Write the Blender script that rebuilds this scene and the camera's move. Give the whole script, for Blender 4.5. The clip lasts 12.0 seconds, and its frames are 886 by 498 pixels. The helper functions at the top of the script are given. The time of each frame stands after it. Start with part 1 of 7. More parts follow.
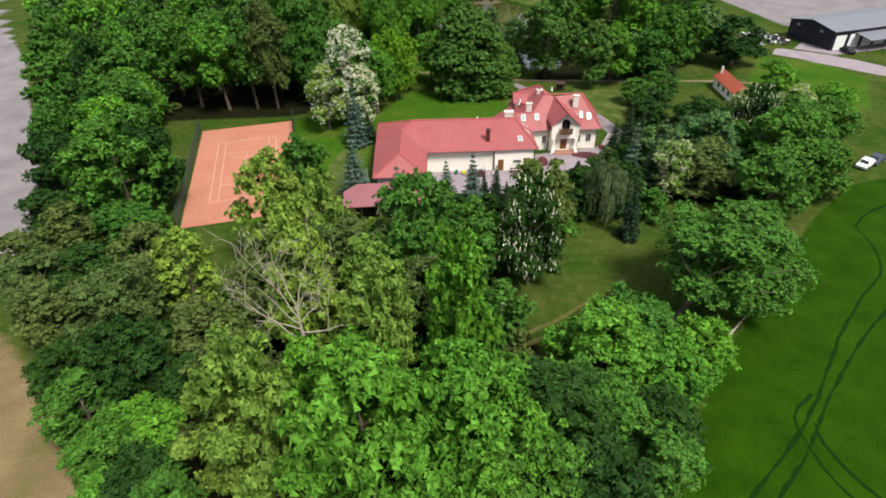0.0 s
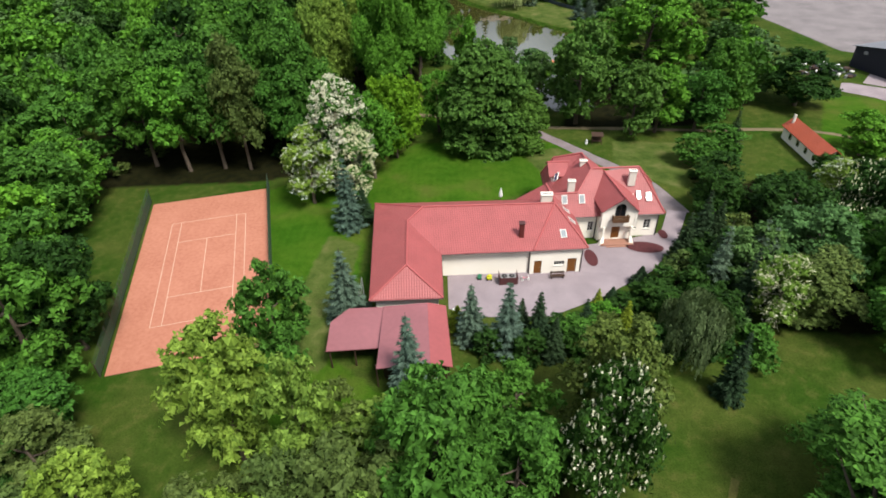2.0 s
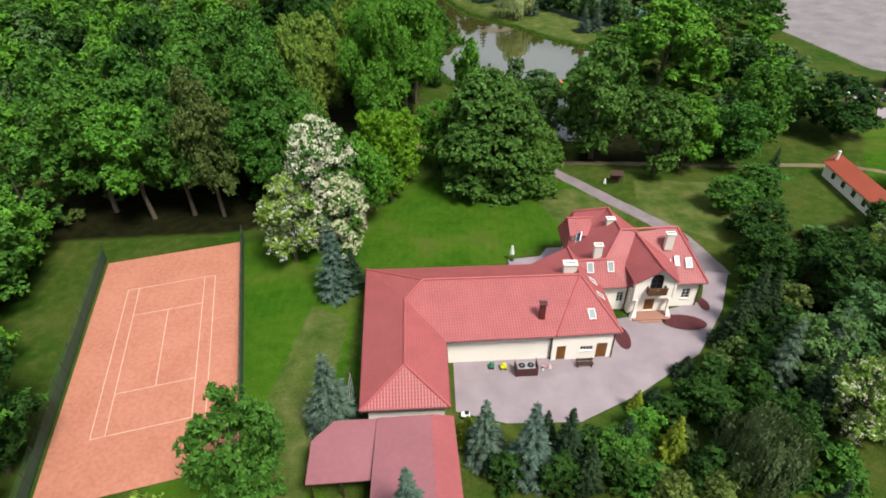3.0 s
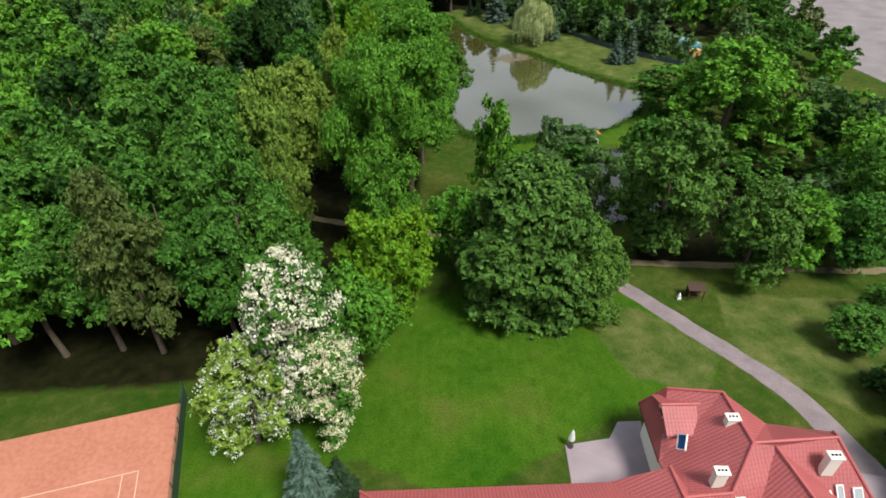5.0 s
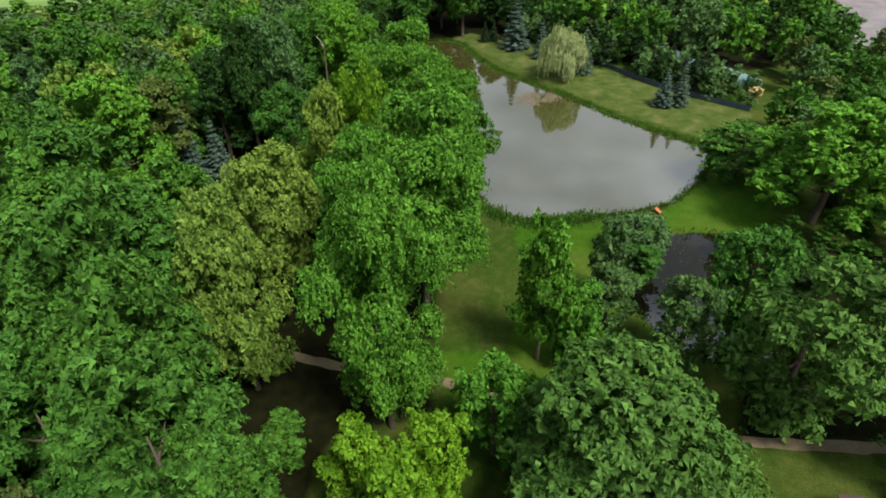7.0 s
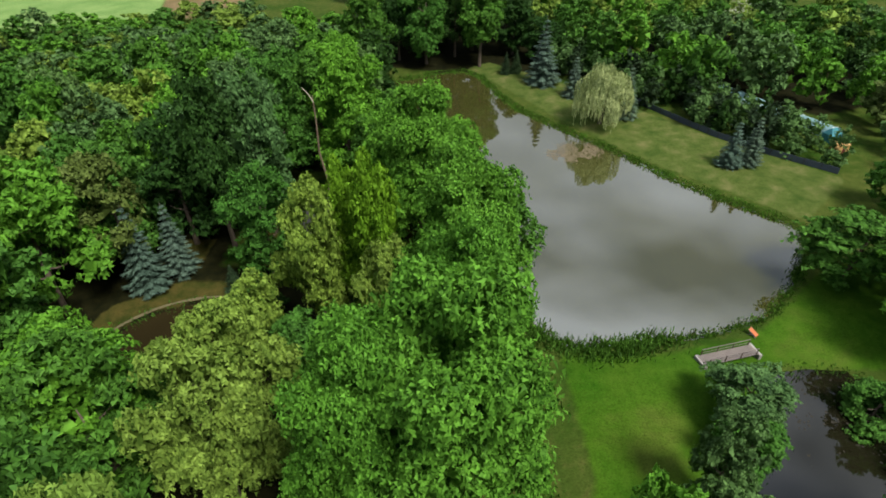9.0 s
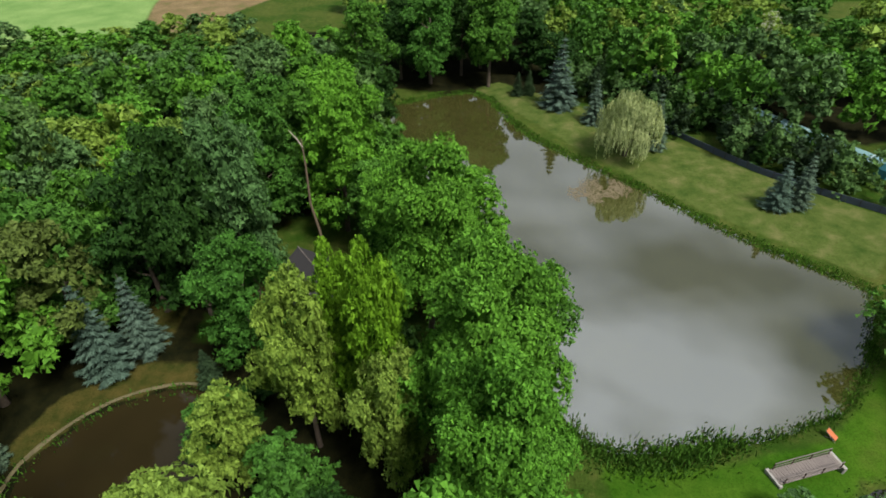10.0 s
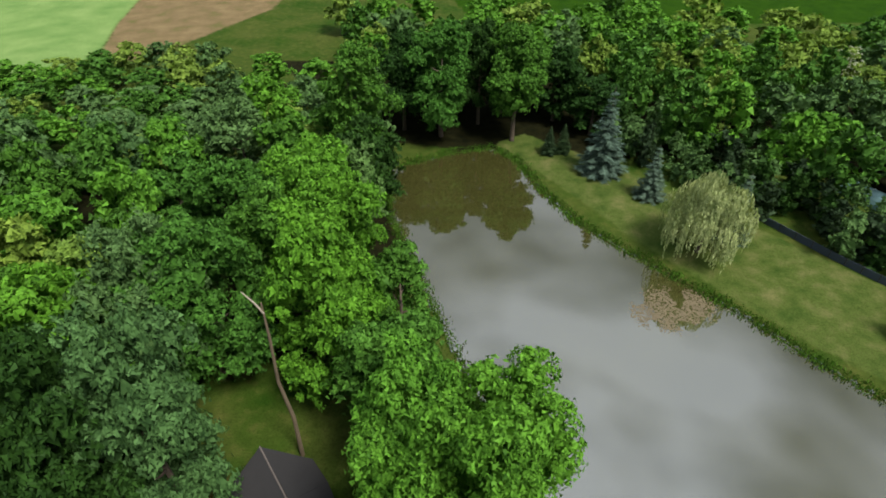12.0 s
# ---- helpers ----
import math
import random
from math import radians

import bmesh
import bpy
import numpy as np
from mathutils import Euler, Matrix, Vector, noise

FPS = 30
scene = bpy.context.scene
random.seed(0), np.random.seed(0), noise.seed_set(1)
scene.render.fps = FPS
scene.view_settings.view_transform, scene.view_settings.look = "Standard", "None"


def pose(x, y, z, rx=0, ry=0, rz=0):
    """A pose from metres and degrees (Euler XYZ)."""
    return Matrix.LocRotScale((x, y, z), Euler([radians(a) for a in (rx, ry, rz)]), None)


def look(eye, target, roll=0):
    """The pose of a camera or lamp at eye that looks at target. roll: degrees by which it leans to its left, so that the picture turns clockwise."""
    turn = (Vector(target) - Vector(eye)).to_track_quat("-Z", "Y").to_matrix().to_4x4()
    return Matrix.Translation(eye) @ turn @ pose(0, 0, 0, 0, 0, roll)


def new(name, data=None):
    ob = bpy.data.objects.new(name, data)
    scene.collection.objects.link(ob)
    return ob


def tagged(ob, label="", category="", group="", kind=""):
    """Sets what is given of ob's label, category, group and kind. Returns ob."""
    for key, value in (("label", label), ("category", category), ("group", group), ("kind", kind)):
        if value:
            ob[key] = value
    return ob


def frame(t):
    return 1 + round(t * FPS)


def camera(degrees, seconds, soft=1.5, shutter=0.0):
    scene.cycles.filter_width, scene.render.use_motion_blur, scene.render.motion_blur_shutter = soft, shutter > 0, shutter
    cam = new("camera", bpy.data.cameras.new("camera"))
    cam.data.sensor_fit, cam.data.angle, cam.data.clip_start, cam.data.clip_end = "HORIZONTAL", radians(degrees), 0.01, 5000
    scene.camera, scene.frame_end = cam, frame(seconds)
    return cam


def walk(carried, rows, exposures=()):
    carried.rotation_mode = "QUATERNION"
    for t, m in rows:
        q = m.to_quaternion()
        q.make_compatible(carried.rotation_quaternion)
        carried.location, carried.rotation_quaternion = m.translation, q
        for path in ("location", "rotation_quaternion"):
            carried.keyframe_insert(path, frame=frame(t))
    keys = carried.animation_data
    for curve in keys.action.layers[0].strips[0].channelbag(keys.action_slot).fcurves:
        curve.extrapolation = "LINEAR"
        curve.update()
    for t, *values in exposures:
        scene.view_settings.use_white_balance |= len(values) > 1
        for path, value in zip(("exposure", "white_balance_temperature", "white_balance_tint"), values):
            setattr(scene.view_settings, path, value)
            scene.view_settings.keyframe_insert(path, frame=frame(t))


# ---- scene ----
cam = camera(76.0, 12.0, soft=1.75)
PATH = [
    (0, (3.588, -7.303, 46.934), (3.49, -5.678, 45.772), -1.7),
    (0.5, (2.267, -0.192, 47.112), (2.172, 1.432, 45.948), -1.7),
    (1, (1.022, 7.095, 47.327), (0.939, 8.715, 46.158), -1.6),
    (1.5, (-0.05, 14.512, 47.514), (-0.127, 16.129, 46.339), -1.5),
    (2, (-0.984, 22.022, 47.736), (-1.059, 23.636, 46.557), -1.5),
    (2.5, (-1.894, 29.743, 47.933), (-1.957, 31.354, 46.749), -1.4),
    (3, (-2.76, 37.529, 48.125), (-2.809, 39.138, 46.937), -1.2),
    (3.2, (-3.142, 40.507, 48.141), (-3.187, 42.115, 46.954), -1.1),
    (4.8, (-6.453, 64.452, 47.864), (-6.477, 66.053, 46.665), -0.6),
    (5, (-6.786, 67.327, 47.836), (-6.809, 68.929, 46.64), -0.3),
    (5.5, (-7.414, 74.566, 47.871), (-7.439, 76.169, 46.675), -0.3),
    (6, (-8.076, 81.733, 47.93), (-8.105, 83.335, 46.733), -0.6),
    (6.5, (-9.029, 88.741, 47.911), (-9.056, 90.342, 46.713), -0.5),
    (7, (-10.148, 95.596, 47.858), (-10.171, 97.195, 46.657), -0.4),
    (7.2, (-10.513, 98.259, 47.84), (-10.538, 99.857, 46.638), -0.4),
    (8.8, (-12.856, 119.266, 47.308), (-12.882, 120.865, 46.107), -0.1),
    (9, (-13.131, 122.027, 47.275), (-13.16, 123.626, 46.074), -0.2),
    (9.5, (-13.877, 128.938, 47.164), (-13.906, 130.536, 45.962), -0.3),
    (10, (-14.696, 136.018, 47.106), (-14.725, 137.616, 45.904), -0.3),
    (10.5, (-15.567, 143.236, 47.057), (-15.594, 144.832, 45.852), -0.2),
    (11, (-16.451, 150.447, 47.008), (-16.475, 152.041, 45.801), -0.2),
    (11.5, (-17.339, 157.712, 47.024), (-17.358, 159.303, 45.813), -0.0),
    (12, (-18.26, 165.06, 47.058), (-18.274, 166.647, 45.842), 0.2),
]
walk(cam, [(t, look(eye, target, roll)) for t, eye, target, roll in PATH], [(0.0, 0.52), (8.0, 0.46), (12.0, 0.35)])

# ---- sky, sun, exposure ----
scene.view_settings.exposure = 0.67
SUN_ELEV, SUN_AZ = 58.0, 136.0  # azimuth clockwise from +y
world = bpy.data.worlds.new("overcast_sky")
scene.world = world
world.use_nodes = True
wn, wl = world.node_tree.nodes, world.node_tree.links
wn.clear()
w_out = wn.new("ShaderNodeOutputWorld")
w_bg = wn.new("ShaderNodeBackground")
w_sky = wn.new("ShaderNodeTexSky")
w_sky.sky_type = "NISHITA"
w_sky.sun_disc = False
w_sky.sun_elevation = radians(SUN_ELEV)
w_sky.sun_rotation = radians(SUN_AZ)
w_sky.dust_density = 3.0
w_co = wn.new("ShaderNodeTexCoord")
w_map = wn.new("ShaderNodeMapping")
w_map.inputs["Scale"].default_value = (1.0, 1.0, 2.2)
w_cloud = wn.new("ShaderNodeTexNoise")
w_cloud.inputs["Scale"].default_value = 2.5
w_cloud.inputs["Detail"].default_value = 3.0
w_ramp = wn.new("ShaderNodeValToRGB")
w_ramp.color_ramp.elements[0].position, w_ramp.color_ramp.elements[0].color = 0.38, (4.6, 5.4, 6.4, 1)
w_ramp.color_ramp.elements[1].position, w_ramp.color_ramp.elements[1].color = 0.62, (24.2, 26.2, 29.2, 1)
w_mix = wn.new("ShaderNodeMix")
w_mix.data_type = "RGBA"
w_mix.inputs[0].default_value = 0.82
wl.new(w_co.outputs["Generated"], w_map.inputs["Vector"])
wl.new(w_map.outputs["Vector"], w_cloud.inputs["Vector"])
wl.new(w_cloud.outputs[0], w_ramp.inputs[0])
wl.new(w_sky.outputs[0], w_mix.inputs[6])
wl.new(w_ramp.outputs[0], w_mix.inputs[7])
# an overcast sky is three times as bright overhead as at the horizon
w_sep = wn.new("ShaderNodeSeparateXYZ")
w_grad = wn.new("ShaderNodeMapRange")
w_grad.inputs["To Min"].default_value, w_grad.inputs["To Max"].default_value = 0.42, 1.26
w_mul = wn.new("ShaderNodeVectorMath")
w_mul.operation = "SCALE"
wl.new(w_co.outputs["Generated"], w_sep.inputs[0])
wl.new(w_sep.outputs[2], w_grad.inputs[0])
wl.new(w_mix.outputs[2], w_mul.inputs[0])
wl.new(w_grad.outputs[0], w_mul.inputs["Scale"])
wl.new(w_mul.outputs[0], w_bg.inputs[0])
w_bg.inputs[1].default_value = 0.044
wl.new(w_bg.outputs[0], w_out.inputs[0])

sun_data = bpy.data.lights.new("sun", "SUN")
sun_data.energy, sun_data.angle, sun_data.color = 4.8, radians(16), (1.0, 0.95, 0.88)
sun = new("sun", sun_data)
az, el = radians(SUN_AZ), radians(SUN_ELEV)
toward = Vector((math.sin(az) * math.cos(el), math.cos(az) * math.cos(el), math.sin(el)))
sun.matrix_world = look(toward * 200, (0, 0, 0))


# ---- materials ----
TONE = 0.56  # from the look of a surface in full light to its own reflectance


def srgb(r, g, b):
    f = lambda c: (c / 255 / 12.92) if c / 255 <= 0.04045 else ((c / 255 + 0.055) / 1.055) ** 2.4
    return (f(r) * TONE, f(g) * TONE, f(b) * TONE, 1)


def lin(c, k=1.0):
    return (c[0] * k, c[1] * k, c[2] * k, 1)


class Nodes:
    """A small helper to write node trees."""

    def __init__(self, name):
        self.m = bpy.data.materials.new(name)
        self.m.use_nodes = True
        self.t = self.m.node_tree
        self.n, self.l = self.t.nodes, self.t.links
        self.b = self.n["Principled BSDF"]
        self.out = self.n["Material Output"]

    def add(self, kind, **ins):
        node = self.n.new(kind)
        for k, v in ins.items():
            self.put(node.inputs[k.replace("_", " ")], v)
        return node

    def put(self, socket, v):
        if isinstance(v, bpy.types.NodeSocket):
            self.l.new(v, socket)
        else:
            socket.default_value = v

    def noise(self, scale, detail=4.0, vec=None, rough=0.55):
        node = self.add("ShaderNodeTexNoise", Scale=scale, Detail=detail, Roughness=rough)
        self.l.new(vec if vec else self.coord(), node.inputs["Vector"])
        return node.outputs[0]

    def coord(self, kind="Object"):
        return self.add("ShaderNodeTexCoord").outputs[kind]

    def world_pos(self):
        return self.add("ShaderNodeNewGeometry").outputs["Position"]

    def ramp(self, fac, stops):
        node = self.add("ShaderNodeValToRGB")
        e = node.color_ramp.elements
        while len(e) < len(stops):
            e.new(0.5)
        for el, (p, c) in zip(e, stops):
            el.position, el.color = p, c if len(c) == 4 else (*c, 1)
        self.l.new(fac, node.inputs[0])
        return node.outputs[0]

    def mix(self, fac, a, b, blend="MIX"):
        node = self.n.new("ShaderNodeMix")
        node.data_type, node.blend_type = "RGBA", blend
        for i, v in ((0, fac), (6, a), (7, b)):
            self.put(node.inputs[i], v)
        return node.outputs[2]

    def math(self, op, a, b=0.5):
        node = self.n.new("ShaderNodeMath")
        node.operation = op
        self.put(node.inputs[0], a), self.put(node.inputs[1], b)
        return node.outputs[0]

    def bump(self, height, strength=0.3, dist=0.05):
        node = self.add("ShaderNodeBump", Height=height, Strength=strength, Distance=dist)
        self.l.new(node.outputs[0], self.b.inputs["Normal"])

    def done(self, color=None, rough=0.8, metal=0.0, spec=None):
        if color is not None:
            self.put(self.b.inputs["Base Color"], color)
        self.put(self.b.inputs["Roughness"], rough)
        self.put(self.b.inputs["Metallic"], metal)
        if spec is not None:
            self.put(self.b.inputs["Specular IOR Level"], spec)
        return self.m


def plain(name, c, rough=0.7, metal=0.0, var=0.18, fine=9.0, coarse=0.6, bump=0.15, spec=0.4):
    """A painted or mineral surface with grain and stains."""
    q = Nodes(name)
    p = q.world_pos()
    a, b = q.noise(fine, 5, p), q.noise(coarse, 3, p)
    s = q.math("ADD", q.math("MULTIPLY", a, 0.5), q.math("MULTIPLY", b, 0.5))
    col = q.ramp(s, [(0.3, lin(c, 1 - var)), (0.7, lin(c, 1 + var))])
    q.bump(a, bump, 0.02)
    return q.done(col, rough, metal, spec)


def leaf_material(name, dark, light, blossom=False):
    """Foliage: tone by leaf, by clump and by tree."""
    q = Nodes(name)
    isl = q.add("ShaderNodeNewGeometry").outputs["Random Per Island"]
    ob = q.add("ShaderNodeObjectInfo").outputs["Random"]
    clump = q.noise(0.8, 4, q.world_pos())
    f = q.math("ADD", q.math("MULTIPLY", isl, 0.3), q.math("MULTIPLY", clump, 0.85))
    col = q.ramp(f, [(0.25, lin(dark, 0.72)), (0.85, lin(light, 1.06))])
    tint = q.ramp(ob, [(0.0, (0.82, 0.92, 0.92, 1)), (0.5, (1, 1, 1, 1)), (1.0, (1.06, 1.06, 0.88, 1))])
    col = q.mix(1.0, col, tint, "MULTIPLY")
    q.done(col, 0.6, 0, 0.07)
    tr = q.add("ShaderNodeBsdfTranslucent", Color=q.mix(1.0, col, (1.1, 1.15, 0.6, 1), "MULTIPLY"))
    mx = q.add("ShaderNodeMixShader", Fac=0.2)
    q.l.new(q.b.outputs[0], mx.inputs[1])
    q.l.new(tr.outputs[0], mx.inputs[2])
    q.l.new(mx.outputs[0], q.out.inputs[0])
    return q.m


def roof_material(name, c, tile=0.30, row=0.34, relief=0.6):
    """Interlocking tiles: u runs along the eave and v up the slope, in metres."""
    q = Nodes(name)
    uv = q.coord("UV")
    sep = q.add("ShaderNodeSeparateXYZ", Vector=uv)
    u, v = sep.outputs[0], sep.outputs[1]
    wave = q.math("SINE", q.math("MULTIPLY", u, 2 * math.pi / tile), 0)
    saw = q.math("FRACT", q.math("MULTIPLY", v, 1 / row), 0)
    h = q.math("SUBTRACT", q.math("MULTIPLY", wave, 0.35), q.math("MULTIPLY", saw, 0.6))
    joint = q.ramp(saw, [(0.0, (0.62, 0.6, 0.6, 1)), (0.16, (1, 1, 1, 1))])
    # shade in the hollows between tile rolls, multiplied into the colour
    trough_shade = q.ramp(q.math("ADD", q.math("MULTIPLY", wave, 0.5), 0.5), [(0.0, (0.8, 0.78, 0.78, 1)), (0.5, (1, 1, 1, 1))])
    n = q.noise(0.5, 4, q.world_pos())
    n2 = q.noise(7.0, 3, q.world_pos())
    col = q.ramp(n, [(0.3, lin(c, 0.86)), (0.7, lin(c, 1.12))])
    col = q.mix(0.35, col, q.ramp(n2, [(0.35, lin(c, 0.7)), (0.65, lin(c, 1.25))]))
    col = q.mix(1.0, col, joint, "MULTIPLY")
    col = q.mix(1.0, col, trough_shade, "MULTIPLY")
    q.bump(h, relief, 0.05)
    return q.done(col, 0.55, 0, 0.4)


M_WALL = plain("cream_render", lin(srgb(244, 238, 226), 1.5), 0.85, var=0.05, fine=14, coarse=0.35)
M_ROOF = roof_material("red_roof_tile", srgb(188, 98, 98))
M_SHEET = plain("faded_red_sheet", srgb(166, 106, 112), 0.5, var=0.12, fine=2.0, coarse=0.3)
M_SHEET2 = plain("bright_red_sheet", srgb(178, 96, 98), 0.5, var=0.12, fine=2.0, coarse=0.3)
M_ORANGE = roof_material("orange_roof_tile", srgb(196, 92, 62))
M_RIDGE = plain("ridge_tile", srgb(192, 96, 96), 0.6)
M_GUTTER = plain("brown_gutter", srgb(92, 50, 50), 0.45)
M_PIPE = plain("dark_downpipe", srgb(58, 50, 52), 0.4)
M_WOOD = plain("brown_door_wood", srgb(146, 92, 34), 0.5, var=0.25, fine=22)
M_DARKWOOD = plain("dark_stained_wood", srgb(72, 50, 36), 0.7, var=0.3, fine=18)
M_BALCONY = plain("brown_balcony_wood", srgb(120, 84, 52), 0.7, var=0.3, fine=18)
M_GREYWOOD = plain("weathered_grey_wood", srgb(134, 124, 118), 0.8, var=0.25, fine=20)
M_FRAME = plain("white_window_frame", lin(srgb(226, 224, 218), 1.3), 0.5, var=0.05)
M_CHIMNEY = plain("white_chimney_render", lin(srgb(232, 226, 214), 1.3), 0.85, var=0.08)
M_BRICKPIPE = plain("brown_flue", srgb(112, 48, 44), 0.6)
M_PLASTIC = plain("pale_grey_metal", srgb(186, 186, 188), 0.4, 0.3)
M_BLACK = plain("black_paint", srgb(26, 26, 30), 0.5)
M_WHITE = plain("white_paint", lin(srgb(238, 238, 234), 1.3), 0.6, var=0.05)
M_STONE = plain("terracotta_porch_floor", srgb(176, 128, 108), 0.7)
M_BARK = plain("grey_brown_bark", srgb(104, 92, 78), 0.95, var=0.4, fine=6, coarse=1.5, bump=0.6)
M_PALEBARK = plain("bleached_dead_wood", srgb(196, 186, 164), 0.9, var=0.25, fine=6)
M_BARN = plain("navy_black_cladding", srgb(34, 35, 52), 0.5, var=0.12)
M_BARNROOF = plain("grey_sheet_roof", srgb(142, 144, 152), 0.5, 0.1, var=0.1, coarse=0.2)
M_LINE = plain("dusty_white_line_tape", srgb(236, 202, 176), 0.8, var=0.2, coarse=0.9)
M_NET = plain("dark_green_mesh_fence", srgb(60, 92, 66), 0.8, var=0.2)
M_SHINGLE = plain("grey_bitumen_shingle", srgb(54, 53, 54), 0.85, var=0.16, fine=10)
M_YELLOW = plain("yellow_plastic", srgb(226, 226, 20), 0.5)
M_GREEN = plain("green_plastic", srgb(30, 130, 90), 0.5)
M_PINK = plain("pink_plastic", srgb(230, 150, 160), 0.5)
M_BLUE = plain("pale_teal_foil", srgb(128, 168, 170), 0.5)
M_TEAL = plain("teal_canvas", srgb(62, 140, 150), 0.7)
M_TAN = plain("sand_yellow_plastic", srgb(222, 178, 112), 0.6)
M_ORANGEP = plain("orange_fabric", srgb(214, 120, 70), 0.7)
M_FENCE = plain("dark_blue_fence_panel", srgb(74, 86, 102), 0.6, var=0.2)
M_BED = plain("maroon_bark_mulch", srgb(92, 42, 46), 0.95, var=0.35, fine=16, coarse=2.0, bump=0.5)

q = Nodes("window_glass")
M_GLASS = q.done(srgb(38, 44, 50), 0.06, 0.0, 0.8)
q = Nodes("skylight_glass")
M_SKYGLASS = q.done(srgb(190, 198, 200), 0.12, 0.3, 0.8)

q = Nodes("blue_skylight_glass")
M_BLUEGLASS = q.done(srgb(60, 110, 170), 0.08, 0.2, 0.8)

q = Nodes("red_clay")
p = q.world_pos()
c1 = q.ramp(q.noise(0.22, 5, p), [(0.3, srgb(188, 120, 94)), (0.7, srgb(206, 138, 111))])
c1 = q.mix(0.4, c1, q.ramp(q.noise(2.2, 6, p), [(0.35, srgb(184, 112, 88)), (0.65, srgb(220, 148, 122))]))
q.bump(q.noise(18, 4, p), 0.2, 0.02)
M_CLAY = q.done(c1, 0.95)

q = Nodes("block_paving")
p = q.world_pos()
br = q.add("ShaderNodeTexBrick", Scale=1.0, Mortar_Size=0.012, Brick_Width=0.2, Row_Height=0.1)
q.l.new(p, br.inputs["Vector"])
br.inputs["Color1"].default_value, br.inputs["Color2"].default_value = srgb(160, 146, 150), srgb(174, 158, 162)
br.inputs["Mortar"].default_value = srgb(126, 116, 118)
c1 = q.mix(0.5, br.outputs[0], q.ramp(q.noise(0.35, 5, p), [(0.3, srgb(148, 134, 142)), (0.7, srgb(186, 172, 178))]))
q.bump(br.outputs["Fac"], -0.2, 0.01)
M_PAVE = q.done(c1, 0.85)

q = Nodes("gravel_road")
p = q.world_pos()
c1 = q.ramp(q.noise(0.5, 6, p), [(0.3, srgb(118, 106, 106)), (0.7, srgb(156, 142, 146))])
c1 = q.mix(0.4, c1, q.ramp(q.noise(9, 4, p), [(0.3, srgb(98, 88, 86)), (0.7, srgb(172, 158, 160))]))
q.bump(q.noise(14, 4, p), 0.4, 0.03)
M_GRAVEL = q.done(c1, 0.95)

q = Nodes("murky_water")
p = q.world_pos()
murk = q.ramp(q.noise(0.06, 3, p), [(0.3, srgb(66, 67, 32)), (0.7, srgb(78, 78, 40))])
rip = q.math("ADD", q.noise(1.4, 3, p), q.math("MULTIPLY", q.noise(0.25, 2, p), 1.5))
q.bump(rip, 0.05, 0.03)
M_WATER = q.done(murk, 0.03, 0, 1.0)
q.b.inputs["IOR"].default_value = 1.98

q = Nodes("dark_pond_water")
p = q.world_pos()
murk = q.ramp(q.noise(0.1, 3, p), [(0.3, srgb(26, 25, 16)), (0.7, srgb(36, 34, 22))])
q.bump(q.noise(1.4, 3, p), 0.05, 0.03)
M_DARKWATER = q.done(murk, 0.03, 0, 0.8)
q.b.inputs["IOR"].default_value = 1.5

q = Nodes("brown_pond_water")
p = q.world_pos()
murk = q.ramp(q.noise(0.1, 3, p), [(0.3, srgb(44, 38, 22)), (0.7, srgb(54, 47, 27))])
q.bump(q.noise(1.4, 3, p), 0.05, 0.03)
M_BROWNWATER = q.done(murk, 0.05, 0, 0.35)
q.b.inputs["IOR"].default_value = 1.33

# ground: grass, mown lawn, shade-darkened leaf litter, crop, bare soil and stubble by vertex masks
q = Nodes("ground_cover")
p = q.world_pos()


def mask(name):
    a = q.n.new("ShaderNodeAttribute")
    a.attribute_name = name
    return a.outputs["Fac"]


fine, mid, wide = q.noise(5.5, 6, p, 0.7), q.noise(0.7, 5, p), q.noise(0.09, 4, p)
grass = q.ramp(mid, [(0.3, srgb(40, 70, 14)), (0.52, srgb(62, 88, 26)), (0.75, srgb(106, 106, 54))])
grass = q.mix(0.5, grass, q.ramp(wide, [(0.35, srgb(46, 80, 22)), (0.65, srgb(100, 104, 52))]))
stripes = q.add("ShaderNodeTexWave", Scale=0.28, Distortion=0.8, Detail=1.0)
q.l.new(p, stripes.inputs["Vector"])
lawn = q.ramp(mid, [(0.3, srgb(46, 88, 14)), (0.7, srgb(80, 116, 32))])
lawn = q.mix(0.08, lawn, q.ramp(stripes.outputs[1], [(0.3, srgb(46, 100, 20)), (0.7, srgb(86, 128, 38))]))
lawn = q.mix(0.5, lawn, q.ramp(wide, [(0.35, srgb(48, 94, 14)), (0.55, srgb(78, 110, 28)), (0.72, srgb(118, 112, 58))]))
# leaf litter, its colour taken near black for the deep shade under crowns
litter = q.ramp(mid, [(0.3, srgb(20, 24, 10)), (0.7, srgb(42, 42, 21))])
crop = q.ramp(q.noise(0.25, 6, p), [(0.3, srgb(33, 68, 2)), (0.7, srgb(50, 86, 6))])
soil = q.ramp(q.noise(0.15, 6, p), [(0.3, srgb(136, 130, 132)), (0.7, srgb(162, 154, 156))])
straw = q.ramp(q.noise(0.2, 6, p), [(0.3, srgb(112, 110, 66)), (0.48, srgb(134, 116, 84)), (0.7, srgb(150, 132, 96))])
meadow = q.ramp(q.noise(0.3, 6, p, 0.65), [(0.3, srgb(62, 86, 34)), (0.5, srgb(88, 104, 48)), (0.7, srgb(118, 120, 72))])
pasture = q.ramp(q.noise(0.12, 5, p), [(0.3, srgb(112, 150, 80)), (0.7, srgb(146, 176, 104))])
earth = q.ramp(mid, [(0.3, srgb(56, 66, 26)), (0.7, srgb(92, 84, 42))])
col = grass
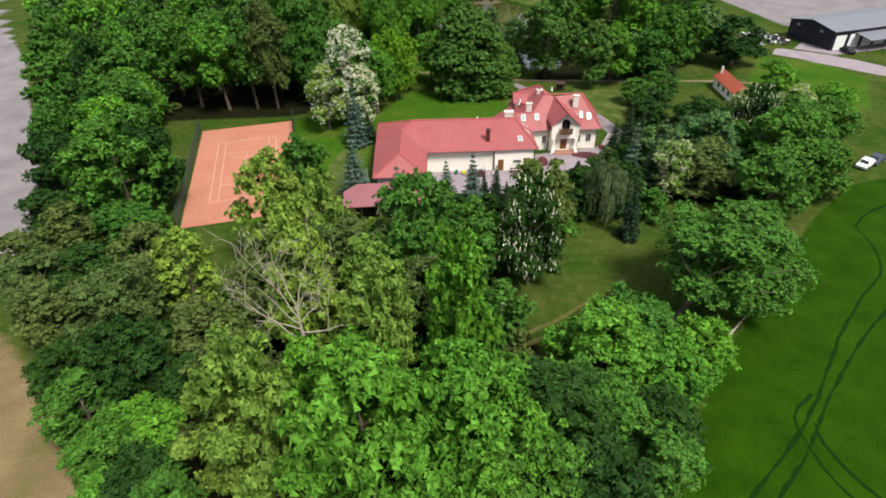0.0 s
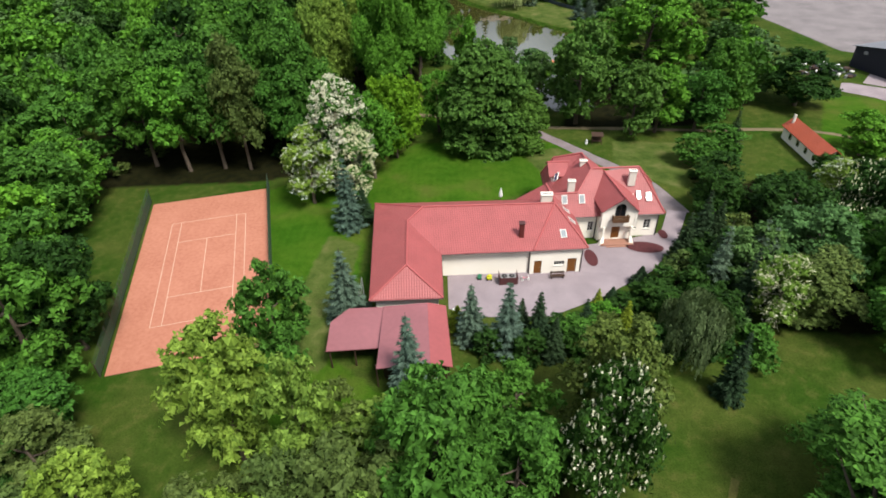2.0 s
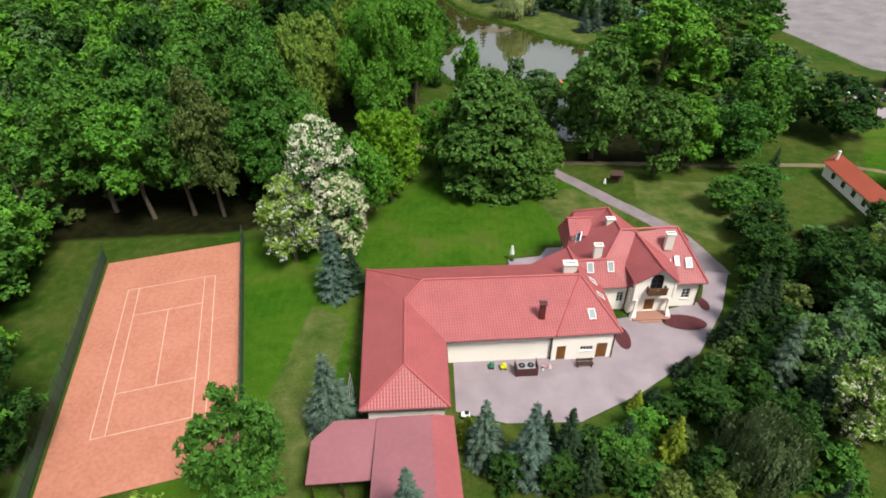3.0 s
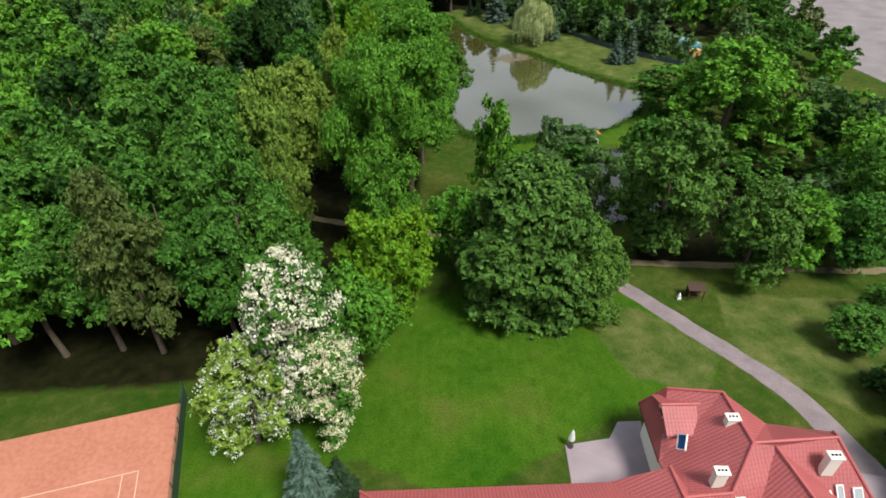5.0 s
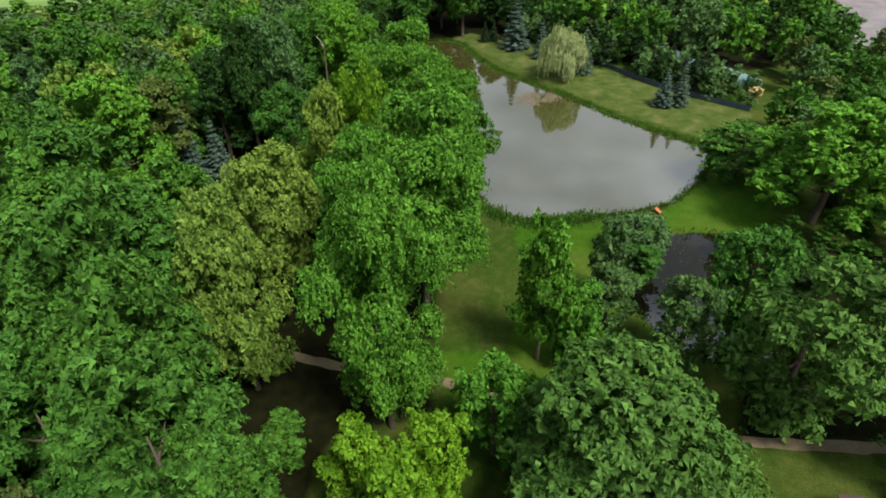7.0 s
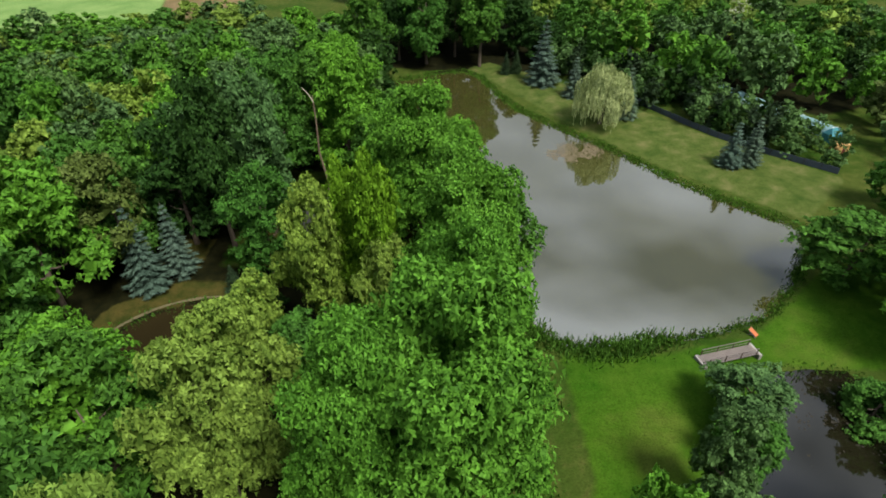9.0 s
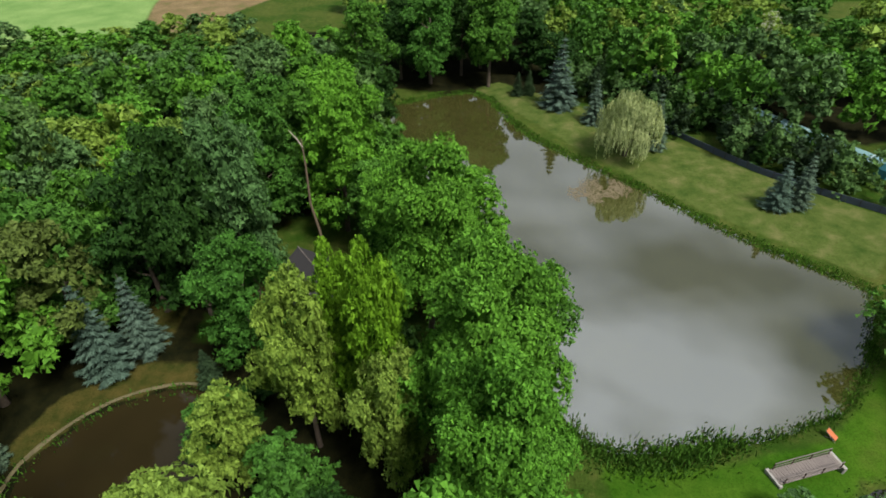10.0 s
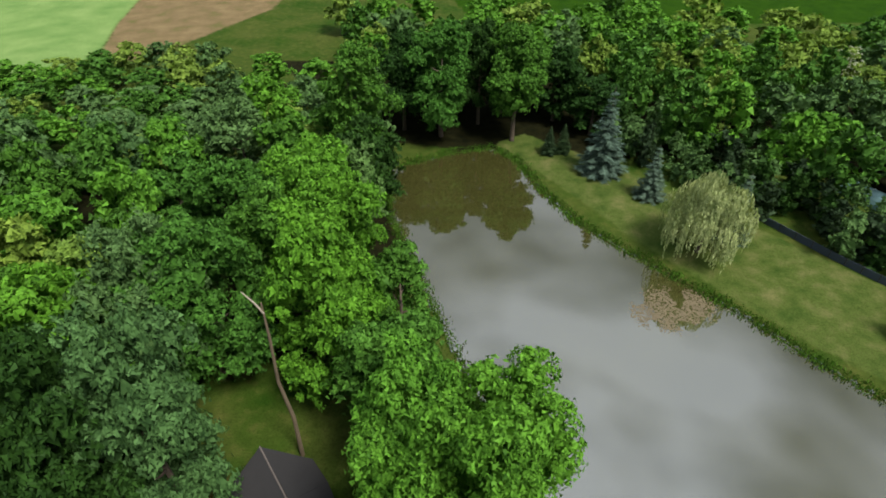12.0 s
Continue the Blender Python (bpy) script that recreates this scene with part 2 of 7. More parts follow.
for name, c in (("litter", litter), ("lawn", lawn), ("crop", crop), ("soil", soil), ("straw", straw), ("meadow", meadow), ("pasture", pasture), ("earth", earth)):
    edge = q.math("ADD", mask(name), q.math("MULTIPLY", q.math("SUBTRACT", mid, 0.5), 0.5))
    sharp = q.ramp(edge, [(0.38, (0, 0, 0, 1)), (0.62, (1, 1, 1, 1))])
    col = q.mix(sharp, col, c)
col = q.mix(0.75, col, q.ramp(fine, [(0.28, (0.4, 0.42, 0.35, 1)), (0.5, (1, 1, 1, 1)), (0.75, (1.4, 1.4, 1.35, 1))]), "MULTIPLY")
q.bump(fine, 0.7, 0.12)
M_GROUND = q.done(col, 0.95, 0, 0.04)

M_TRACK = plain("flattened_crop", srgb(22, 54, 8), 0.95, var=0.3, fine=4, coarse=0.7, spec=0.05)
LEAF = {
    "linden": leaf_material("linden_leaf", srgb(26, 60, 18), srgb(108, 166, 66)),
    "bright": leaf_material("maple_leaf", srgb(32, 80, 18), srgb(130, 196, 68)),
    "lime": leaf_material("fresh_lime_leaf", srgb(58, 108, 14), srgb(146, 200, 54)),
    "yellow": leaf_material("yellowish_leaf", srgb(60, 98, 30), srgb(170, 204, 90)),
    "pale": leaf_material("pale_linden_leaf", srgb(34, 66, 22), srgb(120, 166, 74)),
    "olive": leaf_material("olive_leaf", srgb(50, 72, 30), srgb(126, 148, 78)),
    "dark": leaf_material("dark_leaf", srgb(20, 46, 18), srgb(70, 110, 46)),
    "oak": leaf_material("blue_green_leaf", srgb(38, 72, 36), srgb(124, 166, 96)),
    "willow": leaf_material("silver_willow_leaf", srgb(120, 150, 90), srgb(224, 236, 178)),
    "spruce": leaf_material("spruce_needle", srgb(26, 42, 28), srgb(74, 100, 66)),
    "blue_spruce": leaf_material("blue_spruce_needle", srgb(38, 60, 50), srgb(124, 150, 130)),
    "blossom": leaf_material("white_blossom", lin(srgb(206, 210, 176), 1.4), lin(srgb(252, 250, 232), 1.4)),
    "birch": leaf_material("birch_leaf", srgb(60, 84, 50), srgb(136, 160, 108)),
    "golden": leaf_material("golden_conifer", srgb(88, 114, 28), srgb(158, 178, 56)),
    "reed": leaf_material("reed_blade", srgb(40, 78, 22), srgb(100, 146, 54)),
}

M_WORN = plain("worn_grass_path", srgb(104, 104, 56), 0.95, var=0.3, fine=5, coarse=0.8, spec=0.05)
M_DIRT = plain("dry_dirt_track", srgb(134, 122, 96), 0.95, var=0.3, fine=5, coarse=0.6, spec=0.05)
M_SANDSTONE = plain("sandy_stone_edging", srgb(112, 104, 72), 0.9, var=0.3, fine=6, coarse=1.0)


# ---- mesh helpers ----
def part(name, mesh, material, parent=None, label=""):
    """Links a mesh or bmesh as one object, under a thing or a part where one is given."""
    if isinstance(mesh, bmesh.types.BMesh):
        me = bpy.data.meshes.new(name)
        mesh.to_mesh(me)
        mesh.free()
    else:
        me = mesh
    if material and not me.materials:
        me.materials.append(material)
    ob = new(name, me)
    if parent is not None:
        ob.parent = parent
    if label:
        tagged(ob, label)
    return ob


def thing(name, at, label, category, group="", turn=0.0):
    e = new(name)
    e.matrix_basis = pose(*at, 0, 0, turn)
    e.empty_display_size = 0.2
    return tagged(e, label, category, group)


def box_into(bm, x0, y0, z0, x1, y1, z1, m=None):
    v = [bm.verts.new((x, y, z)) for z in (z0, z1) for x, y in ((x0, y0), (x1, y0), (x1, y1), (x0, y1))]
    if m is not None:
        for w in v:
            w.co = m @ w.co
    for f in ((3, 2, 1, 0), (4, 5, 6, 7), (0, 1, 5, 4), (1, 2, 6, 5), (2, 3, 7, 6), (3, 0, 4, 7)):
        bm.faces.new([v[i] for i in f])
    return v


def box(x0, y0, z0, x1, y1, z1, bevel=0.0, m=None):
    bm = bmesh.new()
    box_into(bm, x0, y0, z0, x1, y1, z1, m)
    if bevel:
        bmesh.ops.bevel(bm, geom=bm.edges[:], offset=bevel, segments=1, affect="EDGES")
    return bm


def tube_into(bm, pts, radii, sides=8, cap=True):
    rings = []
    for i, (p, r) in enumerate(zip(pts, radii)):
        p = Vector(p)
        d = (Vector(pts[min(i + 1, len(pts) - 1)]) - Vector(pts[max(i - 1, 0)])).normalized()
        a = d.orthogonal().normalized()
        if i:
            a = (last - d * last.dot(d)).normalized()
        last = a
        b = d.cross(a)
        rings.append([bm.verts.new(p + r * (math.cos(k) * a + math.sin(k) * b)) for k in (2 * math.pi * j / sides for j in range(sides))])
    for r0, r1 in zip(rings, rings[1:]):
        for j in range(sides):
            bm.faces.new((r0[j], r0[(j + 1) % sides], r1[(j + 1) % sides], r1[j]))
    if cap:
        bm.faces.new(rings[0][::-1])
        bm.faces.new(rings[-1])


def tube(pts, radii, sides=8):
    bm = bmesh.new()
    tube_into(bm, pts, radii if isinstance(radii, (list, tuple)) else [radii] * len(pts), sides)
    return bm


def slab(points, thick, uv=True):
    """A roof plane: a polygon given from below its tiles, with thickness downwards and tile coordinates along its eave."""
    bm = bmesh.new()
    pts = [Vector(p) for p in points]
    top = [bm.verts.new(p) for p in pts]
    low = [bm.verts.new(p - Vector((0, 0, thick))) for p in pts]
    ft = bm.faces.new(top)
    bm.faces.new(low[::-1])
    n = len(pts)
    for i in range(n):
        bm.faces.new((top[i], low[i], low[(i + 1) % n], top[(i + 1) % n]))
    bm.normal_update()
    if ft.normal.z < 0:
        bmesh.ops.reverse_faces(bm, faces=bm.faces[:])
    layer = bm.loops.layers.uv.new("tiles")
    nrm = ft.normal.copy()
    u = Vector((0, 0, 1)).cross(nrm).normalized()
    v = nrm.cross(u)
    for f in bm.faces:
        for lo in f.loops:
            lo[layer].uv = (lo.vert.co.dot(u), lo.vert.co.dot(v))
    bmesh.ops.triangulate(bm, faces=bm.faces[:])
    return bm


def prism(poly, z0, z1):
    bm = bmesh.new()
    low = [bm.verts.new((x, y, z0)) for x, y in poly]
    top = [bm.verts.new((x, y, z1)) for x, y in poly]
    bm.faces.new(top)
    bm.faces.new(low[::-1])
    n = len(poly)
    for i in range(n):
        bm.faces.new((low[i], low[(i + 1) % n], top[(i + 1) % n], top[i]))
    bmesh.ops.recalc_face_normals(bm, faces=bm.faces[:])
    return bm


def quads(name, v):
    """A mesh of loose faces from an array (n, corners, 3)."""
    n, k = v.shape[:2]
    me = bpy.data.meshes.new(name)
    me.vertices.add(k * n)
    me.vertices.foreach_set("co", np.ascontiguousarray(v, dtype=np.float32).ravel())
    me.loops.add(k * n)
    me.loops.foreach_set("vertex_index", np.arange(k * n, dtype=np.int32))
    me.polygons.add(n)
    me.polygons.foreach_set("loop_start", np.arange(0, k * n, k, dtype=np.int32))
    me.update(calc_edges=True)
    return me


# ---- the lie of the land ----
POND = [(-28.5, 251), (-22.4, 253), (-17.5, 256), (-10.3, 257.8), (-6.2, 253.5), (-3.7, 244.6), (0.9, 234.5), (6.1, 228), (10.7, 222.7), (17.2, 215.5),
        (23.7, 206.5), (29.5, 200), (36.8, 193.6), (39, 191), (36.5, 186.5), (31.4, 179), (25.8, 173), (18.3, 170), (13.2, 168.8), (7.2, 168.2), (1.2, 167.8),
        (-3.0, 169.5), (-5.5, 175), (-8.5, 184), (-12, 195), (-17, 208), (-22, 222), (-27, 236)]
POND_EAST = [(20.9, 163.2), (26, 164.6), (30, 164), (34.5, 159.5), (36, 152), (31, 143), (25, 139), (18.5, 139.5), (15, 143), (12.5, 149.5), (16, 156)]
POND_WEST = [(-54.5, 163), (-54.2, 166.8), (-50.4, 171.8), (-45.1, 174.5), (-40.5, 174.6), (-37, 172), (-35.5, 167), (-38, 161), (-45, 157), (-51.5, 158)]
WATER_Z = -0.9


def seg_dist(poly, x, y, closed=True):
    d = np.full(x.shape, 1e9)
    n = len(poly)
    for i in range(n if closed else n - 1):
        (ax, ay), (bx, by) = poly[i], poly[(i + 1) % n]
        k = np.clip(((x - ax) * (bx - ax) + (y - ay) * (by - ay)) / ((bx - ax) ** 2 + (by - ay) ** 2 + 1e-9), 0, 1)
        d = np.minimum(d, np.hypot(x - ax - k * (bx - ax), y - ay - k * (by - ay)))
    return d


def inside(poly, x, y):
    c = np.zeros(x.shape, bool)
    n = len(poly)
    for i in range(n):
        (ax, ay), (bx, by) = poly[i], poly[(i + 1) % n]
        c ^= ((ay > y) != (by > y)) & (x < (bx - ax) * (y - ay) / (by - ay + 1e-12) + ax)
    return c


def signed(poly, x, y):
    """Metres to the border of a polygon; negative inside."""
    d = seg_dist(poly, x, y)
    return np.where(inside(poly, x, y), -d, d)


def smooth(a, b, v):
    k = np.clip((v - a) / (b - a), 0, 1)
    return k * k * (3 - 2 * k)


HOUSE_PLOT = [(-9, 62), (18, 66), (36, 84), (34, 104), (6, 106), (-9, 98)]


def land(x, y):
    x, y = np.asarray(x, float), np.asarray(y, float)
    z = 0.4 * (1 - smooth(0, 10, signed(HOUSE_PLOT, x, y)))
    z = z + 0.12 * np.sin(x * 0.11 + 1.3) * np.cos(y * 0.083) * smooth(0, 20, seg_dist([(-46, 60), (-38, 105)], x, y, False) - 14) * smooth(0, 12, signed(HOUSE_PLOT, x, y))
    for poly, deep in ((POND, 2.2), (POND_EAST, 1.9), (POND_WEST, 1.7)):
        s = signed(poly, x, y)
        z = z - 0.55 * (1 - smooth(0.3, 7.0, s)) - (deep - 0.55) * (1 - smooth(-1.1, 0.55, s))
    return z


def land1(x, y):
    return float(land(np.array([x]), np.array([y]))[0])


def ribbon(name, line, width, material, lift=0.03, step=1.0, wobble=0.0):
    """A road or track laid along the land; width may be a list by point."""
    pts = [Vector((*p, 0)) for p in line]
    ws = width if isinstance(width, (list, tuple)) else [width] * len(line)
    fine = []
    for i in range(len(pts) - 1):
        p0, p1, p2, p3 = pts[max(i - 1, 0)], pts[i], pts[i + 1], pts[min(i + 2, len(pts) - 1)]
        n = max(2, int((p2 - p1).length / step))
        for k in range(n):
            t = k / n
            q1 = 0.5 * (2 * p1 + (p2 - p0) * t + (2 * p0 - 5 * p1 + 4 * p2 - p3) * t * t + (3 * p1 - p0 - 3 * p2 + p3) * t ** 3)
            fine.append((q1, ws[i] + (ws[i + 1] - ws[i]) * t))
    fine.append((pts[-1], ws[-1]))
    bm = bmesh.new()
    rows = []
    cross = 4
    for i, (p, w) in enumerate(fine):
        d = (fine[min(i + 1, len(fine) - 1)][0] - fine[max(i - 1, 0)][0]).normalized()
        s = Vector((d.y, -d.x, 0))
        row = []
        for k in range(cross + 1):
            e = (k / cross - 0.5) * w
            if k in (0, cross) and wobble:
                e += wobble * noise.noise((p.x * 0.6, p.y * 0.6, k * 7.0))
            v = p + s * e
            row.append(bm.verts.new((v.x, v.y, land1(v.x, v.y) + (lift if 0 < k < cross else lift * 0.3))))
        rows.append(row)
    for a, b in zip(rows, rows[1:]):
        for k in range(cross):
            bm.faces.new((a[k], a[k + 1], b[k + 1], b[k]))
    return part(name, bm, material)


def patch(name, poly, material, lift=0.03, step=1.0):
    """A level surface within a polygon, laid on the land."""
    bm = bmesh.new()
    f = bm.faces.new([bm.verts.new((x, y, 0)) for x, y in poly])
    bm.normal_update()
    if f.normal.z < 0:
        f.normal_flip()
    bmesh.ops.triangulate(bm, faces=bm.faces[:])
    long_edges = [e for e in bm.edges if e.calc_length() > 4]
    for _ in range(4):
        long_edges = [e for e in bm.edges if e.calc_length() > 4 * step]
        if not long_edges:
            break
        bmesh.ops.subdivide_edges(bm, edges=long_edges, cuts=1)
        bmesh.ops.triangulate(bm, faces=bm.faces[:])
    for v in bm.verts:
        v.co.z = land1(v.co.x, v.co.y) + lift
    return part(name, bm, material)


# ---- ground sheet ----
LAWN_ZONES = [
    [(-19, 100), (-6, 93.5), (10, 103), (22, 108), (24, 114), (16, 122), (-10, 122), (-16, 112)],
    [(-33, 66), (-16, 62), (-15, 92), (-18, 104), (-31, 106), (-34, 104)],
    [(66, 122), (78, 146), (90, 141), (96, 128), (86, 108), (70, 112)],
    [(-30, 60), (-14, 52), (-8, 60), (-16, 66), (-32, 70)],
    [(-14, 140), (-4, 140), (0, 150), (-1, 166), (10, 166), (22, 169), (30, 176), (38, 183), (46, 180), (36, 164), (22, 165), (13, 150), (8, 140), (-6, 128)],
]
MEADOW_LAWN = [[(-10, 259), (-2, 247), (8, 229.5), (24, 209), (40, 193), (52, 205), (36, 221), (24, 235), (10, 250), (-4, 262)]]
CROP_ZONE = [(15, 12), (31.9, 38.5), (53.1, 64.7), (64.8, 76.5), (80, 82), (200, 80), (900, 60), (900, -400), (60, -400), (0, -40)]
FAR_CROP = [(-10, 330), (140, 336), (260, 520), (-60, 520)]
SOIL_ZONES = [[(-900, 40), (-64, 46), (-60, 55), (-76, 83), (-122, 148), (-300, 360), (-900, 500)], [(90, 214), (97, 176), (106, 168), (300, 170), (900, 400), (900, 700), (140, 330), (96, 262)]]
STRAW_ZONES = [[(-900, 38), (-62, 44), (-55, 41.5), (-46.5, 35), (-39, 28), (-34, 23), (-28.6, 17.5), (-24, 6), (-30, -60), (-400, -300), (-900, -100)], [(98, 122), (150, 112), (200, 110), (200, 92), (110, 100)],
               [(-104, 304), (-93, 299), (-84, 318), (-72, 345), (-70, 420), (-130, 420), (-112, 330)]]
DRY_GRASS = [[(-24, 66), (-16.5, 64), (-16, 88), (-21, 91)], [(25, 110), (34, 104), (46, 110), (44, 121), (27, 122)], [(13, 108), (20, 106), (24, 112), (16, 120), (10, 116)]]
MEADOW_ZONES = [[(-300, 250), (-150, 284), (-110, 292), (-104, 303), (-112, 330), (-130, 420), (-400, 500)]]
HUT_YARD = [(-43, 193), (-40, 185), (-33, 180), (-25, 181), (-22, 192), (-27, 204), (-39, 206)]
EARTH_ZONES = [[(-58, 164), (-54.5, 166), (-51, 172), (-45, 174.9), (-40, 175.2), (-42, 178), (-48, 178), (-55, 173)], [(-40, 183), (-36.5, 179.5), (-34.6, 184), (-36.8, 189), (-37, 193), (-39.8, 191)], [(-53, 179), (-47, 180), (-46.5, 187), (-52, 187)], [(-20, 185.5), (-17, 185.5), (-16.6, 191.5), (-19.6, 192)], [(-42, 204), (-38, 203), (-39, 207), (-42, 207)]]
SHADED_LITTER_ZONES = [[(-75, 104), (-36, 107), (-24, 112), (-22, 128), (-12, 132), (-12, 160), (-20, 178), (-44, 181), (-44, 206), (-24, 208), (-26, 246), (-75, 250)], [(18, 128), (44, 129), (60, 140), (55, 158), (38, 160), (22, 140)],
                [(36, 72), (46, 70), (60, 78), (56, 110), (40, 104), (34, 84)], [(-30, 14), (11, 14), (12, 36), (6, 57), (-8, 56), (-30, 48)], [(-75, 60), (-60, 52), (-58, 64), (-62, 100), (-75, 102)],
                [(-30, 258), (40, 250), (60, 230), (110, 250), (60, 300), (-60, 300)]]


def axis(lo, hi, step, far):
    a = list(np.arange(lo, hi + 0.1, step))
    g = step
    while a[-1] < far:
        g *= 1.35
        a.append(a[-1] + g)
    g = step
    while a[0] > -far:
        g *= 1.35
        a.insert(0, a[0] - g)
    return np.array(a)


gx, gy = axis(-130, 105, 1.2, 3000), axis(-20, 330, 1.2, 3000)
GX, GY = np.meshgrid(gx, gy)
X, Y = GX.ravel(), GY.ravel()
Z = land(X, Y)
nx, ny = len(gx), len(gy)
idx = np.arange(nx * ny).reshape(ny, nx)
faces = np.stack([idx[:-1, :-1], idx[:-1, 1:], idx[1:, 1:], idx[1:, :-1]], -1).reshape(-1, 4)
gm = bpy.data.meshes.new("ground")
gm.vertices.add(len(X))
gm.vertices.foreach_set("co", np.stack([X, Y, Z], -1).astype(np.float32).ravel())
gm.loops.add(faces.size)
gm.loops.foreach_set("vertex_index", faces.astype(np.int32).ravel())
gm.polygons.add(len(faces))
gm.polygons.foreach_set("loop_start", np.arange(0, faces.size, 4, dtype=np.int32))
gm.update(calc_edges=True)


def zone(name, polys, soft=1.5, top=1.0):
    v = np.zeros(len(X))
    for poly in polys:
        v = np.maximum(v, 1 - smooth(-soft, soft, signed(poly, X, Y)))
    a = gm.attributes.new(name, "FLOAT", "POINT")
    a.data.foreach_set("value", (v * top).astype(np.float32))


zone("lawn", LAWN_ZONES, 2.0)
zone("litter", SHADED_LITTER_ZONES, 3.0)
zone("crop", [CROP_ZONE, FAR_CROP], 1.2)
zone("soil", SOIL_ZONES, 2.0)
zone("earth", EARTH_ZONES, 1.0)
zone("straw", STRAW_ZONES, 4.0)
zone("meadow", MEADOW_LAWN + DRY_GRASS, 1.5)
zone("pasture", MEADOW_ZONES, 3.0)
gm.shade_smooth()
ground = part("ground", gm, M_GROUND)
tagged(ground, "grassy park ground with mown lawn, shade-darkened leaf litter and fields", "ground", kind="structure")

for name, poly, label in (("water", POND, "large murky olive pond reflecting a cloudy sky"), ("water", POND_EAST, "small dark pond overhung by trees"), ("water", POND_WEST, "small brown round pond under trees")):
    cx, cy = sum(p[0] for p in poly) / len(poly), sum(p[1] for p in poly) / len(poly)
    grown = [(cx + (x - cx) * 1.06, cy + (y - cy) * 1.06) for x, y in poly]
    bm = bmesh.new()
    bm.faces.new([bm.verts.new((x, y, WATER_Z)) for x, y in grown])
    bm.normal_update()
    if bm.faces[:][0].normal.z < 0:
        bmesh.ops.reverse_faces(bm, faces=bm.faces[:])
    tagged(part(name, bm, {id(POND): M_WATER, id(POND_EAST): M_DARKWATER}.get(id(poly), M_BROWNWATER)), label, "pond", kind="structure")


# ---- roads, court, paving ----
ribbon("gravel_road", [(31.8, 96), (30.6, 101), (28.8, 106), (25.5, 111), (22, 115.4), (18, 120.5), (13.5, 126), (11, 129)], [3.4, 2.9, 2.7, 2.5, 2.4, 2.3, 2.2, 2.2], M_GRAVEL, 0.04, 1.0, 0.16)
tagged(bpy.data.objects["gravel_road"], "grey gravel drive curving through the grass", "road", kind="structure")
ribbon("park_track", [(-45, 143), (-31.4, 140.4), (-22.3, 137.8), (-10.3, 135.5), (0, 132), (8, 129.8), (17.8, 128.5), (28.2, 127.9), (46, 126.8), (56, 127.2), (64, 126.6), (70, 124.5), (76, 120)], 1.25, M_DIRT, 0.035, 1.0, 0.35)
tagged(bpy.data.objects["park_track"], "narrow worn dirt track under the trees", "path", kind="structure")
for line, w in (([(8.4, 38.6), (14.0, 42.1), (18.7, 45.6), (21.4, 48.3), (23.6, 52)], 0.7), ([(8.6, 37.7), (12.7, 37.6), (15.6, 37.0), (18, 38)], 0.6), ([(10.5, 41.6), (15.2, 44.6), (19.4, 48.2)], 0.5)):
    ribbon("worn_path", line, w, M_WORN, 0.025, 0.8, 0.25)
for ob in [o for o in scene.objects if o.name.startswith("worn_path")]:
    tagged(ob, "faint worn track through rough grass", "path", kind="structure")
PAVING = [(-3.2, 80.8), (-2.9, 74.2), (2.1, 72.8), (9.6, 73.0), (16.4, 76.6), (24.4, 82.2), (29.6, 89.4), (33.0, 96.5), (30.2, 97.0), (27.6, 91.0), (20, 88.6), (15.2, 87.6), (14.4, 82.0)]
tagged(patch("yard_paving", PAVING, M_PAVE, 0.05), "pinkish grey block-paved yard beside the house", "paving", kind="structure")
tagged(patch("terrace_paving", [(4.2, 93.0), (4.3, 99.6), (8.7, 100.4), (9.9, 102.3), (12.2, 102.4), (11.8, 93.2)], M_PAVE, 0.06), "grey paved terrace behind the house", "paving", kind="structure")
for cx, cy, rx, ry, tilt in ((16.4, 84.7, 0.85, 1.9, 0.05), (24.3, 87.2, 2.6, 1.3, -0.12), (27.7, 90.4, 0.62, 1.15, 0.0)):
    ring_a = [2 * math.pi * k / 18 for k in range(18)]
    poly = [(cx + rx * math.cos(a) * math.cos(tilt) - ry * math.sin(a) * math.sin(tilt), cy + rx * math.cos(a) * math.sin(tilt) + ry * math.sin(a) * math.cos(tilt)) for a in ring_a]
    tagged(patch("flower_bed", poly, M_BED, 0.12), "maroon mulched planting bed edged by paving", "flower bed", "beds by the house")

CO, CA = Vector((-39.25, 70.9, 0)), math.atan2(-46.2 + 39.25, 94.2 - 70.9)
CY = Vector((math.sin(CA), math.cos(CA), 0))
CX = Vector((CY.y, -CY.x, 0))


def on_court(u, v, z=0.0):
    p = CO + CX * u + CY * v
    return (p.x, p.y, z)


court = thing("tennis_court", (CO.x, CO.y, 0.0), "orange-red clay tennis court with white lines", "tennis court")
inv = court.matrix_basis.inverted()


def court_part(name, bm, material, label=""):
    bm.transform(inv)
    return part(name, bm, material, court, label)


U0, U1, V0, V1 = -3.7, 14.3, -6.9, 30.9
bm = bmesh.new()
N = 12
vs = [[bm.verts.new(on_court(U0 + (U1 - U0) * i / N + 0.12 * noise.noise((i, j, 3.0)) * (i in (0, N)), V0 + (V1 - V0) * j / N, 0.06)) for i in range(N + 1)] for j in range(N + 1)]
for j in range(N):
    for i in range(N):
        bm.faces.new((vs[j][i], vs[j][i + 1], vs[j + 1][i + 1], vs[j + 1][i]))
court_part("clay_surface", bm, M_CLAY)


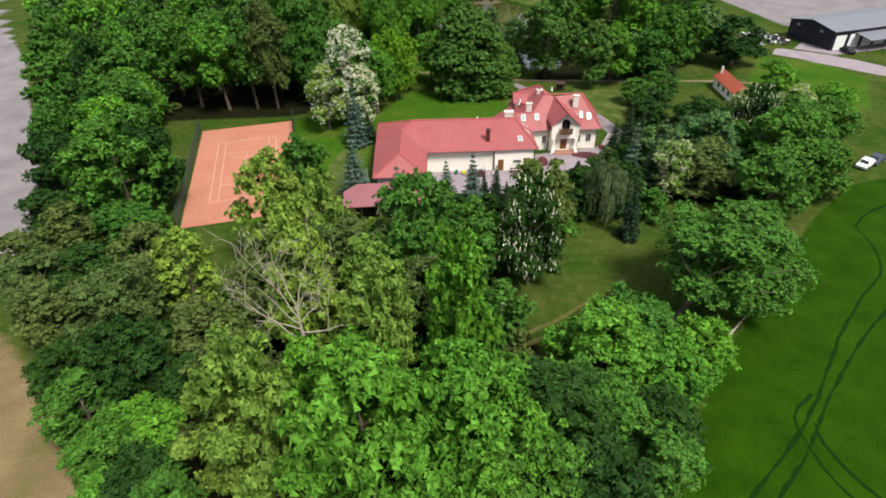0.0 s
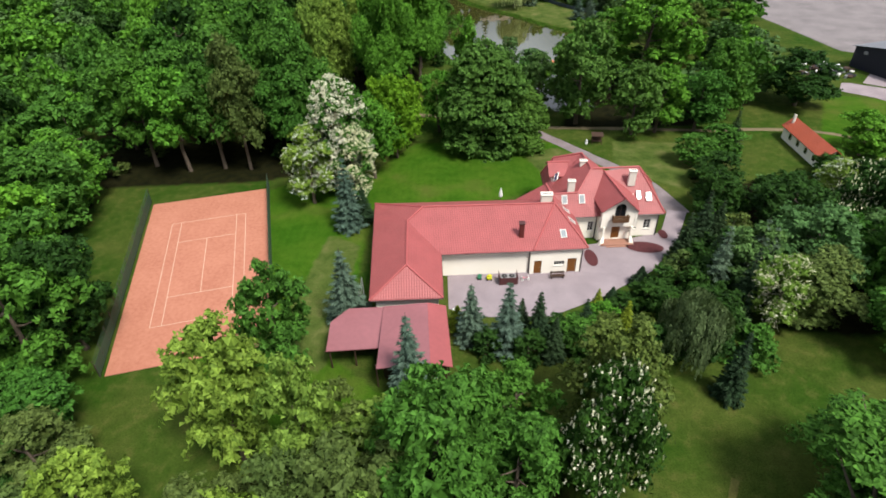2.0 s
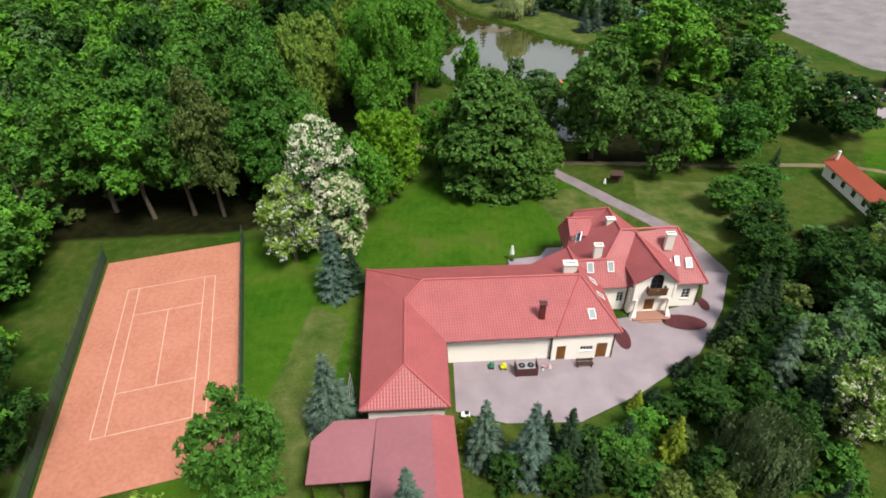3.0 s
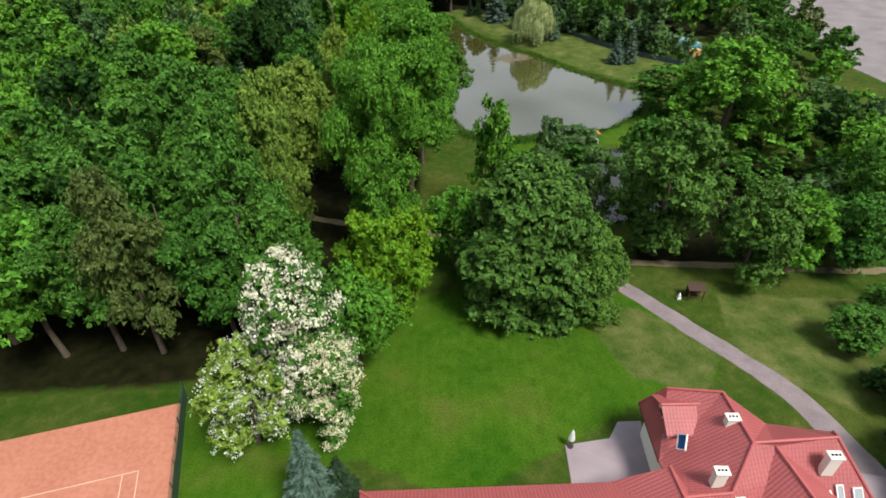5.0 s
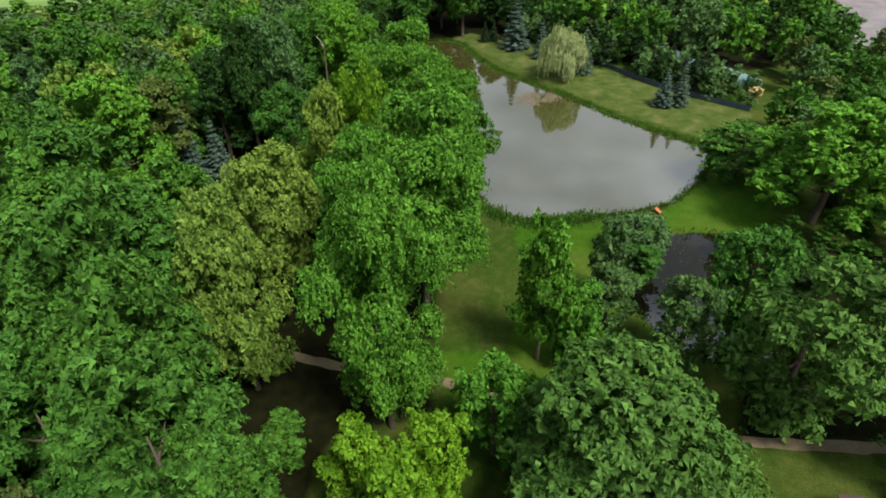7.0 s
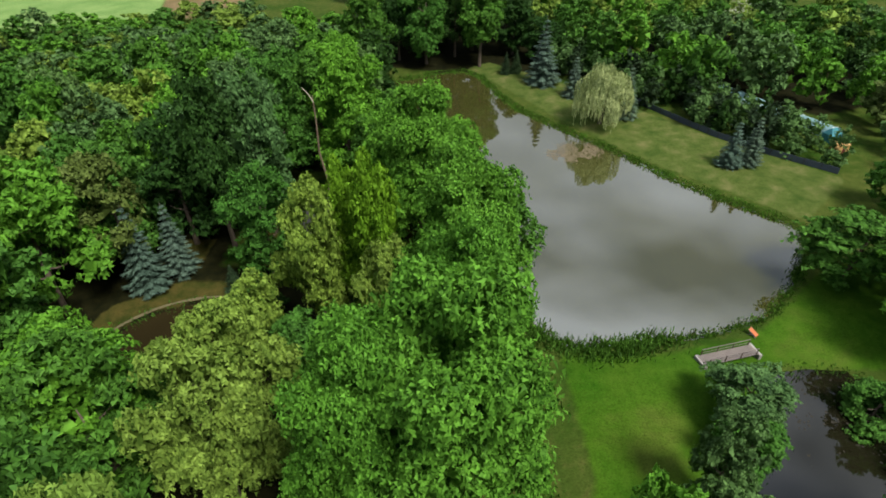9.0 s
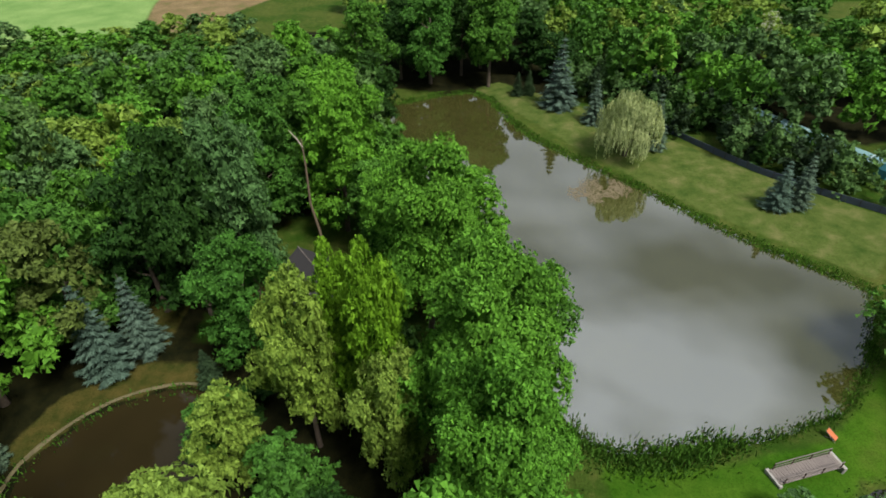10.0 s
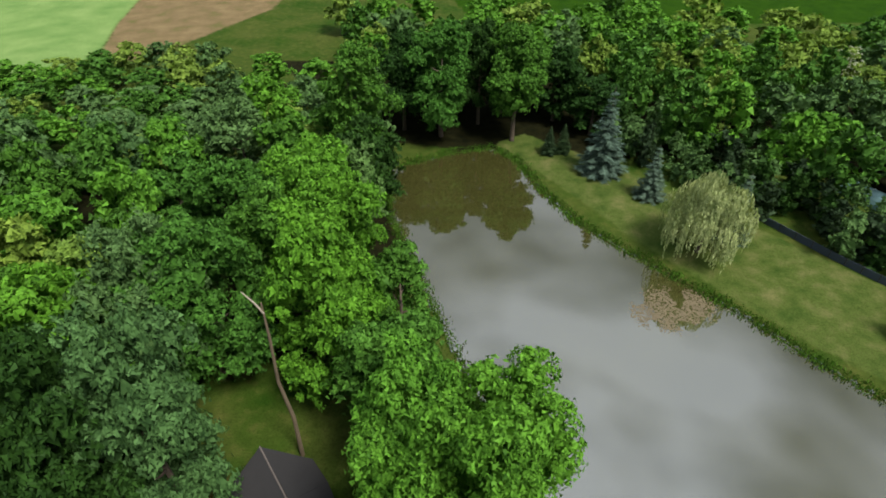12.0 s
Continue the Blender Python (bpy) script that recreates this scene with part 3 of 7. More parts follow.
def court_line(u0, v0, u1, v1, w=0.04):
    a, b = Vector(on_court(u0, v0, 0.068)), Vector(on_court(u1, v1, 0.068))
    d = (b - a).normalized()
    s = Vector((d.y, -d.x, 0)) * w
    bm = bmesh.new()
    top = [bm.verts.new(p + Vector((0, 0, 0.006))) for p in (a - s, a + s, b + s, b - s)]
    low = [bm.verts.new(p) for p in (a - s, a + s, b + s, b - s)]
    bm.faces.new(top)
    for i in range(4):
        bm.faces.new((low[i], low[(i + 1) % 4], top[(i + 1) % 4], top[i]))
    bmesh.ops.recalc_face_normals(bm, faces=bm.faces[:])
    court_part("court_line", bm, M_LINE)


W, L, S, V = 10.97, 23.77, 1.37, 5.485
for a in ((0, 0, 0, L), (S, 0, S, L), (W - S, 0, W - S, L), (W, 0, W, L), (0, 0, W, 0), (0, L, W, L), (S, V, W - S, V), (S, L - V, W - S, L - V), (W / 2, V, W / 2, L - V)):
    court_line(*a)

fence = thing("court_fence", (CO.x, CO.y, 0.0), "dark green mesh fence on posts beside the clay court", "fence")
for (u0, v0, u1, v1) in ((U0 - 0.4, V0, U0 - 0.4, V1 + 1), (U1 + 0.4, V0 + 6, U1 + 0.4, V1 + 0.6)):
    n = 14
    for k in range(n + 1):
        x, y, _ = on_court(u0 + (u1 - u0) * k / n, v0 + (v1 - v0) * k / n)
        bm = tube([(x, y, -0.1), (x, y, 2.6)], 0.05, 6)
        bm.transform(inv)
        part("post", bm, M_PIPE, fence)
    bm = bmesh.new()
    a, b = Vector(on_court(u0, v0)), Vector(on_court(u1, v1))
    ln = (b - a).length
    for k in range(9):
        z = 0.15 + k * 0.3
        tube_into(bm, [a + Vector((0, 0, z)), b + Vector((0, 0, z))], [0.018, 0.018], 4)
    for k in range(int(ln / 0.3)):
        p = a.lerp(b, k * 0.3 / ln)
        tube_into(bm, [p + Vector((0, 0, 0.1)), p + Vector((0, 0, 2.55))], [0.014, 0.014], 3, False)
    bm.transform(inv)
    part("mesh_panel", bm, M_NET, fence)
    d = (b - a).normalized()
    side = Vector((d.y, -d.x, 0))
    m = Matrix(((d.x, side.x, 0, a.x), (d.y, side.y, 0, a.y), (0, 0, 1, 0), (0, 0, 0, 1)))
    for k in range(n):
        bm = box(ln * k / n + 0.06, 0.025, 0.2, ln * (k + 1) / n - 0.06, 0.04, 1.9 - 0.05 * (k % 3), 0, m)
        bm.transform(inv)
        part("wind_screen", bm, M_NET, fence)

# ---- the house ----
GZ = 0.4
house = thing("manor_house", (12, 88, GZ), "cream rendered manor with red tiled hipped roofs", "house")
hinv = house.matrix_basis.inverted()


def hp(name, bm, material, parent=None, label=""):
    bm.transform(hinv)
    return part(name, bm, material, parent or house, label)


EV = 4.5
SW, SE, IN, C = (-11.95, 71.1, EV), (-3.4, 71.65, EV), (-3.9, 80.06, EV), (7.9, 80.9, EV)
MID, NW, N1 = (15.0, 81.5, EV), (-14.0, 92.4, EV), (6.4, 93.4, EV)
RS, RV, RW, B, A = (-7.8, 74.65, 7.0), (-8.45, 84.0, 7.0), (-6.6, 86.8, 7.45), (11.2, 87.7, 7.45), (10.6, 93.0, 7.45)
XE = (14.4, 89.0, EV)
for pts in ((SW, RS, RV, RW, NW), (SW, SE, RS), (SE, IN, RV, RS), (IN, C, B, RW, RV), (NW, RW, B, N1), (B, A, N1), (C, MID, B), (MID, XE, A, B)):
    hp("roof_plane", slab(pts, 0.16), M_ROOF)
WALL_TOP = EV - 0.16
annex = [(-11.3, 71.7), (-4.0, 72.2), (-4.5, 80.75), (7.6, 81.55), (7.62, 81.2), (14.3, 81.75), (13.8, 89), (12, 93), (5.6, 92.8), (-13.3, 91.8)]


def wall(a, b, z0, z1, openings=(), thick=0.35, name="wall"):
    """A wall from a to b, its outside to the right of the way, with openings (from, to, sill, head) in metres along it."""
    a, b = Vector((*a, 0)), Vector((*b, 0))
    d = (b - a).normalized()
    nrm = Vector((d.y, -d.x, 0))
    ln = (b - a).length
    m = Matrix(((d.x, -nrm.x, 0, a.x), (d.y, -nrm.y, 0, a.y), (0, 0, 1, 0), (0, 0, 0, 1)))
    bm = bmesh.new()
    x = 0.0
    for o0, o1, s, h in sorted(openings):
        if o0 > x:
            box_into(bm, x, 0, z0, o0, thick, z1, m)
        if s > z0:
            box_into(bm, o0, 0, z0, o1, thick, s, m)
        if h < z1:
            box_into(bm, o0, 0, h, o1, thick, z1, m)
        x = o1
    if x < ln:
        box_into(bm, x, 0, z0, ln, thick, z1, m)
    return hp(name, bm, M_WALL), m


def window(m, o0, o1, s, h, bars=1, rows=2, frame_mat=None, name="window"):
    """Frame, bars and glass set back in an opening of a wall."""
    fm = frame_mat or M_FRAME
    bm = bmesh.new()
    w = 0.07
    for bx in ((o0, s, o0 + w, h), (o1 - w, s, o1, h), (o0 + w, s, o1 - w, s + w), (o0 + w, h - w, o1 - w, h)):
        box_into(bm, bx[0], 0.10, bx[1], bx[2], 0.19, bx[3], m)
    for k in range(1, bars + 1):
        x = o0 + (o1 - o0) * k / (bars + 1)
        box_into(bm, x - 0.03, 0.11, s + w, x + 0.03, 0.18, h - w, m)
    for k in range(1, rows):
        z = s + (h - s) * k / rows
        box_into(bm, o0 + w, 0.115, z - 0.02, o1 - w, 0.175, z + 0.02, m)
    win = hp(name, bm, fm)
    bm = box(o0 + w, 0.14, s + w, o1 - w, 0.15, h - w, 0, m)
    bm.transform(hinv)
    part("pane", bm, M_GLASS, win)
    bm = box(o0 - 0.06, -0.08, s - 0.06, o1 + 0.06, 0.1, s - 0.004, 0, m)
    bm.transform(hinv)
    part("window_sill", bm, M_FRAME, win)
    return win


def door(m, o0, o1, z0, h, mat=None, leaves=1):
    d = hp("door", box(o0, 0.12, z0, o1, 0.2, h, 0, m), mat or M_WOOD, None, "brown wooden plank door")
    n = 5 * leaves
    for k in range(n):
        x0 = o0 + 0.06 + (o1 - o0 - 0.12) * k / n
        x1 = o0 + 0.06 + (o1 - o0 - 0.12) * (k + 1) / n - 0.025
        bm = box(x0, 0.095, z0 + 0.12, x1, 0.12, h - 0.1, 0, m)
        bm.transform(hinv)
        part("plank", bm, mat or M_WOOD, d)
    bm = box(o1 - 0.2, 0.05, z0 + 1.0, o1 - 0.14, 0.1, z0 + 1.18, 0, m)
    bm.transform(hinv)
    part("handle", bm, M_PLASTIC, d)
    return d


def ring(poly, z0, z1, openings_by_side):
    for i in range(len(poly)):
        a, b = poly[i], poly[(i + 1) % len(poly)]
        ops = openings_by_side.get(i, ())
        _, m = wall(a, b, z0, z1, [(o[1], o[2], o[3], o[4]) for o in ops])
        for o in ops:
            if o[0] == "window":
                window(m, *o[1:5], *(o[5:] or (1, 2)))
            else:
                door(m, *o[1:5])


ring(annex, GZ - 0.3, WALL_TOP, {4: [("door", 0.55, 1.55, GZ, GZ + 2.15), ("window", 3.15, 4.55, GZ + 1.25, GZ + 1.95, 3, 1), ("door", 4.95, 6.15, GZ, GZ + 2.3)], 1: [("door", 5.0, 7.0, GZ, GZ + 2.4)]})

# main block
ME = 4.5
MNE, MSE = (28.4, 92.3, ME), (26.9, 89.7, ME)
RM, RN, RE = (16.9, 93.9, 9.3), (16.4, 98.8, 9.3), (23.7, 94.45, 9.3)
WNW, WS, RNW = (11.0, 101.4, ME), (11.05, 95.3, ME), (12.6, 100.5, 7.7)
R1, R2 = (10.7, 90.6, 7.1), (14.8, 91.0, 7.1)
SW_E, S_MID = (12.6, 88.7, ME), (17.3, 89.05, ME)
GB, GA = (18.7, 93.8, 9.0), (20.45, 87.45, 8.3)
G1, G2 = (17.8, 88.15, 5.65), (23.0, 88.4, 5.65)
NN, NE_N = (19.6, 101.8, ME), (19.2, 97.6, 6.4)
EN = (27.4, 98.4, ME)
V1p, V2p = (16.7, 90.6, 5.9), (23.3, 91.4, 6.1)
E_S = (27.0, 89.75, ME)
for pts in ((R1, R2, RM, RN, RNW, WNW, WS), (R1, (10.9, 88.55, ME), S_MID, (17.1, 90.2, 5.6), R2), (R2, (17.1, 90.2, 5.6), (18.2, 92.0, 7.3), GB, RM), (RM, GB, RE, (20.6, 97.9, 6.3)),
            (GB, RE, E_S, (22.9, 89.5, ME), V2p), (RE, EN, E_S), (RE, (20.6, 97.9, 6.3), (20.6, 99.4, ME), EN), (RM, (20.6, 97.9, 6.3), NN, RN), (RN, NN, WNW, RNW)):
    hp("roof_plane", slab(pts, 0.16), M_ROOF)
for pts in ((GA, GB, (17.0, 91.4, 6.4), G1), (GA, G2, V2p, GB)):
    hp("gable_roof_plane", slab(pts, 0.14), M_ROOF)
mainw = [(12.6, 89.3), (17.7, 89.7), (17.9, 88.95), (22.8, 89.3), (22.75, 90.1), (26.4, 90.35), (26.8, 97.6), (19.2, 97.5), (18.9, 101.2), (11.7, 100.8), (11.6, 93)]
ring(mainw, GZ - 0.3, ME - 0.16, {0: [("window", 3.9, 4.75, GZ + 1.2, GZ + 2.75, 1, 3)], 2: [("door", 1.9, 3.1, GZ + 0.3, GZ + 2.6)], 4: [("window", 0.35, 0.8, GZ + 1.2, GZ + 2.6, 0, 2), ("window", 1.75, 2.75, GZ + 1.2, GZ + 2.75, 1, 3)],
                                 5: [("window", 2, 3.2, GZ + 1.2, GZ + 2.7), ("window", 4.6, 5.6, GZ + 1.2, GZ + 2.7)]})

# the gable's cheeks and the roof that runs up to them
for pts in ((S_MID, (18.0, 89.12, ME), (18.2, 92.0, 7.3), (17.1, 90.2, 5.6)), ((22.65, 89.48, ME), (22.9, 89.5, ME), V2p)):
    hp("roof_plane", slab(pts, 0.14), M_ROOF)
for x in (18.06, 22.6):
    bm = bmesh.new()
    f0 = [bm.verts.new((x + dx, y, z)) for dx in (0, 0.12) for y, z in ((88.5, 2.95), (88.5, 5.5), (91.6, 6.6), (91.6, 4.2))]
    for f in ((0, 1, 2, 3), (7, 6, 5, 4), (0, 4, 5, 1), (1, 5, 6, 2), (2, 6, 7, 3), (3, 7, 4, 0)):
        bm.faces.new([f0[i] for i in f])
    hp("gable_cheek", bm, M_WALL)
# front gable wall with balcony and porch
bm = bmesh.new()
ga, gb2 = Vector((17.95, 88.9, 0)), Vector((22.85, 89.22, 0))
gd = (gb2 - ga).normalized()
gn = Vector((gd.y, -gd.x, 0))
gw = (gb2 - ga).length
GM = Matrix(((gd.x, -gn.x, 0, ga.x), (gd.y, -gn.y, 0, ga.y), (0, 0, 1, 0), (0, 0, 0, 1)))


def gable_piece(poly, y0, y1):
    bm = bmesh.new()
    f0 = [bm.verts.new(GM @ Vector((x, y0, z))) for x, z in poly]
    f1 = [bm.verts.new(GM @ Vector((x, y1, z))) for x, z in poly]
    bm.faces.new(f0)
    bm.faces.new(f1[::-1])
    for i in range(len(poly)):
        bm.faces.new((f0[i], f1[i], f1[(i + 1) % len(poly)], f0[(i + 1) % len(poly)]))
    bmesh.ops.recalc_face_normals(bm, faces=bm.faces[:])
    return bm


zt, zs, zp = 2.95, 5.5, 7.95
c0 = gw / 2
FRONT = -0.62
hp("gable_wall", gable_piece([(0, zt), (0.55, zt), (0.75, zt + 0.18), (gw - 0.75, zt + 0.18), (gw - 0.55, zt), (gw, zt), (gw, zs), (c0 + 0.75, zp - 0.75), (c0 + 0.75, 4.3), (c0 - 0.75, 4.3), (c0 - 0.75, zp - 0.75), (0, zs)], FRONT, FRONT + 0.3), M_WALL)
hp("gable_wall", gable_piece([(c0 - 0.75, 6.2), (c0 - 0.55, 6.62), (c0, 6.85), (c0 + 0.55, 6.62), (c0 + 0.75, 6.2), (c0 + 0.75, zp - 0.75), (c0, zp), (c0 - 0.75, zp - 0.75)], FRONT, FRONT + 0.3), M_WALL)
arch = hp("arched_window", gable_piece([(c0 - 0.75, 4.3), (c0 + 0.75, 4.3), (c0 + 0.75, 6.2), (c0 + 0.55, 6.62), (c0, 6.85), (c0 - 0.55, 6.62), (c0 - 0.75, 6.2)], FRONT + 0.16, FRONT + 0.22), M_GLASS)
bm = box(c0 - 0.04, FRONT + 0.1, 4.4, c0 + 0.04, FRONT + 0.16, 6.8, 0, GM)
for x in (c0 - 0.75, c0 + 0.67):
    box_into(bm, x, FRONT + 0.1, 4.4, x + 0.08, FRONT + 0.16, 6.2, GM)
bm.transform(hinv)
part("window_frame", bm, M_DARKWOOD, arch)
bal = hp("balcony", box(c0 - 1.05, FRONT - 0.7, 4.2, c0 + 1.05, FRONT - 0.003, 4.36, 0, GM), M_BALCONY, None, "brown wooden balcony under the gable")
for k in range(13):
    x = c0 - 1.05 + 2.1 * k / 12
    bm = box(x - 0.065, FRONT - 0.72, 4.3, x + 0.065, FRONT - 0.68, 5.2, 0, GM)
    bm.transform(hinv)
    part("baluster", bm, M_BALCONY, bal)
bm = box(c0 - 1.12, FRONT - 0.78, 5.2, c0 + 1.12, FRONT - 0.64, 5.28, 0, GM)
bm.transform(hinv)
part("handrail", bm, M_BALCONY, bal)
for x in (c0 - 1.05, c0 + 1.0):
    bm = box(x, FRONT - 0.68, 4.36, x + 0.05, FRONT - 0.003, 5.2, 0, GM)
    bm.transform(hinv)
    part("side_rail", bm, M_BALCONY, bal)
# porch under the gable
porch = hp("porch", box(0.2, -1.5, GZ - 0.3, gw - 0.2, -0.0, GZ + 0.25, 0.03, GM), M_STONE, None, "terracotta tiled porch platform with steps")
bm = box(0.9, -1.85, GZ - 0.3, gw - 0.9, -1.5, GZ + 0.12, 0, GM)
bm.transform(hinv)
part("step", bm, M_STONE, porch)
for x, out in ((0.35, -0.25), (gw - 0.65, 0.25)):
    bm = bmesh.new()
    v = [bm.verts.new(GM @ Vector(c)) for c in ((x + out - 0.2, -1.35, GZ - 0.3), (x + out + 0.5, -1.35, GZ - 0.3), (x + out + 0.5, -0.6, GZ - 0.3), (x + out - 0.2, -0.6, GZ - 0.3), (x, -0.85, GZ + 1.1), (x + 0.32, -0.85, GZ + 1.1), (x + 0.32, -0.5, GZ + 1.1), (x, -0.5, GZ + 1.1))]
    for f in ((3, 2, 1, 0), (4, 5, 6, 7), (0, 1, 5, 4), (1, 2, 6, 5), (2, 3, 7, 6), (3, 0, 4, 7)):
        bm.faces.new([v[i] for i in f])
    bm.transform(hinv)
    part("pillar_base", bm, M_WALL, porch, "flared cream pillar base")
    bm = box(x, -0.8, GZ + 1.1, x + 0.3, -0.5, zt + 0.15, 0.02, GM)
    bm.transform(hinv)
    part("pillar", bm, M_WALL, porch)
hp("porch_ceiling", box(0.1, FRONT + 0.3, zt, gw - 0.1, 0.2, zt + 0.15, 0, GM), M_WALL)
# west dormer
hp("dormer_wall", prism([(11.95, 96.75), (12.25, 96.75), (12.25, 100.15), (11.95, 100.15)], 4.6, 6.75), M_WALL)
bm = bmesh.new()
v = [bm.verts.new((x, y, z)) for x in (11.95, 12.25) for y, z in ((96.75, 6.76), (100.15, 6.76), (98.45, 7.75))]
for f in ((0, 2, 1), (3, 4, 5), (0, 1, 4, 3), (1, 2, 5, 4), (2, 0, 3, 5)):
    bm.faces.new([v[i] for i in f])
hp("dormer_gable", bm, M_WALL)
for y in (96.78, 99.9):
    hp("dormer_cheek", box(12.255, y, 5.4, 14.3, y + 0.22, 6.74), M_WALL)
dwin = hp("dormer_window", box(11.9, 97.6, 5.3, 11.945, 99.3, 6.6), M_GLASS)
bm = box(11.86, 98.4, 5.3, 11.9, 98.5, 6.6)
bm.transform(hinv)
part("window_bar", bm, M_FRAME, dwin)
hp("dormer_roof", slab([(11.4, 98.5, 8.0), (15.9, 98.6, 8.0), (15.2, 96.3, 6.78), (11.5, 96.25, 6.75)], 0.12), M_ROOF)
hp("dormer_roof", slab([(11.4, 98.5, 8.0), (11.4, 100.6, 6.75), (14.9, 100.6, 6.78), (15.9, 98.6, 8.0)], 0.12), M_ROOF)
hp("ridge_tiles", tube([(11.35, 98.5, 8.03), (15.8, 98.6, 8.03)], 0.12, 7), M_RIDGE)


def ridge(pts, r=0.13):
    hp("ridge_tiles", tube([Vector(p) + Vector((0, 0, 0.03)) for p in pts], r, 7), M_RIDGE)


for pts in ((RS, RV), (RV, RW), (SW, RS), (SE, RS), (RW, B), (RW, NW), (B, MID), (B, A), (RM, RN), (RM, RE), (RE, E_S), (RE, EN), (RN, RNW), (GB, GA), (R1, R2), (R2, RM), (RNW, WNW), (B, C)):
    ridge(pts)


def gutter(pts):
    hp("gutter", tube([Vector(p) + Vector((0, 0, -0.14)) for p in pts], 0.075, 6), M_GUTTER)


for pts in ((SW, SE), (SE, IN), (IN, C), (C, MID), (SW, NW), (NW, N1), ((10.9, 88.55, ME), S_MID), ((22.9, 89.5, ME), E_S), (E_S, EN), (WNW, WS)):
    gutter(pts)
for x, y in ((-4.38, 80.6), (7.5, 81.35), (-11.35, 71.6), (14.35, 81.7), (17.6, 89.55), (22.95, 90.0), (26.45, 90.3)):
    hp("downpipe", tube([(x, y, GZ - 0.1), (x, y, WALL_TOP)], 0.07, 7), M_PIPE)


def on_plane(pts, u, v):
    """A place on a roof plane, u along its eave from the first point to the second and v up to the third."""
    a, b, c = (Vector(p) for p in pts[:3])
    return a + (b - a) * u + (c - a) * v, (b - a).cross(c - a).normalized(), (b - a).normalized()


def skylight(pts, u, v, w=0.8, h=1.25, glass=None):
    p, n, x = on_plane(pts, u, v)
    if n.z < 0:
        n = -n
    y = n.cross(x)
    m = Matrix(((x.x, y.x, n.x, p.x), (x.y, y.y, n.y, p.y), (x.z, y.z, n.z, p.z), (0, 0, 0, 1)))
    bm = bmesh.new()
    for b4 in ((-w / 2, -h / 2, -w / 2 + 0.09, h / 2), (w / 2 - 0.09, -h / 2, w / 2, h / 2), (-w / 2 + 0.09, -h / 2, w / 2 - 0.09, -h / 2 + 0.09), (-w / 2 + 0.09, h / 2 - 0.09, w / 2 - 0.09, h / 2)):
        box_into(bm, b4[0], b4[1], -0.05, b4[2], b4[3], 0.1, m)
    s = hp("skylight", bm, M_FRAME, None, "white framed roof window")
    bm = box(-w / 2 + 0.09, -h / 2 + 0.09, -0.02, w / 2 - 0.09, h / 2 - 0.09, 0.06, 0, m)
    bm.transform(hinv)
    part("pane", bm, glass or M_SKYGLASS, s)


skylight((C, MID, B), 0.42, 0.32)
skylight((MID, XE, A), 0.12, 0.34)
skylight((MID, XE, A), 0.30, 0.42)
SOUTH = ((10.9, 88.55, ME), S_MID, R1)
skylight(SOUTH, 0.34, 0.74)
skylight(SOUTH, 0.72, 0.74)
EAST = ((22.9, 89.5, ME), E_S, RE)
skylight(EAST, 0.40, 0.36)
skylight(EAST, 0.05, 0.40, 0.6)
skylight((WS, (12.5, 93.0, 7.2), RNW), 0.62, 0.30, 1.0, 1.3, M_BLUEGLASS)


def chimney(x, y, z0, z1, w=0.62, d=0.95, mat=None, pots=3):
    bm = box(x - d / 2, y - w / 2, z0, x + d / 2, y + w / 2, z1, 0.02)
    box_into(bm, x - d / 2 - 0.08, y - w / 2 - 0.08, z1, x + d / 2 + 0.08, y + w / 2 + 0.08, z1 + 0.12)
    c = hp("chimney", bm, mat or M_CHIMNEY, None, "white rendered chimney with dark flues")
    for k in range(pots):
        bm = tube([(x + (k - (pots - 1) / 2) * 0.28, y, z1 + 0.1), (x + (k - (pots - 1) / 2) * 0.28, y, z1 + 0.2)], 0.09, 8)
        bm.transform(hinv)
        part("flue", bm, M_BLACK, c)


chimney(16.2, 96.2, 7.0, 9.35)
chimney(14.0, 92.0, 6.6, 8.4)
chimney(22.4, 92.6, 7.4, 9.6)
chimney(10.2, 88.9, 6.4, 8.1, 0.9, 1.5, None, 4)
fl = hp("flue_pipe", box(6.1, 82.6, 5.0, 6.75, 83.1, 7.4, 0.04), M_BRICKPIPE, None, "dark red square flue with a hood")
bm = box(6.0, 82.5, 7.4, 6.85, 83.2, 7.55, 0.03)
bm.transform(hinv)
part("hood", bm, M_GUTTER, fl)

# lean-to sheds south of the west wing
shed = thing("carport_shed", (-9, 66, 0.2), "low shed with faded red sheet roofs on posts", "shed")
sinv = shed.matrix_basis.inverted()


def sp(name, bm, mat, label=""):
    bm.transform(sinv)
    return part(name, bm, mat, shed, label)


sp("roof_sheet", slab([(-16.1, 68.5, 3.5), (-15.9, 64.5, 3.0), (-9.9, 64.9, 3.2), (-10.2, 70.8, 3.8), (-14.3, 70.5, 3.8)], 0.1), M_SHEET)
sp("roof_sheet", slab([(-10.3, 70.8, 3.9), (-9.95, 61.3, 3.9), (-4.4, 61.5, 4.6), (-5.2, 70.7, 4.6)], 0.1), M_SHEET, "faded grey-red sheet roof")
sp("roof_sheet", slab([(-5.2, 70.7, 4.62), (-4.4, 61.5, 4.62), (-2.15, 61.9, 3.6), (-3.1, 71.3, 3.6)], 0.1), M_SHEET2, "bright red sheet roof slope")
for x, y, z in ((-15.6, 64.8, 2.9), (-12.9, 65.0, 2.95), (-10.1, 62.0, 3.7), (-7, 61.9, 4.1), (-2.6, 62.3, 3.6), (-15.7, 68.2, 3.4), (-4.5, 62.0, 4.4)):
    sp("post", box(x - 0.08, y - 0.08, -0.2, x + 0.08, y + 0.08, z), M_DARKWOOD)
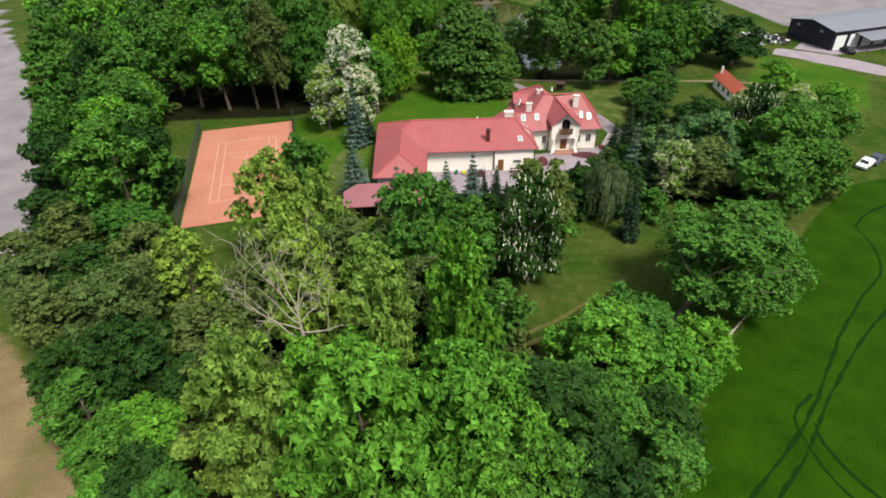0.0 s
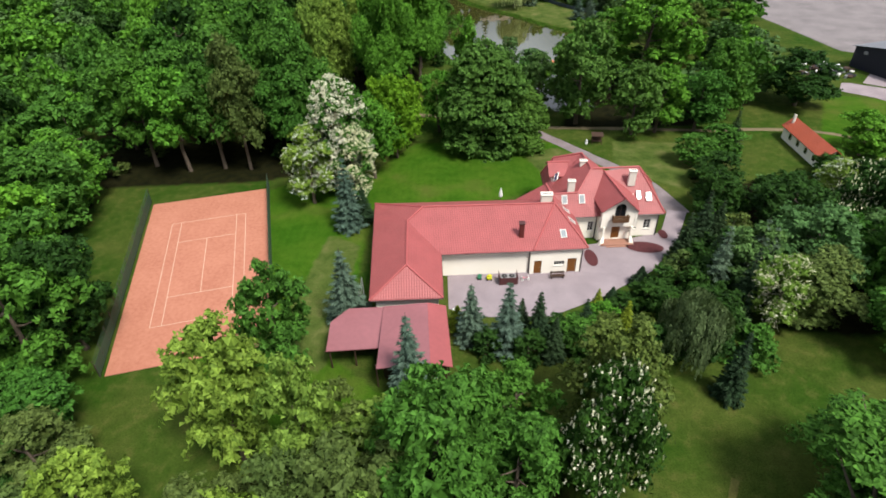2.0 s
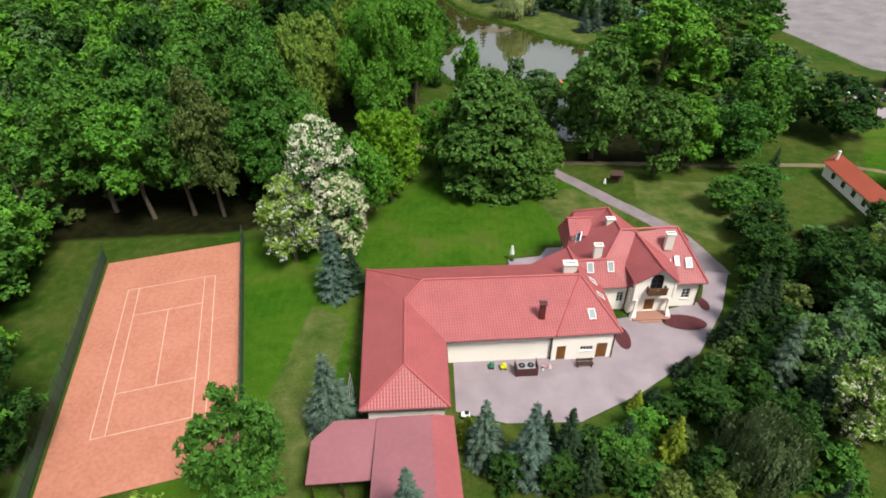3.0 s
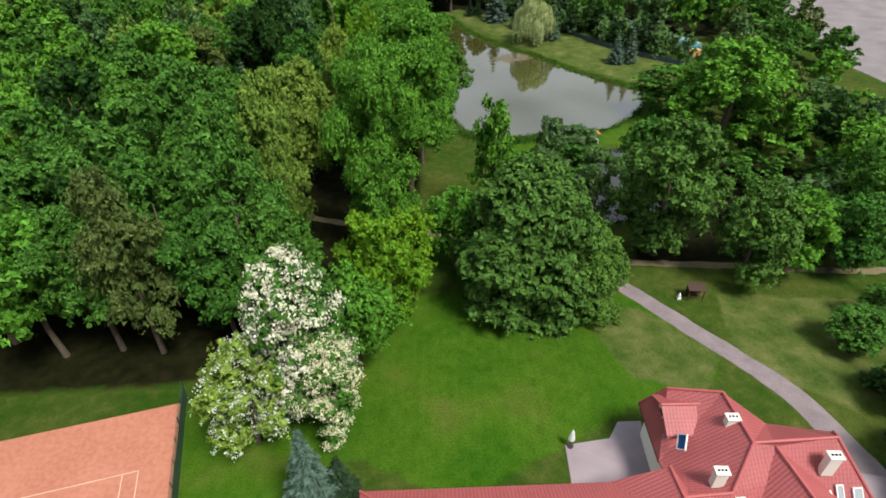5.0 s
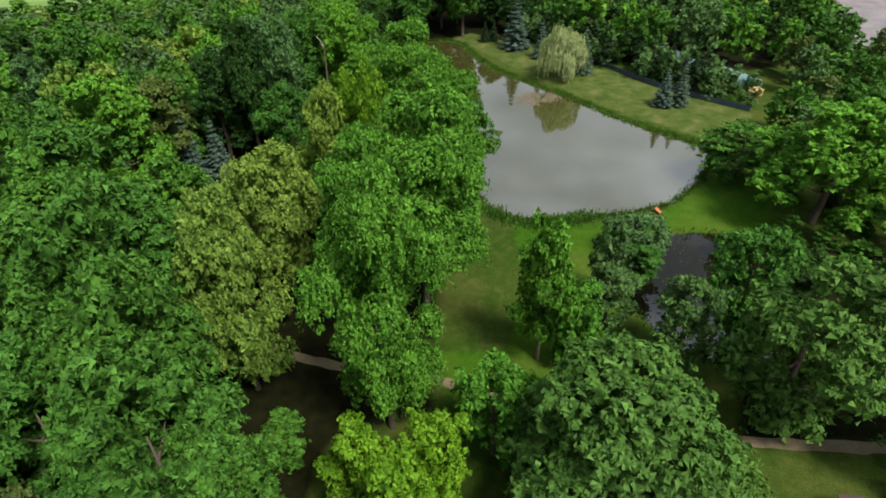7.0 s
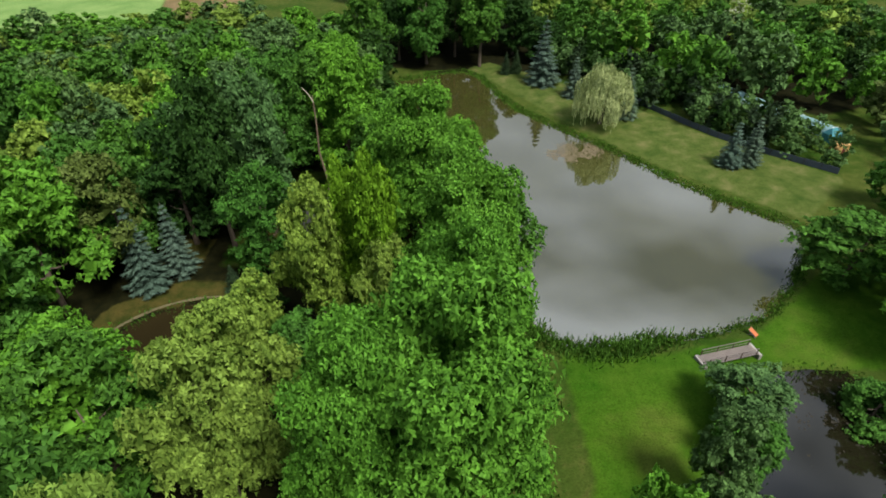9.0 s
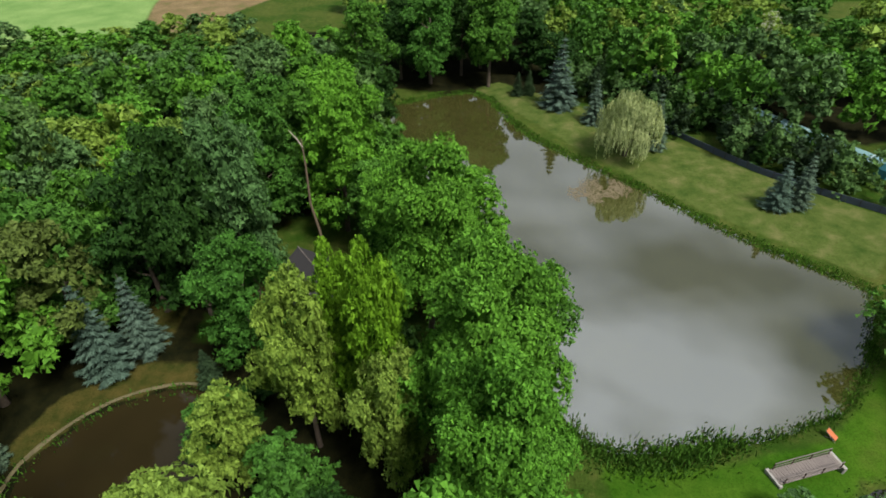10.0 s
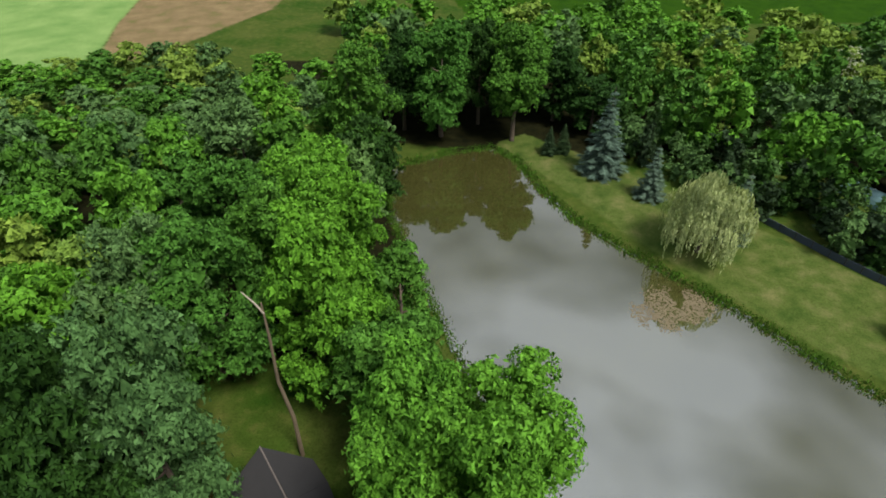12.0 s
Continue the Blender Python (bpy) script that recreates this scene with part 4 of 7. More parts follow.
sp("back_wall", box(-14.4, 70.2, -0.2, -3.4, 70.4, 3.55), M_DARKWOOD)
sp("side_wall", box(-9.9, 65.2, -0.2, -9.75, 70.2, 3.6), M_DARKWOOD)
sp("plank_wall", box(-9.6, 63.2, -0.2, -2.8, 63.35, 3.4), M_DARKWOOD)
for k in range(14):
    sp("plank", box(-9.5 + k * 0.48, 63.06, -0.1, -9.06 + k * 0.48, 63.1995, 3.3), M_DARKWOOD)


# ---- trees ----
rng = np.random.default_rng(7)


def unit(v):
    return v / (np.linalg.norm(v, axis=-1, keepdims=True) + 1e-9)


def leaf_quads(pos, nrm, size, droop=0.35, narrow=0.34, wild=0.46, r=rng):
    """Pointed leaf sprays at the points, facing along the normals."""
    n = len(pos)
    nrm = unit(unit(nrm) + wild * r.normal(size=(n, 3)))
    axis_v = unit(np.cross(nrm, r.normal(size=(n, 3))) + np.array([0, 0, -droop]))
    side = unit(np.cross(nrm, axis_v))
    s = (size * r.uniform(0.6, 1.4, n))[:, None]
    return np.stack([pos - axis_v * s * 0.5 - side * s * narrow, pos - axis_v * s * 0.35 + side * s * narrow, pos + axis_v * s * 0.7], 1)


def crown_points(blobs, count, r=rng, per=18, tuft=0.5):
    """Leaf tufts spread over the outer skin of many overlapping lobes, with their normals."""
    c, rad = blobs[:, :3], blobs[:, 3]
    n = count // per + 1
    w = rad ** 2
    which = r.choice(len(c), size=int(n * 3), p=w / w.sum())
    d = unit(r.normal(size=(len(which), 3)) + np.array([0, 0, 0.75]))
    reach = np.where(r.uniform(size=len(which)) < 0.12, r.uniform(1.05, 1.42, len(which)), r.uniform(0.78, 1.1, len(which)))
    p = c[which] + d * (rad[which] * reach)[:, None] * np.array([1, 1, 0.8])
    keep = np.ones(len(p), bool)
    for i in range(len(c)):
        q = (p - c[i]) / np.array([1, 1, 0.85])
        keep &= (np.linalg.norm(q, axis=1) > rad[i] * 0.75) | (which == i)
    p, d = p[keep][:n], d[keep][:n]
    size = tuft * r.uniform(0.5, 1.4, len(p))
    off = r.normal(size=(len(p), per, 3)) * size[:, None, None] * np.array([0.6, 0.6, 0.28])
    off[:, :, 2] -= 0.35 * (off[:, :, 0] ** 2 + off[:, :, 1] ** 2) / (size[:, None] + 1e-6)
    pts = p[:, None, :] + off
    nrm = np.repeat((d * 0.7 + np.array([0, 0, 0.55]))[:, None, :], per, 1) + off * 1.2
    return pts.reshape(-1, 3)[:count], nrm.reshape(-1, 3)[:count]


def lobes(shape, r):
    """Lobes of a crown of radius 1 and height 1 (its base at 0), by habit."""
    n, mid, lo, hi, rmin, rmax = {"round": (36, 0.40, 0.5, 0.92, 0.18, 0.32), "tall": (40, 0.42, 0.35, 0.95, 0.15, 0.31), "bush": (22, 0.3, 0.2, 0.8, 0.22, 0.4), "dome": (76, 0.34, 0.62, 0.92, 0.2, 0.3)}[shape]
    out = []
    for i in range(n):
        a, z = r.uniform(0, 2 * math.pi), (i + r.uniform(0.1, 0.9)) / n
        env = math.sqrt(max(0.03, 1 - ((z - mid) / (0.68 if shape == "dome" else 0.62)) ** 2))
        k = env * r.uniform(lo, hi) * (1.0 + (0.1 if shape == "dome" else 0.24) * math.sin(3 * a + 5 * z + i % 3))
        out.append((math.cos(a) * k, math.sin(a) * k, (0.0 if shape == "dome" else 0.06) + 0.88 * z, r.uniform(rmin, rmax) * (0.75 + 0.4 * env)))
    return np.array(out)


def trunk_mesh(name, height, radius, crown_base, spread, r, limbs=7, material=None, lean=0.03):
    bm = bmesh.new()
    top = Vector((r.normal() * lean * height, r.normal() * lean * height, height * 0.66))
    pts = [Vector((0, 0, -0.4)), Vector((0, 0, 0.3)), top * 0.33 + Vector((r.normal() * 0.1, r.normal() * 0.1, 0)), top * 0.66, top]
    tube_into(bm, pts, [radius * 1.5, radius * 1.1, radius * 0.85, radius * 0.55, radius * 0.15], 8)
    for i in range(limbs):
        z = crown_base + (height * 0.6 - crown_base) * (i + 0.3) / limbs
        f = z / (height * 0.66)
        base = top * f
        a = i * 2.4 + r.uniform(-0.4, 0.4)
        ln = spread * r.uniform(0.6, 0.9)
        tip = base + Vector((math.cos(a) * ln, math.sin(a) * ln, ln * r.uniform(0.25, 0.6)))
        midp = base.lerp(tip, 0.5) + Vector((0, 0, -0.08 * ln))
        tube_into(bm, [base, midp, tip], [radius * 0.42, radius * 0.26, radius * 0.07], 6)
    me = bpy.data.meshes.new(name)
    bm.to_mesh(me)
    bm.free()
    me.shade_smooth()
    me.materials.append(material or M_BARK)
    return me


def clusters(blobs, r, per=8):
    """Smaller leaf clusters that stand out from the upper skin of each lobe."""
    out = []
    for x, y, z, rad in blobs:
        d = unit(r.normal(size=(per, 3)) + np.array([0, 0, 0.7]))
        out.append(np.concatenate([np.array([x, y, z]) + d * rad * r.uniform(0.5, 0.78, (per, 1)) * np.array([1, 1, 0.85]), rad * r.uniform(0.38, 0.6, (per, 1))], 1))
    return np.concatenate(out)


def thicket(blobs, r, coarse=False):
    """The dense leaves inside each lobe: broad sprays at all angles, well below its skin."""
    n = 8 if coarse else 26
    c, rad = np.repeat(blobs[:, :3], n, 0), np.repeat(blobs[:, 3], n)
    d = unit(r.normal(size=(len(c), 3)))
    p = c + d * (rad * r.uniform(0.3, 0.62, len(c)))[:, None] * np.array([1, 1, 0.8])
    return leaf_quads(p, d, rad * (0.85 if coarse else 0.5), 0.2, 0.5, 0.5, r)


PROTO = {}
QUADS = {}
TREES = []


def broadleaf(kind, shape, variant, leaves, size, base=0.22, blossom=0, candle=False):
    """A prototype of radius 1 in plan and height 1, as meshes at 5 m x 15 m."""
    key = (kind, shape, variant)
    if key in PROTO:
        return PROTO[key]
    r = np.random.default_rng(sum(map(ord, kind + shape)) * 7 + variant)
    R, Ht = 5.0, 15.0
    b = lobes(shape, r)
    cb = base * Ht
    ch = Ht - cb
    blobs = np.stack([b[:, 0] * R * 0.86, b[:, 1] * R * 0.86, cb + b[:, 2] * ch * 0.9, b[:, 3] * R], 1)
    skin = blobs if leaves < 3000 or shape == "dome" else np.concatenate([blobs, clusters(blobs, r)])
    p, d = crown_points(skin, leaves, r, 14, 0.22 if shape == "dome" else 0.34 if size > 0.25 else 0.28)
    q4 = leaf_quads(p, d, size, droop=1.6 if kind == "willow" else 0.35, narrow=0.24 if kind == "willow" else 0.34, r=r)
    q4 = np.concatenate([q4, thicket(blobs, r, leaves < 3000)])
    QUADS[key] = q4
    crown = quads("crown", q4)
    crown.materials.append(LEAF[kind])
    tr = trunk_mesh("trunk", Ht, 0.3, cb + 0.1 * ch, R * 0.46, r)
    fl = None
    if blossom:
        pb, db = crown_points(np.concatenate([blobs[:, :3], blobs[:, 3:4] * 1.06], 1), blossom // (6 if candle else 1), r, 1 if candle else 12, 0.32)
        if candle:
            up = db[:, 2] > 0.1
            pb = pb[up]
            pb = (pb[:, None, :] + np.linspace(0, 0.42, 6)[None, :, None] * np.array([0, 0, 1]) + r.normal(size=(len(pb), 6, 3)) * 0.035).reshape(-1, 3)
            q4 = leaf_quads(pb, np.stack([r.normal(size=len(pb)), r.normal(size=len(pb)), 0.3 * np.ones(len(pb))], 1), 0.17, narrow=0.55, r=r)
        else:
            gate = np.array([noise.noise(Vector(v) * 0.4) for v in pb]) > -0.2
            q4 = leaf_quads(pb[gate], db[gate], size * 0.38, narrow=0.5, droop=0.8, wild=0.6, r=r)
        fl = quads("blossom", q4)
        fl.materials.append(LEAF["blossom"])
    PROTO[key] = (crown, tr, fl, R, Ht)
    return PROTO[key]


def needle_tree(kind, variant, per=12):
    key = (kind, "conifer", variant)
    if key in PROTO:
        return PROTO[key]
    r = np.random.default_rng(sum(map(ord, kind)) + 31 * variant)
    R, Ht = 3.0, 12.0
    tiered = kind == "blue_spruce"
    levels = 14 if tiered else 18
    P, T, S = [], [], []
    for i in range(levels):
        f = (i + 0.3) / levels
        reach = R * (1 - f) ** 0.9 * (1 - 0.25 * max(0, 0.12 - f) / 0.12) + 0.12
        n = max(5, int(per * (1 - 0.55 * f)))
        for k in range(n):
            z0 = 0.5 + (Ht - 0.7) * (f + r.uniform(-1, 1) * (0.12 if tiered else 0.22) / levels)
            a = 2 * math.pi * (k + r.uniform(-0.35, 0.35)) / n + i * 0.7
            ln = reach * r.uniform(0.72, 1.12)
            segs = max(3, int(ln / 0.24))
            for s in range(segs):
                t = (s + 0.6) / segs
                zz = z0 - 0.62 * ln * t + 0.4 * ln * t * t
                for side in (-1, -0.5, 0, 0.5, 1):
                    off = side * 0.27 * ln * (1 - 0.8 * t) + r.normal() * 0.05
                    x = math.cos(a) * ln * t - math.sin(a) * off
                    y = math.sin(a) * ln * t + math.cos(a) * off
                    P.append((x, y, zz - abs(off) * 0.3 + r.normal() * 0.05))
                    b = a + side * 0.8
                    T.append((math.cos(b), math.sin(b), -0.3 + 0.2 * t))
                    S.append(0.46 * (0.7 + 0.5 * (1 - f)))
    P, T, S = np.array(P), unit(np.array(T)), np.array(S)[:, None]
    side = unit(np.cross(T, np.array([0, 0, 1.0]) + (0.25 if tiered else 0.45) * r.normal(size=P.shape)))
    q4 = np.stack([P - T * S * 0.5 + side * S * 0.26, P - T * S * 0.5 - side * S * 0.26, P + T * S * 0.85 + np.array([0, 0, -0.04])], 1)
    tip = np.array([[[-0.08, 0, Ht - 0.9], [0.08, 0, Ht - 0.9], [0, 0, Ht + 0.25]]])
    crown = quads("crown", np.concatenate([q4, tip]))
    crown.materials.append(LEAF[kind])
    bm = tube([(0, 0, -0.3), (0, 0, Ht * 0.5), (0, 0, Ht)], [0.2, 0.12, 0.02], 7)
    tr = bpy.data.meshes.new("trunk")
    bm.to_mesh(tr)
    bm.free()
    tr.materials.append(M_BARK)
    PROTO[key] = (crown, tr, None, R, Ht)
    return PROTO[key]


NAMES = {
    "linden": ("tree", "full linden tree with mid-green leaves", "tree"), "bright": ("tree", "bright green leafy deciduous tree", "tree"), "lime": ("tree", "small tree with fresh lime-green leaves", "tree"),
    "yellow": ("tree", "yellowish-green leafy deciduous tree", "tree"), "olive": ("tree", "olive-brown leafy deciduous tree", "tree"), "dark": ("tree", "dark green leafy deciduous tree", "tree"),
    "pale": ("linden_tree", "broad linden tree with pale green leaves on the lawn", "tree"), "oak": ("tree", "oak with bluish-green leaves", "tree"), "willow": ("weeping_willow", "silvery weeping willow on the pond meadow", "willow"),
    "spruce": ("spruce", "dark green spruce with drooping branches", "spruce"), "blue_spruce": ("blue_spruce", "blue-grey spruce with layered branches", "spruce"), "golden": ("golden_conifer", "small golden yellow garden conifer", "conifer"),
}


def plant(proto, kind, x, y, height, radius, turn=None, label=None, name=None, group=""):
    crown, tr, fl, R, Ht = proto
    nm, lab, cat = NAMES[kind]
    if name == "shrub":
        cat = name
    e = thing(name or nm, (x, y, land1(x, y) - 0.05), label or lab, cat, group)
    e.matrix_basis = pose(x, y, land1(x, y) - 0.05, 0, 0, rng.uniform(0, 360) if turn is None else turn) @ Matrix.Diagonal((radius / R, radius / R, height / Ht, 1))
    part("trunk", tr, None, e)
    part("crown", crown, None, e)
    if fl:
        part("blossom", fl, None, e, "white flower clusters")
    TREES.append((x, y, radius))
    return e


def T(kind, shape, x, y, h, r, base=0.12, fine=False, closest=False, **kw):
    v = int(rng.integers(0, 2))
    if shape == "conifer":
        return plant(needle_tree(kind, v), kind, x, y, h, r, **kw)
    r *= 1.16
    if shape == "dome":
        return plant(broadleaf(kind, shape, 60, 42000, 0.31, 0.0), kind, x, y, h, r, **kw)
    if closest:
        return plant(broadleaf(kind, shape, 90, 44000, 0.2, base), kind, x, y, h, r, **kw)
    if fine:
        return plant(broadleaf(kind, shape, v + 50, 15500, 0.315, base), kind, x, y, h, r, **kw)
    if r < 5.0:
        return plant(broadleaf(kind, shape, v, 6800, 0.43, base), kind, x, y, h, r, **kw)
    return plant(broadleaf(kind, shape, v + 10, 9000, 0.41, base), kind, x, y, h, r, **kw)


# kind, habit, x, y, height, crown radius
for row in (
    # south belt, beneath the start of the flight
    ("yellow", "tall", -13, 36, 22.5, 4.4), ("yellow", "round", -7, 39.5, 16, 3.8), ("olive", "round", -18.5, 29, 12, 4.2), ("yellow", "round", -4.4, 29, 21, 3.2),
    ("bright", "round", -3.8, 18, 22.5, 5.3), ("bright", "round", 2.4, 21.5, 19, 4.8), ("bright", "round", -8.6, 23.4, 17, 3.8), ("dark", "round", 12.5, 25, 11, 5.4), ("bright", "round", 17, 34, 10.5, 5.0), ("linden", "round", 20.5, 39, 8.5, 4.2), ("bright", "round", 23, 31.5, 8.6, 4.0), ("linden", "round", 14, 27, 10, 4.8), ("dark", "round", 20.5, 26, 7.6, 3.6), ("linden", "round", 8.5, 18.5, 11, 4.8), ("dark", "round", 14, 18.5, 9.5, 4.2), ("bright", "round", 27.2, 34.6, 8, 3.6), ("linden", "round", 18.8, 22, 8.6, 3.7), ("bright", "round", 6.2, 20.5, 14.5, 4.2), ("yellow", "round", -12.8, 19, 22.5, 3.7), ("yellow", "round", -16, 21, 15, 3.6),
    ("linden", "round", -3.5, 48, 18.6, 5.0), ("bright", "tall", 2.8, 31, 24, 3.2), ("linden", "round", 3.4, 49, 12, 4.0), ("olive", "round", -10, 46, 14, 4), ("olive", "tall", -14, 45, 13, 3.5), ("olive", "round", -1, 41, 12, 3.5),
    ("olive", "round", 12.4, 56.5, 16, 4.4), ("yellow", "round", -21.9, 53.4, 18.8, 4.1), ("linden", "tall", -20.7, 64, 16.4, 3.7, 0.0), ("yellow", "round", -14.4, 50.2, 18, 3.2), ("olive", "round", -13, 55, 9, 3),
    # western belt
    ("linden", "round", -46, 62, 19.6, 6), ("linden", "round", -43.5, 55.5, 10, 4.5), ("yellow", "round", -50.5, 55, 10.5, 4), ("dark", "tall", -45.2, 67.5, 17, 4.4), ("linden", "round", -50, 71, 17, 5.5),
    ("olive", "round", -38, 50, 10, 4.2), ("dark", "round", -44, 46, 9, 4.5), ("yellow", "round", -49.5, 45.5, 8.5, 4.2), ("olive", "round", -35, 42, 9.5, 4.4), ("olive", "round", -32.8, 36, 14, 4.6), ("dark", "round", -31, 31.4, 11, 4.0),
    ("bright", "round", -27, 25, 6.5, 3.6), ("olive", "round", -43.6, 38.6, 10, 3.8), ("dark", "round", -37.6, 31, 8, 3.4), ("linden", "round", -33, 26.2, 8.5, 3.4), ("linden", "round", -28.6, 21.6, 7.5, 3.4), ("bright", "round", -25.4, 16.6, 7, 3.2), ("dark", "round", -23.6, 18.4, 8.5, 3.4), ("linden", "round", -20.4, 15.6, 9, 3.2), ("bright", "round", -57, 80, 16, 5.5), ("linden", "round", -62, 90, 17, 6), ("dark", "round", -60, 70, 13, 5), ("bright", "round", -63, 97, 15, 5.5), ("linden", "round", -66, 107, 18, 6),
    ("dark", "round", -57, 60, 9, 4), ("yellow", "round", -56, 50, 8, 3.6), ("olive", "round", -26.5, 38, 8, 3.6), ("dark", "round", -24, 31, 6.5, 3.2), ("olive", "round", -22, 45, 9, 3.4),
    # behind the court
    ("olive", "tall", -39.2, 111.6, 25.4, 4.2, 0.2), ("linden", "tall", -44, 112, 20, 4.6, 0.27), ("bright", "tall", -50, 111, 20, 5, 0.27), ("linden", "tall", -57, 113, 20, 5.2, 0.27), ("linden", "tall", -31, 113, 19, 4.2, 0.27), ("linden", "round", -34.4, 125, 27, 5.2), ("linden", "round", -30, 117.2, 25.8, 5.2),
    ("linden", "round", -25.6, 116.6, 19, 3.6), ("linden", "tall", -49, 128, 21.5, 5.4), ("linden", "round", -40, 136, 27.5, 6.2), ("linden", "tall", -41, 121, 21, 5), ("linden", "tall", -57, 124, 19, 5), ("linden", "tall", -64, 120, 19, 5.5),
    ("yellow", "tall", -31, 147.6, 22.6, 3.8), ("yellow", "tall", -30.4, 134.6, 27, 3.8, 0.02), ("bright", "round", -12.8, 144.6, 30.4, 6.5, 0.3), ("bright", "tall", -15.8, 130, 31.2, 4.7), ("bright", "round", -18.8, 143.4, 27.4, 4.4), 
    ("lime", "round", -13.3, 115.8, 17, 3.3), ("lime", "round", -17.0, 120, 14.8, 3.0), ("lime", "round", -11.6, 121.8, 14.4, 3.0), ("bright", "round", -6, 127, 13.5, 3.6), ("linden", "round", -25.5, 127, 5, 2.4), ("dark", "round", -28, 120.5, 7, 3),
    # great linden on the lawn and its neighbours
    ("pale", "dome", 2.6, 121.2, 22.4, 7.3, 0.0), ("pale", "dome", 9.6, 120.2, 13.6, 4.0, 0.0), ("bright", "tall", -0.4, 138.8, 21, 3.1, 0.04), ("bright", "round", 3, 139, 12.5, 2.8), ("oak", "tall", 9, 148.4, 13.6, 2.3), ("oak", "round", 8, 144, 10, 3.0),
    ("oak", "round", 14.5, 138.5, 13.5, 3.4), ("pale", "round", 21.4, 130.4, 22.2, 6.0), ("linden", "round", 23, 143.6, 17.8, 4.2), ("pale", "round", 31.2, 125, 15.2, 4.3), ("bright", "round", 36, 126, 14.6, 4.2),
    ("linden", "round", 43.6, 126.6, 13.4, 4.4), ("linden", "tall", 49.6, 132.6, 17, 4.6), ("dark", "round", 68.6, 139, 12.5, 6.4), ("bright", "round", 43.6, 166, 20.6, 8.0, 0.04), ("linden", "round", 37.4, 179.5, 10.5, 5.6, 0.02), ("olive", "round", 55, 170, 15, 3.8), ("dark", "round", 32, 150, 9, 4),
    ("linden", "round", 29, 158, 6, 3),
    # east of the house
    ("dark", "round", 36, 95, 8.5, 3.6), ("dark", "round", 44, 90, 11, 5), ("linden", "round", 52.5, 77, 13.8, 6.2), ("oak", "round", 42, 80, 12.4, 5), ("olive", "round", 39, 73.5, 10.5, 4.6), ("oak", "round", 33.5, 78, 11, 3.6),
    ("dark", "round", 27, 70.4, 7.5, 2.8), ("linden", "round", 60, 86, 12, 5.4), ("linden", "round", 48, 68, 11, 5), ("dark", "round", 40, 104, 7, 3.6), ("linden", "round", 66, 90, 10, 4.6), ("linden", "round", 57.6, 73.6, 9.6, 4.4), ("bright", "round", 69.4, 116, 9, 4.2),
    ("linden", "round", 12, 68.5, 4.6, 2.2), ("dark", "round", 22, 74.4, 4.4, 2.4), ("dark", "round", 29, 78, 6, 2.8), ("bright", "round", 74, 104, 8, 4.4), ("linden", "round", 44.6, 116, 6.4, 3.2), ("linden", "round", 38.8, 113, 6, 3.0),
    # west shore of the great pond
    ("bright", "round", -16.8, 180.6, 26.5, 5.3), ("bright", "round", -13.6, 190.6, 18.6, 4.6), ("bright", "round", -20.4, 191, 20, 4.6), ("bright", "round", -12, 165.4, 26.4, 5.6), ("linden", "round", -8.8, 174.6, 18.6, 4.6), ("lime", "round", -21.2, 167.2, 26.6, 3.0), ("lime", "round", -24.6, 170.4, 24, 2.7), ("yellow", "round", -27, 167.6, 22.8, 3.4), ("yellow", "round", -19.5, 163.4, 19, 2.8),
    ("linden", "round", -36, 178.4, 18, 4.0), ("yellow", "round", -30, 151, 22.4, 4.2), ("bright", "round", -11.6, 156.4, 25.4, 4.4), ("olive", "round", -54.4, 178.6, 19.2, 4.6), ("dark", "round", -49, 186, 21, 5), ("oak", "round", -38.6, 188.8, 26, 4.5), ("dark", "round", -43.4, 185.4, 27, 4.6), ("bright", "round", -53, 199, 20, 5.4), ("linden", "round", -36, 213, 19.6, 5),
    ("linden", "round", -41.5, 204, 21.4, 5.4), ("bright", "round", -29.6, 203, 24, 5.0), ("linden", "round", -43, 221.5, 18, 5), ("bright", "round", -33.5, 222, 20, 5.4), ("oak", "round", -47.5, 237.5, 18.2, 5.2), ("oak", "round", -45, 203.4, 22.6, 4.6), ("bright", "round", -31, 215, 20.6, 4.8),
    ("bright", "round", -42.5, 149, 20.5, 5.4), ("linden", "round", -55, 150, 21, 6), ("linden", "round", -58, 160, 23, 6.2), ("bright", "round", -60, 172, 22, 6), ("linden", "round", -56, 182.6, 17.8, 5), ("linden", "round", -40, 148, 21, 5.4),
    ("linden", "round", -22.5, 196, 17, 4.6), ("linden", "round", -23, 208, 15, 4.2), ("dark", "round", -30, 236, 17, 4.6),
    # north end of the pond
    ("oak", "round", 15.2, 157.0, 8.4, 3.7, 0.0), ("linden", "round", 13.5, 152, 7, 3.0, 0.0), ("linden", "round", -35.6, 167.0, 9, 3.0, 0.0), ("yellow", "round", -32.8, 163.6, 14, 2.7, 0.0), ("linden", "round", -27.4, 160.2, 11.5, 3.2, 0.0), ("dark", "round", -24.0, 157.4, 9.5, 3.0, 0.0),
    ("linden", "tall", -33, 250.5, 22.4, 5.4), ("linden", "tall", -19.6, 260.8, 22, 5.6, 0.2), ("dark", "tall", -12.6, 266, 21, 4.6, 0.2), ("linden", "tall", -6.6, 259.8, 21.6, 5.4, 0.2), ("dark", "tall", -26.4, 263, 20, 4.6, 0.2), ("dark", "tall", -18, 272, 17, 5), ("dark", "tall", -8, 271, 17, 5), ("dark", "tall", 2, 268, 16, 5), ("dark", "round", 8, 262, 12, 4.4),
):
    if row[2] < -34 and row[3] < 105:
        row = ({"yellow": "olive"}.get(row[0], row[0]),) + row[1:]
